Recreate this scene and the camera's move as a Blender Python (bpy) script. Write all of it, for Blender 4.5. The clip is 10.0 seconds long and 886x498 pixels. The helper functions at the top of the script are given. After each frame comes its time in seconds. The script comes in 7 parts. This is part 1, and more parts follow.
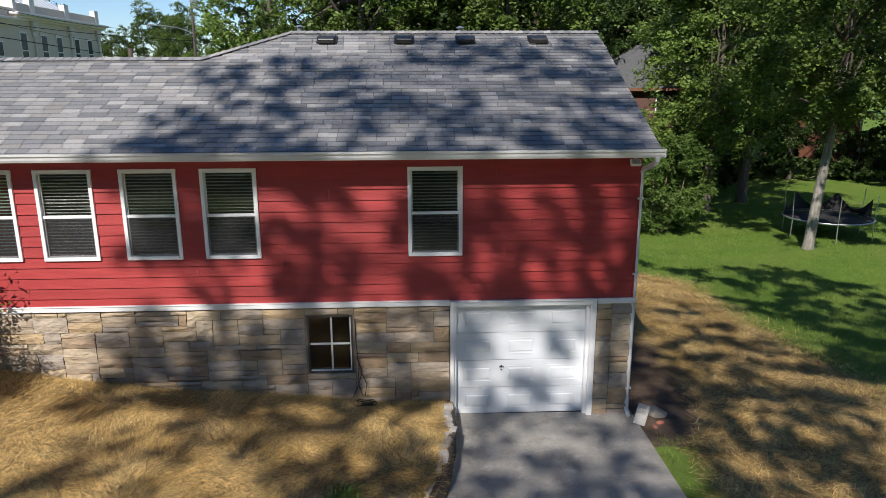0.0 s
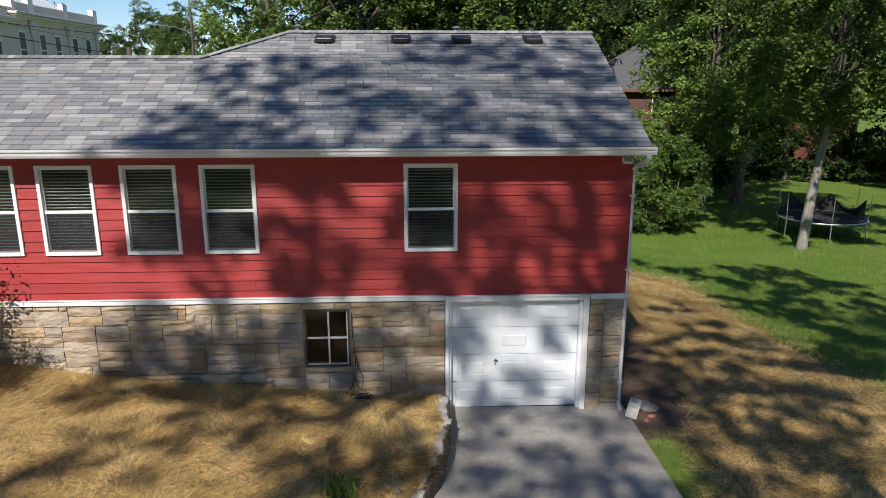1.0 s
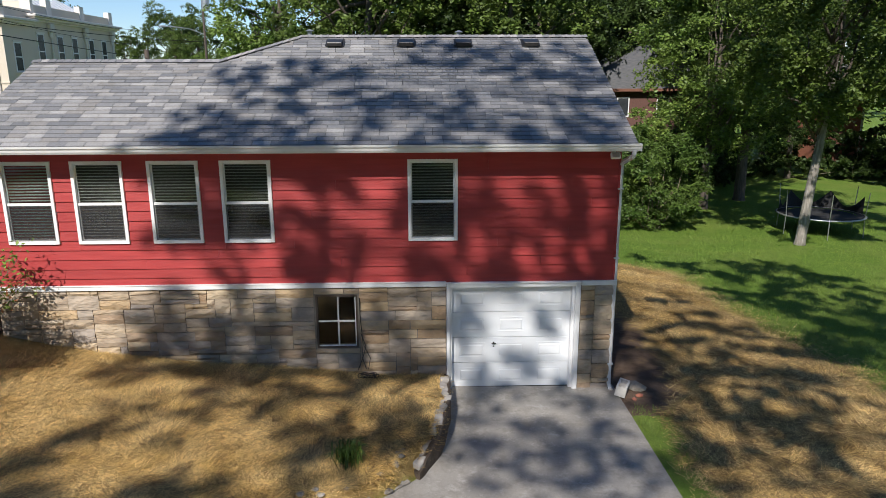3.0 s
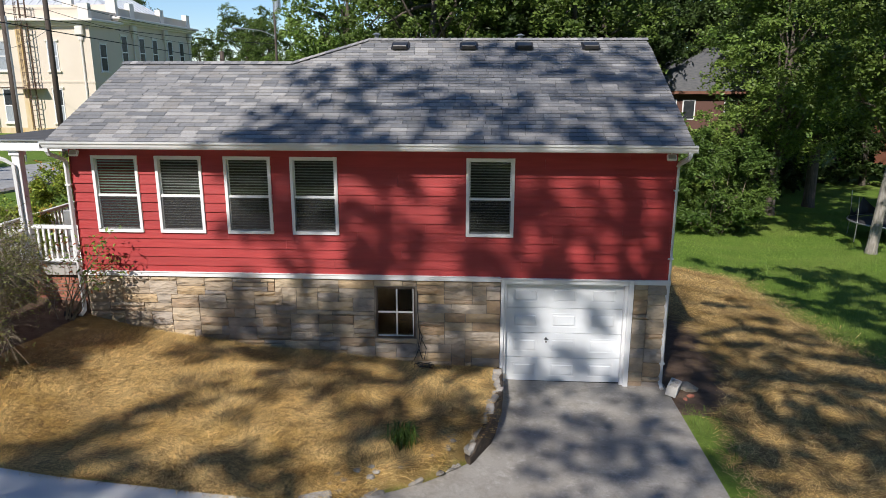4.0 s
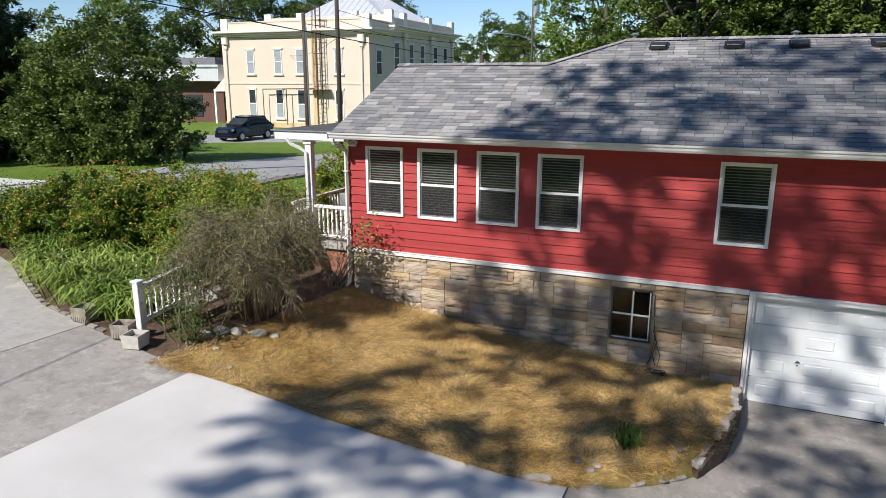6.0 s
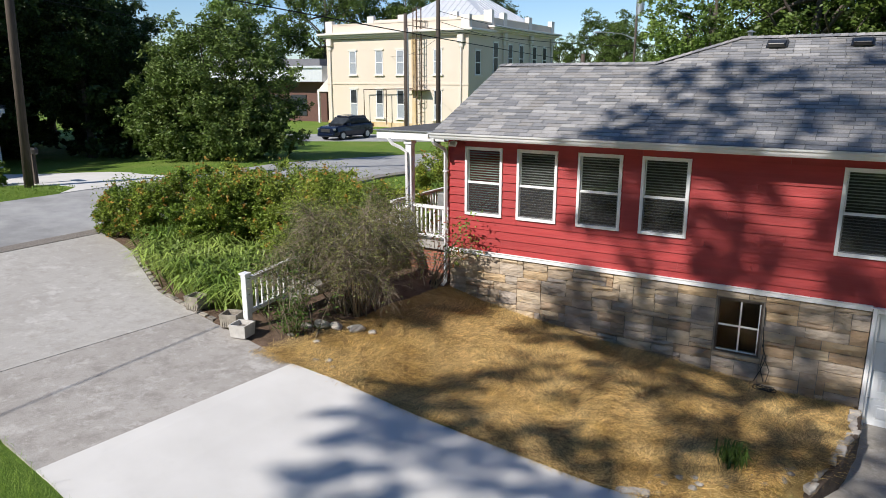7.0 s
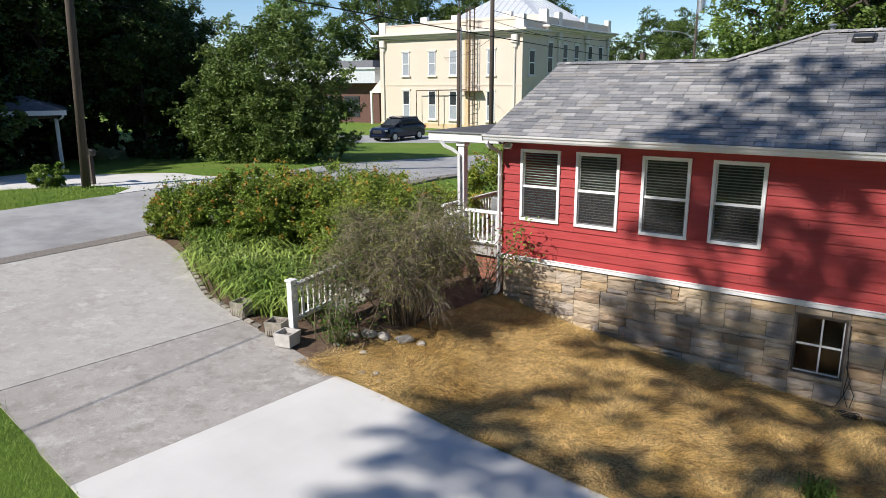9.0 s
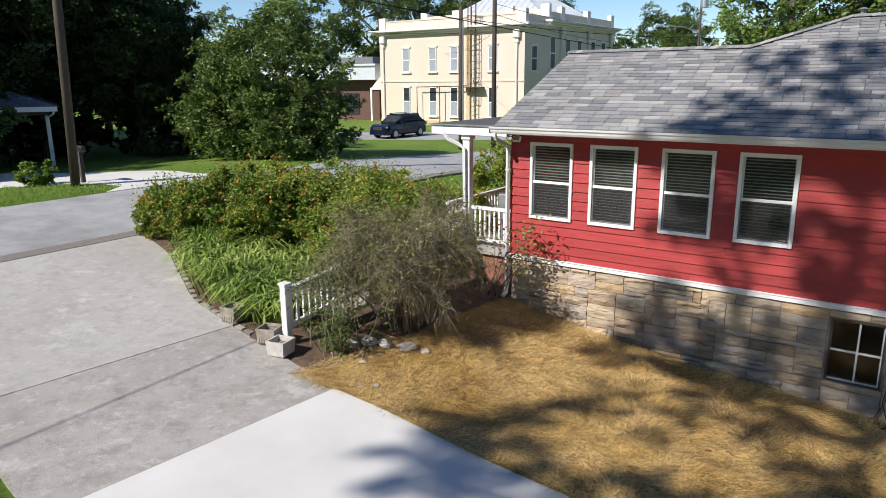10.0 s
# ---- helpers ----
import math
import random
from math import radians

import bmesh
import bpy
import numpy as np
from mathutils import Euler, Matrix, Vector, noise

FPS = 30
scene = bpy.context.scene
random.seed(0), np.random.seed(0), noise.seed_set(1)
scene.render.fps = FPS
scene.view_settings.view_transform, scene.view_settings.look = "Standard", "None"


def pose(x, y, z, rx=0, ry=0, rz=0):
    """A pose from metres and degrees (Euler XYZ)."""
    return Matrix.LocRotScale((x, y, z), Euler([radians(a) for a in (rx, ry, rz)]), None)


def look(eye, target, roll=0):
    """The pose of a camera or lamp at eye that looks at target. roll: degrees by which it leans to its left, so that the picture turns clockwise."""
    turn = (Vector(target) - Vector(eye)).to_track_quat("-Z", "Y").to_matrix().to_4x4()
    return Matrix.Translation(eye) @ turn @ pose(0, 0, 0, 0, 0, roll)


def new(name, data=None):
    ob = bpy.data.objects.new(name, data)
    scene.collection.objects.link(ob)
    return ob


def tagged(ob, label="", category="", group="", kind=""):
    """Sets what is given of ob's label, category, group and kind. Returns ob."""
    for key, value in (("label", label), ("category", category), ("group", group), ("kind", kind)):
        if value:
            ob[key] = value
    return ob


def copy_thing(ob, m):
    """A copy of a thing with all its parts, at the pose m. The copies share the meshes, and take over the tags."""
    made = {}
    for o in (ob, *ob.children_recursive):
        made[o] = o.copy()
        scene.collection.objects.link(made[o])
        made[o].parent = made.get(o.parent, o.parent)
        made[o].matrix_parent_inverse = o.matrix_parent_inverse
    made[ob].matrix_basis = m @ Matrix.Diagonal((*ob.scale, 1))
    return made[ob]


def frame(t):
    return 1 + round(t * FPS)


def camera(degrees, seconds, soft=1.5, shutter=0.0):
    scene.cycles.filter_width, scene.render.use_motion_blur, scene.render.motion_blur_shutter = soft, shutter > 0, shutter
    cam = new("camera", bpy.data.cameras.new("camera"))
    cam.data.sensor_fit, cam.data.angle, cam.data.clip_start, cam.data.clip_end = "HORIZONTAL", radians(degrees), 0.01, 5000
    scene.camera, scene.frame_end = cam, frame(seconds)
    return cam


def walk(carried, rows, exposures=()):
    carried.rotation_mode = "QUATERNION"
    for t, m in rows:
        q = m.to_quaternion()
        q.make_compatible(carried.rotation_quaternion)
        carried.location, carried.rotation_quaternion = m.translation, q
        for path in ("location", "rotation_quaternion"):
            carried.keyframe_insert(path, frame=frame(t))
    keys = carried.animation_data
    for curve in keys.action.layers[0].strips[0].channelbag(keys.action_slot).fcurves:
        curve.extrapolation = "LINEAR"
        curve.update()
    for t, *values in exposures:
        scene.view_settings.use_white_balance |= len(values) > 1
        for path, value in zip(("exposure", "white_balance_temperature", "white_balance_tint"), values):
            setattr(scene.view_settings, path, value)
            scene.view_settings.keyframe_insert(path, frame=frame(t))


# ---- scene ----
cam = camera(65.5, 10.0, soft=0.65)
PATH = [
    (0, (-3.784, -11.143, 5.908), (-3.698, -9.206, 5.419), -0.2),
    (0.5, (-3.766, -11.215, 5.869), (-3.676, -9.277, 5.384), -0.2),
    (1, (-3.756, -11.355, 5.872), (-3.663, -9.417, 5.385), -0.0),
    (1.5, (-3.728, -11.548, 5.893), (-3.637, -9.611, 5.404), 0.0),
    (2, (-3.724, -11.804, 5.891), (-3.63, -9.866, 5.405), 0.0),
    (3.3, (-3.613, -12.436, 5.929), (-3.576, -10.497, 5.441), -0.1),
    (3.5, (-3.599, -12.533, 5.936), (-3.593, -10.592, 5.451), 0.1),
    (4, (-3.592, -12.772, 5.934), (-3.699, -10.834, 5.449), 0.1),
    (4.5, (-3.56, -12.966, 5.917), (-3.811, -11.041, 5.433), 0.1),
    (5, (-3.535, -13.07, 5.884), (-3.986, -11.181, 5.406), 0.0),
    (5.5, (-3.528, -13.107, 5.863), (-4.159, -11.27, 5.387), 0.1),
    (7, (-3.675, -13.118, 5.873), (-4.68, -11.455, 5.396), -0.0),
    (7.5, (-3.684, -13.103, 5.859), (-4.791, -11.506, 5.385), -0.1),
    (8, (-3.731, -13.049, 5.855), (-4.849, -11.459, 5.382), -0.2),
    (8.5, (-3.871, -12.869, 5.875), (-4.991, -11.283, 5.398), -0.2),
    (9, (-4.061, -12.596, 5.834), (-5.188, -11.013, 5.361), -0.3),
    (9.5, (-4.293, -12.266, 5.735), (-5.425, -10.688, 5.254), -0.4),
    (10, (-4.625, -11.942, 5.662), (-5.753, -10.361, 5.184), -0.5),
]
walk(cam, [(t, look(eye, target, roll)) for t, eye, target, roll in PATH], exposures=[(0, 0.22, 6560, 12), (5, 0.29, 6560, 12), (10, 0.36, 6560, 12)])

# ---- daylight: late-morning sun from the street side, clear sky ----
SUN_FROM = Vector((-0.39, -1.1, 1.0)).normalized()
SUN_ELEV = math.asin(SUN_FROM.z)
SUN_AZ = math.atan2(SUN_FROM.x, SUN_FROM.y)
world = bpy.data.worlds.new("sky")
scene.world = world
world.use_nodes = True
wn = world.node_tree
sky = wn.nodes.new("ShaderNodeTexSky")
sky.sky_type = "NISHITA"
sky.sun_disc = False
sky.sun_elevation = SUN_ELEV
sky.sun_rotation = SUN_AZ
sky.air_density, sky.dust_density, sky.ozone_density = 1.0, 0.0, 7.0
wn.nodes["Background"].inputs[1].default_value = 0.105
wn.links.new(sky.outputs[0], wn.nodes["Background"].inputs[0])
sun = new("sun", bpy.data.lights.new("sun", "SUN"))
sun.data.energy, sun.data.angle, sun.data.color = 4.8, radians(0.53), (1.0, 0.96, 0.89)
sun.matrix_world = look(SUN_FROM * 100, (0, 0, 0))

# ---- materials ----
def material(name, c1, c2, scale=3.0, rough=0.7, bump=0.15, fine=60.0, metal=0.0, stain=None, stain_scale=0.6, stain_amount=0.5,
             vary=0.0, island=False, stretch=(1, 1, 1), palette=None, spec=0.5, through_light=0.0, relief=0.01):
    """A two-scale procedural surface: c1 and c2 mixed by noise at scale, stains of their own colour, a fine bump."""
    m = bpy.data.materials.new(name)
    m.use_nodes = True
    nt = m.node_tree
    bsdf = nt.nodes["Principled BSDF"]
    add, link = nt.nodes.new, nt.links.new
    geo = add("ShaderNodeNewGeometry")
    mp = add("ShaderNodeMapping")
    mp.inputs["Scale"].default_value = stretch
    link(geo.outputs["Position"], mp.inputs["Vector"])
    n1 = add("ShaderNodeTexNoise")
    n1.inputs["Scale"].default_value, n1.inputs["Detail"].default_value = scale, 6
    link(mp.outputs[0], n1.inputs["Vector"])
    r1 = add("ShaderNodeMapRange")
    r1.inputs["From Min"].default_value, r1.inputs["From Max"].default_value = 0.32, 0.68
    link(n1.outputs["Fac"], r1.inputs["Value"])
    mix = add("ShaderNodeMix")
    mix.data_type = "RGBA"
    link(r1.outputs[0], mix.inputs["Factor"])
    mix.inputs["A"].default_value, mix.inputs["B"].default_value = (*c1, 1), (*c2, 1)
    col = mix.outputs["Result"]
    rnd = geo.outputs["Random Per Island"] if island else add("ShaderNodeObjectInfo").outputs["Random"]
    if palette:
        ramp = add("ShaderNodeValToRGB")
        ramp.color_ramp.interpolation = "CONSTANT"
        ramp.color_ramp.elements.remove(ramp.color_ramp.elements[1])
        ramp.color_ramp.elements[0].color = (*palette[0], 1)
        for i, c in enumerate(palette[1:], 1):
            ramp.color_ramp.elements.new(i / len(palette)).color = (*c, 1)
        link(rnd, ramp.inputs[0])
        mx = add("ShaderNodeMix")
        mx.data_type, mx.blend_type = "RGBA", "MULTIPLY"
        mx.inputs["Factor"].default_value = 1.0
        link(ramp.outputs[0], mx.inputs["A"])
        link(col, mx.inputs["B"])
        col = mx.outputs["Result"]
    if stain:
        n2 = add("ShaderNodeTexNoise")
        n2.inputs["Scale"].default_value, n2.inputs["Detail"].default_value = stain_scale, 8
        n2.inputs["Roughness"].default_value = 0.65
        link(mp.outputs[0], n2.inputs["Vector"])
        r2 = add("ShaderNodeMapRange")
        r2.inputs["From Min"].default_value, r2.inputs["From Max"].default_value = 0.5, 0.72
        r2.inputs["To Max"].default_value = stain_amount
        link(n2.outputs["Fac"], r2.inputs["Value"])
        ms = add("ShaderNodeMix")
        ms.data_type = "RGBA"
        link(r2.outputs[0], ms.inputs["Factor"])
        link(col, ms.inputs["A"])
        ms.inputs["B"].default_value = (*stain, 1)
        col = ms.outputs["Result"]
    if vary:
        hs = add("ShaderNodeHueSaturation")
        rv = add("ShaderNodeMapRange")
        rv.inputs["To Min"].default_value, rv.inputs["To Max"].default_value = 1 - vary, 1 + vary
        link(rnd, rv.inputs["Value"])
        link(rv.outputs[0], hs.inputs["Value"])
        link(col, hs.inputs["Color"])
        col = hs.outputs[0]
    link(col, bsdf.inputs["Base Color"])
    bsdf.inputs["Metallic"].default_value = metal
    bsdf.inputs["Specular IOR Level"].default_value = spec
    rr = add("ShaderNodeMapRange")
    rr.inputs["To Min"].default_value, rr.inputs["To Max"].default_value = max(0.02, rough - 0.08), min(1, rough + 0.08)
    link(n1.outputs["Fac"], rr.inputs["Value"])
    link(rr.outputs[0], bsdf.inputs["Roughness"])
    if bump:
        n3 = add("ShaderNodeTexNoise")
        n3.inputs["Scale"].default_value, n3.inputs["Detail"].default_value = fine, 4
        link(mp.outputs[0], n3.inputs["Vector"])
        b = add("ShaderNodeBump")
        b.inputs["Strength"].default_value, b.inputs["Distance"].default_value = bump, relief
        link(n3.outputs["Fac"], b.inputs["Height"])
        link(b.outputs[0], bsdf.inputs["Normal"])
    if through_light:
        tr = add("ShaderNodeBsdfTranslucent")
        link(col, tr.inputs["Color"])
        ad = add("ShaderNodeMixShader")
        ad.inputs[0].default_value = through_light
        link(bsdf.outputs[0], ad.inputs[1])
        link(tr.outputs[0], ad.inputs[2])
        link(ad.outputs[0], nt.nodes["Material Output"].inputs["Surface"])
    return m


def glass_material(name, tint, rough=0.02):
    m = bpy.data.materials.new(name)
    m.use_nodes = True
    nt = m.node_tree
    bsdf = nt.nodes["Principled BSDF"]
    bsdf.inputs["Base Color"].default_value = (*tint, 1)
    bsdf.inputs["Roughness"].default_value = rough
    bsdf.inputs["Transmission Weight"].default_value = 1.0
    bsdf.inputs["IOR"].default_value = 1.45
    return m


def concrete_material(name, base, dark, pale):
    """Old concrete: broad weather tones, ragged grime, worn pale patches and a fine speckle."""
    m = bpy.data.materials.new(name)
    m.use_nodes = True
    nt = m.node_tree
    bsdf = nt.nodes["Principled BSDF"]
    add, link = nt.nodes.new, nt.links.new
    geo = add("ShaderNodeNewGeometry")
    col = None
    layers = [(0.45, 4, 0.5, 0.35, 0.65, 0.5, dark), (2.6, 12, 0.8, 0.47, 0.62, 0.9, dark), (1.5, 10, 0.75, 0.56, 0.64, 0.8, pale), (5.5, 12, 0.82, 0.53, 0.64, 0.75, pale), (55, 3, 0.6, 0.5, 0.75, 0.5, dark)]
    for k, (scale, detail, rough, lo, hi, amount, tone) in enumerate(layers):
        n = add("ShaderNodeTexNoise")
        n.inputs["Scale"].default_value, n.inputs["Detail"].default_value, n.inputs["Roughness"].default_value = scale, detail, rough
        off = add("ShaderNodeVectorMath")
        off.inputs[1].default_value = (k * 7.3, k * 3.1, 0)
        link(geo.outputs["Position"], off.inputs[0])
        link(off.outputs[0], n.inputs["Vector"])
        f = add("ShaderNodeMapRange")
        for key, v in zip(("From Min", "From Max", "To Max"), (lo, hi, amount)):
            f.inputs[key].default_value = v
        link(n.outputs["Fac"], f.inputs["Value"])
        mx = add("ShaderNodeMix")
        mx.data_type = "RGBA"
        link(f.outputs[0], mx.inputs["Factor"])
        if col is None:
            mx.inputs["A"].default_value = (*base, 1)
        else:
            link(col, mx.inputs["A"])
        mx.inputs["B"].default_value = (*tone, 1)
        col = mx.outputs["Result"]
    link(col, bsdf.inputs["Base Color"])
    bsdf.inputs["Roughness"].default_value = 0.88
    b = add("ShaderNodeBump")
    b.inputs["Strength"].default_value, b.inputs["Distance"].default_value = 0.45, 0.01
    link(n.outputs["Fac"], b.inputs["Height"])
    link(b.outputs[0], bsdf.inputs["Normal"])
    return m


SHINGLES = [(0.292, 0.289, 0.294), (0.227, 0.23, 0.24), (0.389, 0.38, 0.376), (0.189, 0.194, 0.205), (0.275, 0.273, 0.279), (0.335, 0.326, 0.319), (0.243, 0.246, 0.255), (0.286, 0.275, 0.266), (0.211, 0.214, 0.225), (0.313, 0.309, 0.308)]
STONES = [(0.49, 0.395, 0.275), (0.43, 0.345, 0.25), (0.42, 0.365, 0.305), (0.52, 0.425, 0.30), (0.34, 0.255, 0.178), (0.40, 0.285, 0.18), (0.46, 0.39, 0.315), (0.37, 0.325, 0.285), (0.49, 0.365, 0.225), (0.40, 0.325, 0.245), (0.50, 0.415, 0.31)]
M_SHINGLE = material("asphalt_shingle", (0.8, 0.8, 0.8), (1.1, 1.1, 1.1), scale=40, rough=0.92, bump=0.5, fine=300, palette=SHINGLES, island=True, stain=(0.13, 0.135, 0.14), stain_scale=0.9, stain_amount=0.35, spec=0.25)
M_SHINGLE_ONE = material("asphalt_shingle_piece", (0.8, 0.8, 0.8), (1.1, 1.1, 1.1), scale=40, rough=0.92, bump=0.5, fine=300, palette=SHINGLES, stain=(0.13, 0.135, 0.14), stain_scale=0.9, stain_amount=0.35, spec=0.25)
M_ROOF_FELT = material("roof_felt", (0.06, 0.06, 0.065), (0.09, 0.09, 0.09), rough=0.95)
M_SIDING = material("red_siding", (0.33, 0.027, 0.029), (0.40, 0.041, 0.040), scale=2.5, stretch=(0.6, 1, 6), rough=0.5, bump=0.35, fine=45, vary=0.07, stain=(0.36, 0.055, 0.055), stain_scale=1.2, stain_amount=0.4)
M_STONE = material("ashlar_stone", (0.76, 0.75, 0.75), (1.16, 1.13, 1.09), scale=5, stretch=(0.7, 1, 1.5), rough=0.88, bump=1.0, fine=9, palette=STONES, stain=(0.30, 0.255, 0.21), stain_scale=3.0, stain_amount=0.4, relief=0.05)
M_MORTAR = material("grey_mortar", (0.17, 0.15, 0.125), (0.27, 0.24, 0.205), scale=12, rough=0.95, bump=0.6)
M_WHITE = material("white_paint", (0.76, 0.77, 0.78), (0.83, 0.83, 0.83), scale=3, rough=0.42, bump=0.05, stain=(0.55, 0.54, 0.5), stain_scale=2.0, stain_amount=0.25)
M_GUTTER = material("white_aluminium", (0.62, 0.63, 0.64), (0.72, 0.72, 0.72), scale=2, rough=0.35, bump=0.03, stain=(0.5, 0.5, 0.48), stain_scale=1.5, stain_amount=0.35)
M_DOOR = material("white_steel_door", (0.74, 0.77, 0.80), (0.80, 0.82, 0.84), scale=1.5, rough=0.4, bump=0.04, stain=(0.6, 0.6, 0.58), stain_scale=1.0, stain_amount=0.3)
M_VINYL = material("white_vinyl", (0.80, 0.81, 0.82), (0.84, 0.84, 0.84), rough=0.3, bump=0.0)
M_GLASS = glass_material("window_glass", (0.93, 0.97, 0.95))
M_SCREEN = material("insect_screen", (0.035, 0.035, 0.04), (0.05, 0.05, 0.05), rough=0.7, bump=0.0)
_open = M_SCREEN.node_tree.nodes.new("ShaderNodeBsdfTransparent")
_weave = M_SCREEN.node_tree.nodes.new("ShaderNodeMixShader")
_weave.inputs[0].default_value = 0.66
M_SCREEN.node_tree.links.new(M_SCREEN.node_tree.nodes["Principled BSDF"].outputs[0], _weave.inputs[1])
M_SCREEN.node_tree.links.new(_open.outputs[0], _weave.inputs[2])
M_SCREEN.node_tree.links.new(_weave.outputs[0], M_SCREEN.node_tree.nodes["Material Output"].inputs["Surface"])
M_BLIND = material("blind_slat", (0.50, 0.52, 0.50), (0.58, 0.59, 0.57), rough=0.5, bump=0.0)
# room and cellar linings coloured dark in place of the dimness indoors
M_ROOM = material("darkened_room", (0.12, 0.115, 0.11), (0.16, 0.15, 0.14), rough=0.8)
M_DARK_ROOM = material("darkened_cellar", (0.03, 0.028, 0.025), (0.05, 0.046, 0.042), rough=0.9)
M_METAL_DARK = material("dark_metal", (0.05, 0.05, 0.05), (0.09, 0.085, 0.08), rough=0.45, metal=0.7, bump=0.05)
M_GREY_METAL = material("galvanised_metal", (0.42, 0.43, 0.44), (0.52, 0.53, 0.53), rough=0.4, metal=0.8, bump=0.05)
M_CONCRETE_NEW = material("new_concrete", (0.575, 0.56, 0.53), (0.645, 0.63, 0.60), scale=0.9, rough=0.8, bump=0.12, fine=120, stain=(0.50, 0.485, 0.455), stain_scale=0.7, stain_amount=0.45)

M_EARTH = material("bare_earth", (0.05, 0.036, 0.026), (0.11, 0.08, 0.058), scale=7, rough=0.95, bump=0.8, fine=40, relief=0.03)
M_CONCRETE_OLD = concrete_material("weathered_concrete", (0.43, 0.413, 0.385), (0.325, 0.303, 0.275), (0.52, 0.503, 0.475))
M_CONCRETE_WORN = concrete_material("stained_concrete", (0.38, 0.358, 0.33), (0.25, 0.228, 0.205), (0.48, 0.458, 0.43))
M_APRON = concrete_material("worn_concrete", (0.33, 0.31, 0.28), (0.215, 0.195, 0.17), (0.41, 0.39, 0.36))
M_ASPHALT = material("old_asphalt", (0.29, 0.29, 0.29), (0.37, 0.37, 0.365), scale=2.0, rough=0.92, bump=0.5, fine=110, stain=(0.14, 0.14, 0.14), stain_scale=0.4, stain_amount=0.5)
M_GRAVEL = material("dirty_gravel", (0.16, 0.14, 0.12), (0.30, 0.27, 0.24), scale=30, rough=0.95, bump=0.9, fine=60, relief=0.03)
M_RUBBLE = material("rubble_stone", (0.19, 0.17, 0.145), (0.36, 0.33, 0.29), scale=6, rough=0.92, bump=0.8, fine=25, vary=0.25, relief=0.03)
M_PLANTER = material("mossy_cast_concrete", (0.22, 0.195, 0.16), (0.38, 0.345, 0.29), scale=9, rough=0.95, bump=0.6, fine=60, stain=(0.12, 0.11, 0.08), stain_scale=5, stain_amount=0.7)
M_CINDER = material("concrete_block", (0.44, 0.42, 0.39), (0.56, 0.54, 0.51), scale=8, rough=0.9, bump=0.5, fine=120)
M_CINDER_DIRTY = material("dirty_concrete_chunk", (0.30, 0.275, 0.245), (0.46, 0.43, 0.39), scale=7, rough=0.92, bump=0.7, fine=45, stain=(0.18, 0.15, 0.12), stain_scale=4, stain_amount=0.6)
M_FIELD = material("pale_fieldstone", (0.34, 0.31, 0.27), (0.50, 0.465, 0.415), scale=4, rough=0.92, bump=0.6, fine=30)
M_BRICK = material("red_brick", (0.30, 0.10, 0.065), (0.40, 0.155, 0.10), scale=9, rough=0.9, bump=0.4, fine=50, vary=0.2)
M_BARK = material("bark", (0.075, 0.06, 0.048), (0.14, 0.115, 0.095), scale=5, stretch=(3, 3, 0.5), rough=0.95, bump=1.0, fine=14, relief=0.04)
M_BARK_PALE = material("pale_bark", (0.20, 0.18, 0.155), (0.38, 0.35, 0.31), scale=4, stretch=(3, 3, 0.6), rough=0.95, bump=1.0, fine=14, relief=0.04, stain=(0.2, 0.18, 0.15), stain_scale=3, stain_amount=0.6)
M_POLE = material("creosoted_pole", (0.055, 0.042, 0.034), (0.10, 0.078, 0.062), scale=5, stretch=(4, 4, 0.3), rough=0.85, bump=0.6, fine=25)
M_CREAM = material("cream_stucco", (0.63, 0.55, 0.45), (0.67, 0.59, 0.49), scale=0.6, rough=0.85, bump=0.2, fine=30, stain=(0.60, 0.46, 0.29), stain_scale=0.3, stain_amount=0.3)
M_CREAM_STAINED = material("rust_stained_stucco", (0.54, 0.36, 0.14), (0.62, 0.51, 0.35), scale=1.1, rough=0.85, bump=0.2, fine=30, stretch=(1, 1, 0.4), stain=(0.42, 0.22, 0.06), stain_scale=0.9, stain_amount=0.5)
M_CORNICE = material("pale_cornice", (0.66, 0.62, 0.56), (0.73, 0.69, 0.63), scale=1.0, rough=0.7, bump=0.1, stain=(0.6, 0.57, 0.5), stain_scale=0.6, stain_amount=0.4)
M_DARK_GLASS = material("dark_pane", (0.025, 0.03, 0.035), (0.05, 0.055, 0.06), rough=0.2, bump=0.0, spec=0.1)
M_TIN = material("pale_metal_roof", (0.62, 0.64, 0.66), (0.70, 0.71, 0.72), rough=0.4, metal=0.3, bump=0.05)
M_CAR = material("dark_blue_paint", (0.008, 0.012, 0.03), (0.010, 0.015, 0.036), rough=0.16, metal=0.3, bump=0.0, spec=0.7)
M_RUBBER = material("tyre_rubber", (0.02, 0.02, 0.02), (0.035, 0.035, 0.035), rough=0.9)
M_TWIG = material("dry_twig", (0.125, 0.098, 0.068), (0.30, 0.245, 0.18), scale=4, rough=0.95, bump=0.2, vary=0.6, island=True)
M_STRAW = material("straw", (0.66, 0.435, 0.135), (0.87, 0.65, 0.285), scale=1.2, rough=0.75, bump=0.0, vary=0.5, island=True, through_light=0.15)
M_STRAW_DARK = material("rotted_straw", (0.16, 0.095, 0.04), (0.30, 0.19, 0.08), scale=1.2, rough=0.85, bump=0.0, vary=0.4, island=True)
M_GRASS = material("grass_blade", (0.14, 0.25, 0.028), (0.24, 0.345, 0.054), scale=0.8, rough=0.6, bump=0.0, vary=0.3, island=True, through_light=0.35)
M_WOOD_BROWN = material("stained_deck_wood", (0.16, 0.07, 0.045), (0.22, 0.10, 0.065), scale=6, rough=0.8, bump=0.3)
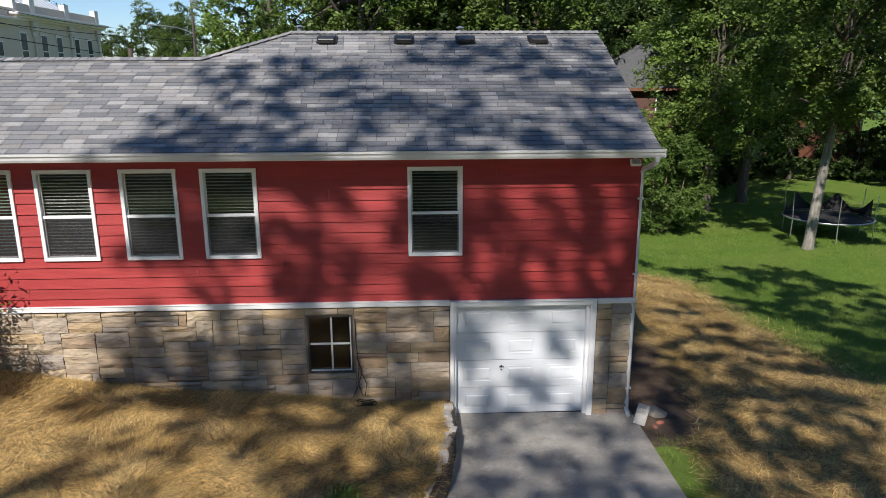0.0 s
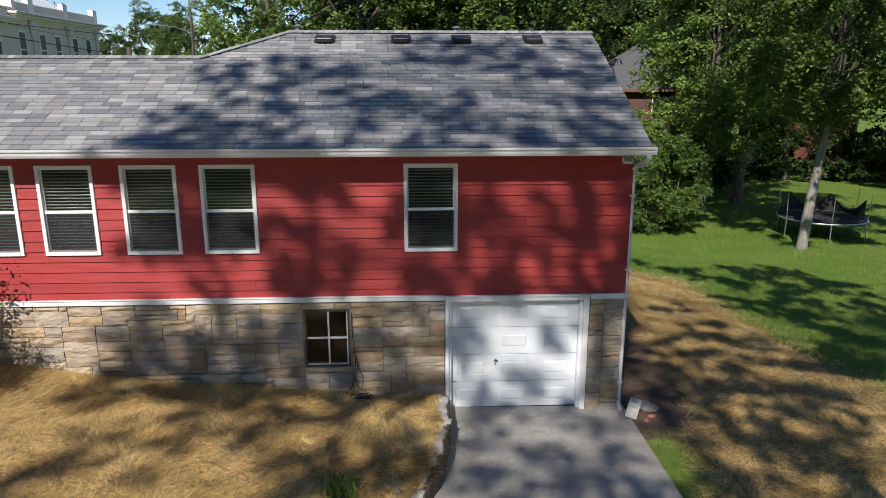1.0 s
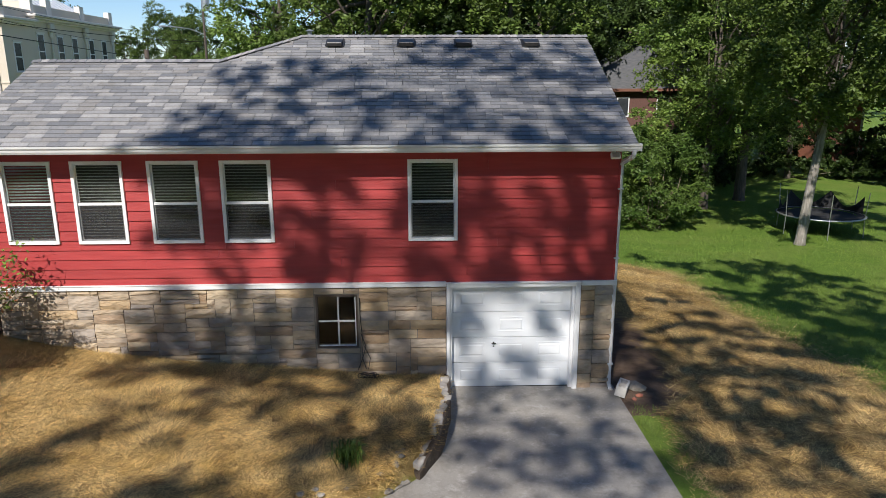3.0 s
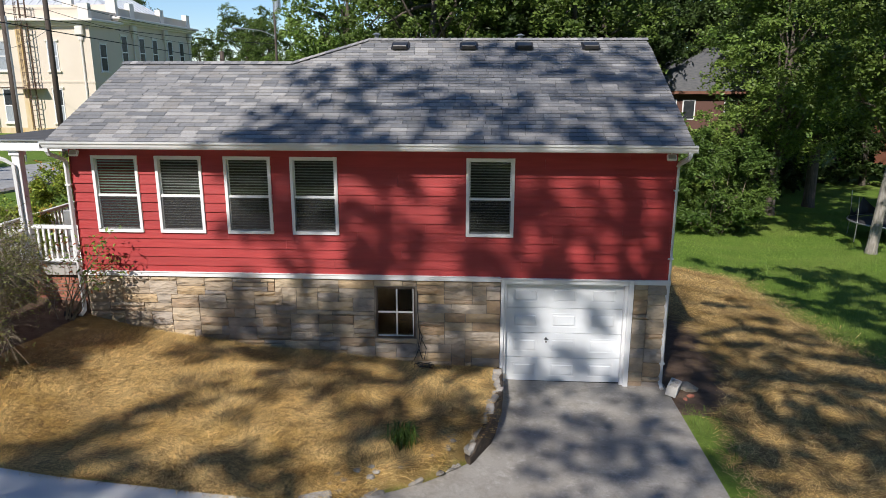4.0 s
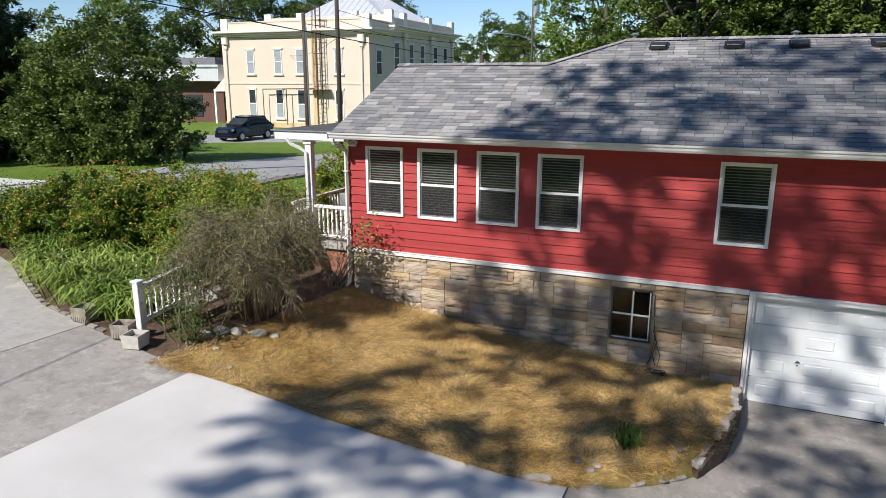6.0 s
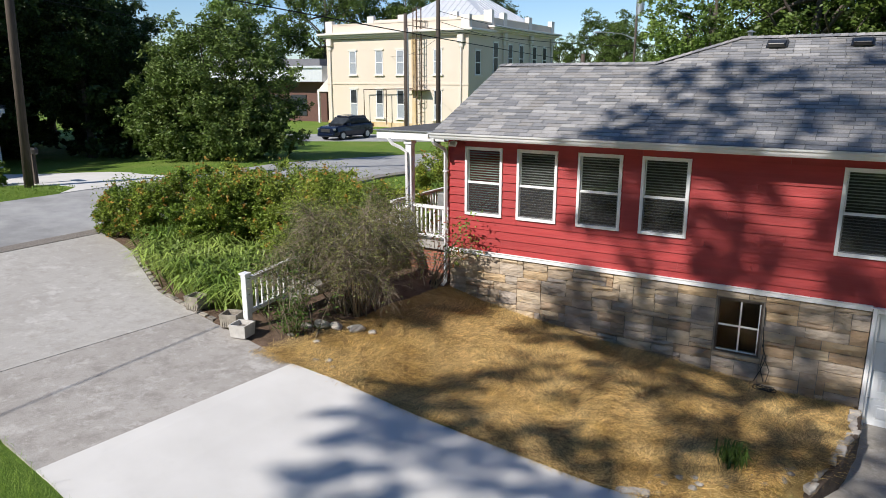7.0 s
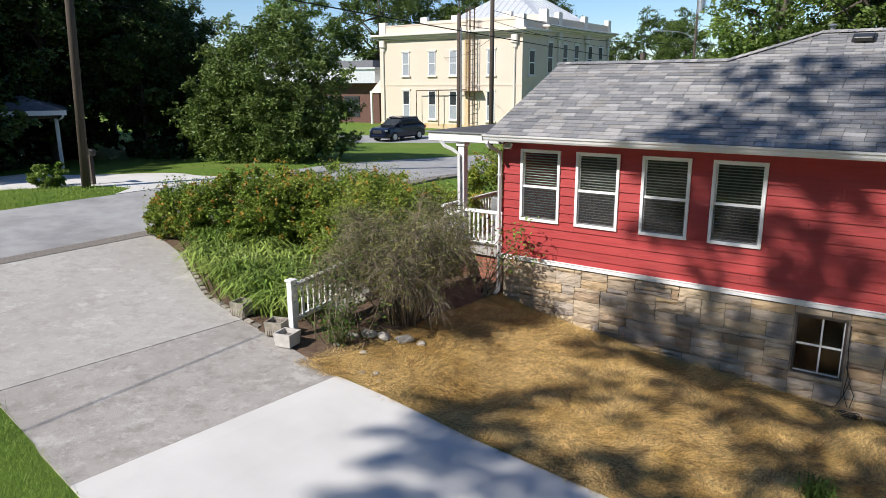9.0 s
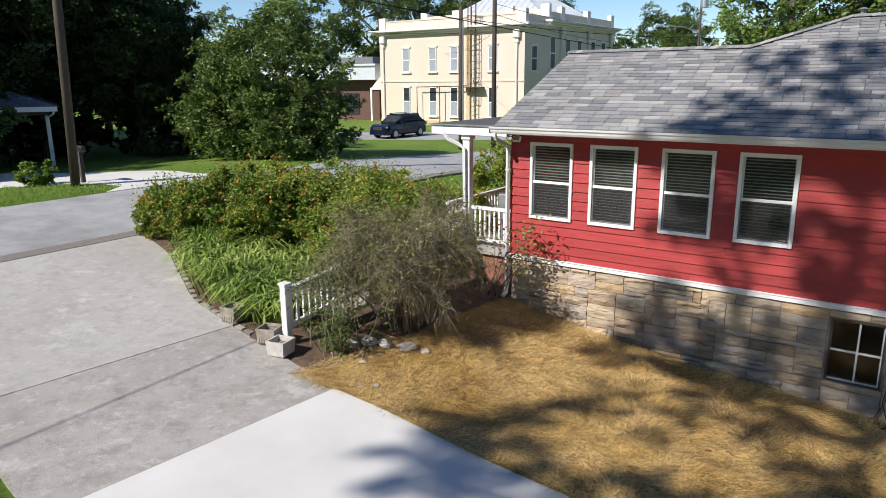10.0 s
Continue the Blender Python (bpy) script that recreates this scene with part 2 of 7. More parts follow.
M_FABRIC = material("black_netting", (0.02, 0.02, 0.022), (0.035, 0.035, 0.035), rough=0.8)


def leaf_material(name, a, b, vary=0.35, shine=0.5):
    return material(name, a, b, scale=0.7, rough=shine, bump=0.0, vary=vary, island=True, through_light=0.24, spec=0.35)


M_LEAF_OAK = leaf_material("oak_leaf", (0.063, 0.106, 0.019), (0.132, 0.190, 0.039), vary=0.5)
M_LEAF_PRIVET = leaf_material("privet_leaf", (0.085, 0.14, 0.028), (0.15, 0.21, 0.05), vary=0.45)
# leaf green darkened to carry the woods' deep shade in its colour
M_LEAF_SHADE_TONED = leaf_material("shade_toned_leaf", (0.032, 0.06, 0.015), (0.062, 0.10, 0.024), vary=0.5)
M_LEAF_BRIGHT = leaf_material("bright_leaf", (0.098, 0.172, 0.031), (0.20, 0.276, 0.057), vary=0.5)
M_LEAF_BUSH = leaf_material("bush_leaf", (0.06, 0.115, 0.022), (0.115, 0.18, 0.035), vary=0.45)
M_LEAF_HEDGE = leaf_material("hedge_leaf", (0.105, 0.185, 0.024), (0.28, 0.34, 0.05), vary=0.6)
M_LEAF_LILY = leaf_material("strap_leaf", (0.12, 0.21, 0.03), (0.30, 0.38, 0.09), vary=0.6)
M_LEAF_GREY = leaf_material("grey_leaf", (0.12, 0.15, 0.036), (0.25, 0.26, 0.075), vary=0.55)
M_LEAF_RUST = leaf_material("rusty_leaf", (0.26, 0.07, 0.03), (0.42, 0.20, 0.06))
M_FLOWER = leaf_material("orange_flower", (0.46, 0.21, 0.04), (0.52, 0.34, 0.07))


def ground_material():
    """Grass, straw mulch and bare soil in one sheet, parted by the attributes straw and soil and a ragged noise."""
    m = bpy.data.materials.new("ground_cover")
    m.use_nodes = True
    nt = m.node_tree
    bsdf = nt.nodes["Principled BSDF"]
    add, link = nt.nodes.new, nt.links.new
    geo = add("ShaderNodeNewGeometry")

    def noise_of(scale, detail=6, rough=0.6, stretch=None):
        n = add("ShaderNodeTexNoise")
        n.inputs["Scale"].default_value, n.inputs["Detail"].default_value, n.inputs["Roughness"].default_value = scale, detail, rough
        link(geo.outputs["Position"], n.inputs["Vector"])
        return n.outputs["Fac"]

    def blend(fac, a, b):
        x = add("ShaderNodeMix")
        x.data_type = "RGBA"
        link(fac, x.inputs["Factor"])
        for sock, v in (("A", a), ("B", b)):
            if isinstance(v, tuple):
                x.inputs[sock].default_value = (*v, 1)
            else:
                link(v, x.inputs[sock])
        return x.outputs["Result"]

    def ranged(v, a, b, lo=0.0, hi=1.0):
        r = add("ShaderNodeMapRange")
        for k, val in zip(("From Min", "From Max", "To Min", "To Max"), (a, b, lo, hi)):
            r.inputs[k].default_value = val
        link(v, r.inputs["Value"])
        return r.outputs[0]

    def edge(attribute, n):
        at = add("ShaderNodeAttribute")
        at.attribute_name = attribute
        s = add("ShaderNodeMath")
        s.operation = "ADD"
        link(at.outputs["Fac"], s.inputs[0])
        link(ranged(n, 0, 1, -0.45, 0.45), s.inputs[1])
        return ranged(s.outputs[0], 0.38, 0.62)

    fine, mid, big = noise_of(70, 5), noise_of(6), noise_of(0.35)
    grass = blend(ranged(mid, 0.3, 0.7), (0.115, 0.21, 0.024), (0.19, 0.295, 0.046))
    grass = blend(ranged(big, 0.45, 0.7, 0, 0.6), grass, (0.27, 0.30, 0.075))
    grass = blend(ranged(fine, 0.35, 0.65, 0.5, 0.0), grass, (0.05, 0.09, 0.02))
    straw = blend(ranged(mid, 0.3, 0.7), (0.48, 0.315, 0.105), (0.72, 0.515, 0.21))
    straw = blend(ranged(fine, 0.4, 0.7, 0.55, 0.0), straw, (0.15, 0.085, 0.03))
    straw = blend(ranged(noise_of(2.6, 8, 0.75), 0.48, 0.66, 0, 0.6), straw, (0.22, 0.13, 0.05))
    straw = blend(ranged(noise_of(1.1, 8, 0.7), 0.54, 0.68, 0, 0.6), straw, (0.25, 0.19, 0.065))
    soil = blend(ranged(mid, 0.3, 0.7), (0.10, 0.065, 0.045), (0.19, 0.13, 0.095))
    soil = blend(ranged(fine, 0.5, 0.7, 0, 0.5), soil, (0.28, 0.20, 0.12))
    col = blend(edge("straw", noise_of(1.8, 8, 0.7)), grass, straw)
    col = blend(edge("soil", noise_of(2.3, 8, 0.7)), col, soil)
    link(col, bsdf.inputs["Base Color"])
    bsdf.inputs["Roughness"].default_value = 0.95
    bsdf.inputs["Specular IOR Level"].default_value = 0.2
    b = add("ShaderNodeBump")
    b.inputs["Strength"].default_value, b.inputs["Distance"].default_value = 0.9, 0.04
    link(fine, b.inputs["Height"])
    link(b.outputs[0], bsdf.inputs["Normal"])
    return m


M_GROUND = ground_material()


# ---- mesh helpers ----
def mesh_of(name, verts, faces, mat, smooth=False):
    me = bpy.data.meshes.new(name)
    me.from_pydata([tuple(v) for v in verts], [], faces)
    me.materials.append(mat)
    if smooth:
        me.polygons.foreach_set("use_smooth", [True] * len(me.polygons))
    me.update()
    return me


def quad_mesh(name, quads, mat):
    """Many loose four-cornered leaves from an array (n, 4, 3)."""
    quads = np.asarray(quads, dtype=np.float32)
    n = len(quads)
    me = bpy.data.meshes.new(name)
    me.vertices.add(4 * n)
    me.vertices.foreach_set("co", quads.reshape(-1))
    me.loops.add(4 * n)
    me.loops.foreach_set("vertex_index", np.arange(4 * n, dtype=np.int32))
    me.polygons.add(n)
    me.polygons.foreach_set("loop_start", np.arange(0, 4 * n, 4, dtype=np.int32))
    me.update(calc_edges=True)
    me.materials.append(mat)
    return me


def under(name, me, parent, label="", kind=""):
    ob = new(name, me)
    if parent is not None:
        ob.parent = parent
    return tagged(ob, label=label, kind=kind)


def part(name, bm, mat, parent, label="", smooth=False):
    """Links a bmesh as one mesh object under a thing or a part."""
    me = bpy.data.meshes.new(name)
    bmesh.ops.recalc_face_normals(bm, faces=bm.faces)
    bm.to_mesh(me)
    bm.free()
    me.materials.append(mat)
    if smooth:
        me.polygons.foreach_set("use_smooth", [True] * len(me.polygons))
    return under(name, me, parent, label)


def thing(name, label, category, at=(0, 0, 0), group=""):
    ob = new(name)
    ob.location = at
    ob.empty_display_size = 0.2
    return tagged(ob, label, category, group)


def box(bm, x0, y0, z0, x1, y1, z1, bevel=0.0):
    g = bmesh.ops.create_cube(bm, size=1.0, matrix=Matrix.LocRotScale(((x0 + x1) / 2, (y0 + y1) / 2, (z0 + z1) / 2), None, (x1 - x0, y1 - y0, z1 - z0)))
    if bevel:
        es = {e for v in g["verts"] for e in v.link_edges}
        bmesh.ops.bevel(bm, geom=list(es), offset=bevel, segments=1, affect="EDGES")
    return bm


def boxes(*dims, bevel=0.0):
    bm = bmesh.new()
    for d in dims:
        box(bm, *d, bevel=bevel)
    return bm


def box_mesh(name, x0, y0, z0, x1, y1, z1, mat):
    v = [(x, y, z) for z in (z0, z1) for y in (y0, y1) for x in (x0, x1)]
    return mesh_of(name, v, [(0, 2, 3, 1), (4, 5, 7, 6), (0, 1, 5, 4), (2, 6, 7, 3), (0, 4, 6, 2), (1, 3, 7, 5)], mat)


def tube(bm, points, radii, sides=8):
    """A tapered tube along points."""
    rings = []
    for i, p in enumerate(points):
        a, b = Vector(points[max(i - 1, 0)]), Vector(points[min(i + 1, len(points) - 1)])
        d = (b - a).normalized()
        u = d.orthogonal().normalized() if not rings else (last_u - d * last_u.dot(d)).normalized()
        last_u = u
        w = d.cross(u)
        r = radii[i] if hasattr(radii, "__len__") else radii
        rings.append([bm.verts.new(Vector(p) + r * (math.cos(2 * math.pi * k / sides) * u + math.sin(2 * math.pi * k / sides) * w)) for k in range(sides)])
    for r0, r1 in zip(rings, rings[1:]):
        for k in range(sides):
            bm.faces.new((r0[k], r0[(k + 1) % sides], r1[(k + 1) % sides], r1[k]))
    bm.faces.new(rings[0])
    bm.faces.new(rings[-1])
    return bm


def tubes(*runs, sides=8):
    bm = bmesh.new()
    for points, radii in runs:
        tube(bm, points, radii, sides)
    return bm


def extrude_profile(bm, profile, x0, x1):
    """A closed (y, z) profile drawn along x."""
    a = [bm.verts.new((x0, y, z)) for y, z in profile]
    b = [bm.verts.new((x1, y, z)) for y, z in profile]
    n = len(profile)
    for i in range(n):
        bm.faces.new((a[i], a[(i + 1) % n], b[(i + 1) % n], b[i]))
    bm.faces.new(a)
    bm.faces.new(b)
    return bm


def prism(bm, outline, z0, z1):
    """A flat (x, y) outline between two heights."""
    a = [bm.verts.new((x, y, z0)) for x, y in outline]
    b = [bm.verts.new((x, y, z1)) for x, y in outline]
    n = len(outline)
    for i in range(n):
        bm.faces.new((a[i], a[(i + 1) % n], b[(i + 1) % n], b[i]))
    bm.faces.new(a)
    bm.faces.new(b)
    return bm


# ---- the lie of the land ----
LAWN_EDGE = [(-11.0, -5.56), (-8.75, -5.4), (-7.4, -5.2), (-6.1, -5.0), (-5.35, -4.72), (-4.7, -4.26), (-4.26, -3.86), (-3.74, -3.22), (-3.4, -2.48), (-3.2, -1.31), (-3.16, 0.05)]


def z_drive(x, y):
    """Height of the drive and the street, falling to the garage."""
    near = np.interp(x, [-120, -45, -34, -28, -24, -20.5, -11, -10.2, -3.8, -3.0, 0], [1.9, 1.9, 2.05, 2.38, 2.22, 1.98, 1.44, 1.34, 0.13, 0.02, 0.0])
    far = np.clip((np.asarray(y) - 10) / 14, 0, 1)
    return near * (1 - far * (near > 1.8)) + np.minimum(near, 1.5) * far * (near > 1.8)


def z_lawn(x, y):
    base = np.interp(x, [-13.5, -11.6, -9.3, -7.1, -4.8, -3.2], [1.5, 1.28, 0.82, 0.57, 0.37, 0.27])
    return base + 0.2 * np.clip(-np.asarray(y) / 2.2, 0, 1)


def edge_distance(x, y, line):
    """Distance to a polyline, positive on its left side."""
    x, y = np.asarray(x, float), np.asarray(y, float)
    best = np.full(np.broadcast(x, y).shape, 1e9)
    sign = np.ones_like(best)
    for (ax, ay), (bx, by) in zip(line, line[1:]):
        dx, dy = bx - ax, by - ay
        u = np.clip(((x - ax) * dx + (y - ay) * dy) / (dx * dx + dy * dy), 0, 1)
        d = np.hypot(x - ax - u * dx, y - ay - u * dy)
        s = np.sign(dx * (y - ay) - dy * (x - ax))
        closer = d < best
        best, sign = np.where(closer, d, best), np.where(closer, s, sign)
    return best * np.where(sign == 0, 1, sign)


def ground_height(x, y):
    x, y = np.asarray(x, float), np.asarray(y, float)
    drive = z_drive(x, y)
    east = np.maximum(-1.4, -0.06 * np.maximum(x, 0) - 0.055 * np.maximum(y, 0))
    z = np.where(x > 0.1, east, drive)
    behind = (y > 0.4) & (x > -12.5) & (x <= 0.1)
    k = np.clip((x + 12.5) / 12.6, 0, 1)
    z = np.where(behind, 1.5 * (1 - k) + np.maximum(-1.4, -0.055 * y) * k, z)
    d = edge_distance(x, y, LAWN_EDGE)
    lawn = (x < -3.1) & (x > -13.5) & (y < 0.15) & (y > -6) & (d > 0)
    soft = np.clip(d / np.interp(x, [-6.0, -4.8], [0.9, 0.12]), 0, 1)
    to_west = np.clip((x + 13.5) / 2.0, 0, 1)
    zl = drive + (z_lawn(x, y) - drive) * soft * soft * (3 - 2 * soft) * to_west
    z = np.where(lawn, zl, z)
    bump = 0.03 * np.sin(x * 1.7 + 0.6 * y) * np.sin(y * 1.3 - 0.4 * x) + 0.015 * np.sin(4.1 * x + 1) * np.sin(3.7 * y)
    z = z + np.where(lawn, bump * soft, np.where(x > 0.6, bump * np.clip((x - 0.6) / 2, 0, 1), 0))
    return z


def on_ground(x, y):
    return float(ground_height(x, y))


def drive_north(x):
    """The drive's edge on the garden side."""
    return np.interp(x, [-20.6, -19.6, -18.6, -17.0, -15.6, -14.0, -12.3, -11.0], [-2.6, -2.85, -3.15, -3.95, -4.65, -5.0, -5.3, -5.56])


def drive_south(x):
    return np.interp(x, [-20.6, -19.4, -18, -15, -11, -5.3, 0.1], [-11.2, -9.6, -9.05, -8.95, -9.5, -10.2, -10.8])


def lawn_line(x):
    return np.interp(x, [p[0] for p in LAWN_EDGE], [p[1] for p in LAWN_EDGE])


def build_ground():
    def axis(parts):
        out = []
        for a, b, step in parts:
            out.extend(np.arange(a, b - 1e-6, step))
        return np.array(out + [parts[-1][1]])

    xs = axis([(-900, -150, 75), (-150, -60, 9), (-60, -30, 1.5), (-30, -14, 0.4), (-14, -6, 0.16), (-6, -2.8, 0.08), (-2.8, 8, 0.25), (8, 24, 0.8), (24, 60, 4), (60, 150, 18), (150, 900, 75)])
    ys = axis([(-900, -150, 75), (-150, -30, 12), (-30, -13, 1.0), (-13, -6, 0.25), (-6, 0.4, 0.1), (0.4, 16, 0.4), (16, 45, 1.0), (45, 90, 3), (90, 150, 12), (150, 900, 75)])
    X, Y = np.meshgrid(xs, ys)
    Z = ground_height(X, Y)
    # paved beds lie a little under their slabs
    paved = ((X > -20.8) & (X < 0.12) & (Y < np.where(X < -11, drive_north(X), lawn_line(X))) & (Y > drive_south(X) + 0.05)) | ((X > -26.0) & (X < -20.4))
    apron = (X > -3.14) & (X < 0.12) & (Y < 0.3) & (Y > -10.8)
    house = ((X > -11.45) & (X < -0.1) & (Y > 0.1) & (Y < 7.8)) | ((X > -3.14) & (X < -0.05) & (Y > -0.03) & (Y < 7.8))
    Z = np.where(paved | apron, Z - 0.07, Z)
    Z = np.where(house, np.minimum(Z, -0.15), Z)
    nx, ny = len(xs), len(ys)
    verts = np.stack([X, Y, Z], -1).reshape(-1, 3)
    idx = np.arange(nx * ny).reshape(ny, nx)
    faces = np.stack([idx[:-1, :-1], idx[:-1, 1:], idx[1:, 1:], idx[1:, :-1]], -1).reshape(-1, 4)
    me = mesh_of("ground", verts, faces.tolist(), M_GROUND, smooth=True)
    d = edge_distance(X, Y, LAWN_EDGE)
    lawn = (X > -12.2) & (X < -3.0) & (Y < 0.3) & (Y > -6) & (d > -0.1)
    # straw strip down the far side of the house, between soil at the wall and grass
    strip_edge = np.interp(Y, [-4, 1.7, 4.2, 10.8, 12.3], [5.2, 5.9, 5.3, 5.3, 3.6])
    east = (X > 0.15) & (Y < 12.3) & (Y > -9)
    straw = np.where(lawn, np.clip(0.5 + d * 2.5, 0, 1), 0) + np.where(east, np.clip(0.5 + (strip_edge - X) * 0.7, 0, 1) * np.clip((X - 0.15 - np.interp(Y, [-6, -2.9, -2.4, -1.9, -1.3, -0.9], [0.1, 0.3, 0.15, 0.45, 0.35, 0.3])) * 1.6, 0, 1), 0)
    bed = (X < -11.5) & (X > -20.5) & (Y > drive_north(X)) & (Y < 8)
    dirt = np.where(bed, 1.0, 0) + np.where(lawn, np.clip((-11.3 - X + 0.25 * (Y + 2)) / 1.3, 0, 1) * 0.95 + np.clip(0.4 - d * 1.6, 0, 0.5) * (X < -4), 0)
    dirt = dirt + np.where((X > 0.05) & (X < 3.2) & (Y > -1.2) & (Y < 7), np.clip(1.15 - (X - 0.1) / np.interp(Y, [-1.2, 0, 5, 7], [0.9, 2.0, 2.7, 1.2]), 0, 1), 0)
    for name, values in (("straw", straw), ("soil", dirt)):
        at = me.attributes.new(name, "FLOAT", "POINT")
        at.data.foreach_set("value", np.clip(values, 0, 1).astype(np.float32).reshape(-1))
    return tagged(new("ground", me), "grassy yard sloping down past the house with straw-mulched patches", "ground", kind="structure")


def drive_skew(x):
    """The joints of the drive run a little askew."""
    return float(np.interp(x, [-20, -14, -11, -7], [0, 0.086, 0.086, 0]))


def slab(name, xs, south, north, mat, label, category, lift=0.0, depth=0.16, cells=10, skew=lambda x: 0.0):
    """A paved strip between two edges, laid on the land."""
    top, n = [], cells + 1
    for x in xs:
        for v in np.linspace(0, 1, n):
            y = float(south(x)) * (1 - v) + float(north(x)) * v
            xs_ = x + skew(x) * (y + 5.2)
            y = float(south(xs_)) * (1 - v) + float(north(xs_)) * v
            top.append((xs_, y, float(z_drive(xs_, y)) + lift))
    verts = top + [(x, y, z - depth) for x, y, z in top]
    m = len(top)
    f = []
    for i in range(len(xs) - 1):
        for j in range(cells):
            a = i * n + j
            f.append((a, a + n, a + n + 1, a + 1))
        a, b = i * n, i * n + cells
        f.append((a, a + m, a + n + m, a + n))
        f.append((b, b + n, b + n + m, b + m))
    for i in (0, len(xs) - 1):
        for j in range(cells):
            a = i * n + j
            q = (a, a + 1, a + 1 + m, a + m)
            f.append(q if i == 0 else q[::-1])
    return tagged(new(name, mesh_of(name, verts, f, mat)), label, category, kind="structure")


build_ground()
slab("driveway_new", np.linspace(-11.05, -5.32, 24), drive_south, lambda x: lawn_line(x), M_CONCRETE_NEW, "freshly poured pale concrete driveway beside the straw lawn", "driveway", 0.012, skew=drive_skew)
slab("driveway_old_1", np.linspace(-14.02, -11.07, 8), drive_south, drive_north, M_CONCRETE_WORN, "weathered grey concrete driveway slab with a straight joint", "driveway", skew=drive_skew)
slab("driveway_old_2", np.linspace(-20.45, -14.04, 14), drive_south, drive_north, M_CONCRETE_OLD, "weathered grey concrete driveway slab flaring out to the street", "driveway", skew=drive_skew)
slab("garage_apron", np.concatenate([np.linspace(-5.30, -3.2, 12), np.linspace(-3.1, 0.1, 8)]), drive_south, lambda x: lawn_line(x) if x < -3.17 else 0.12, M_APRON, "worn grey concrete apron sloping to the garage door", "driveway", 0.0)
slab("road", np.linspace(-25.75, -20.9, 10), lambda x: -120.0, lambda x: 150.0, M_ASPHALT, "old pale grey asphalt street with cracks", "road", 0.0, cells=90)
slab("road_gutter", np.linspace(-20.9, -20.46, 3), lambda x: -60.0, lambda x: 60.0, M_GRAVEL, "dark gravelly gutter strip between street and driveway", "gutter strip", 0.01, cells=60)
slab("pavement", np.linspace(-36.0, -25.77, 16), lambda x: np.interp(x, [-36, -30.2, -28, -26.6, -25.8], [-5.2, -2.4, -0.5, 0.6, -0.6]), lambda x: np.interp(x, [-36, -32.2, -29.5, -26.8, -25.8], [1.4, 2.2, 3.3, 3.5, 4.6]), M_CONCRETE_NEW, "pale concrete drive across the street leading to a carport", "driveway", 0.015)
slab("side_street", np.linspace(-52, -25.8, 30), lambda x: 24.9 + 0.55 * (x + 39.4), lambda x: 32.6 + 0.55 * (x + 39.4), M_ASPHALT, "grey asphalt side street in front of the cream building", "road", 0.02)


# ---- the red house ----
WALL_L, WALL_R, WALL_B = -11.44, -0.035, 7.7
Z_BAND, Z_TOP = 2.12, 4.66
WIN_Z0, WIN_Z1 = 2.985, 4.477
WINDOWS = [-11.03, -9.79, -8.46, -7.19, -3.865]
WIN_W = 0.90
GAR_X0, GAR_X1, GAR_Z = -3.06, -0.80, 2.07
BW = (-5.62, -4.84, 0.90, 1.95)

house = thing("house", "one-storey red-sided house on a stone basement with a grey shingle roof", "house", (0, 0, 0))


def wall_front():
    """Backing of the siding, with openings for the windows."""
    xs = [WALL_L] + [v for w in WINDOWS for v in (w, w + WIN_W)] + [WALL_R]
    bm = bmesh.new()
    for i in range(0, len(xs), 2):
        box(bm, xs[i], 0.03, Z_BAND, xs[i + 1], 0.17, Z_TOP)
    for w in WINDOWS:
        box(bm, w, 0.03, Z_BAND, w + WIN_W, 0.17, WIN_Z0)
        box(bm, w, 0.03, WIN_Z1, w + WIN_W, 0.17, Z_TOP)
    return part("wall_front", bm, M_SIDING, house, "red lap siding, smooth board grain")


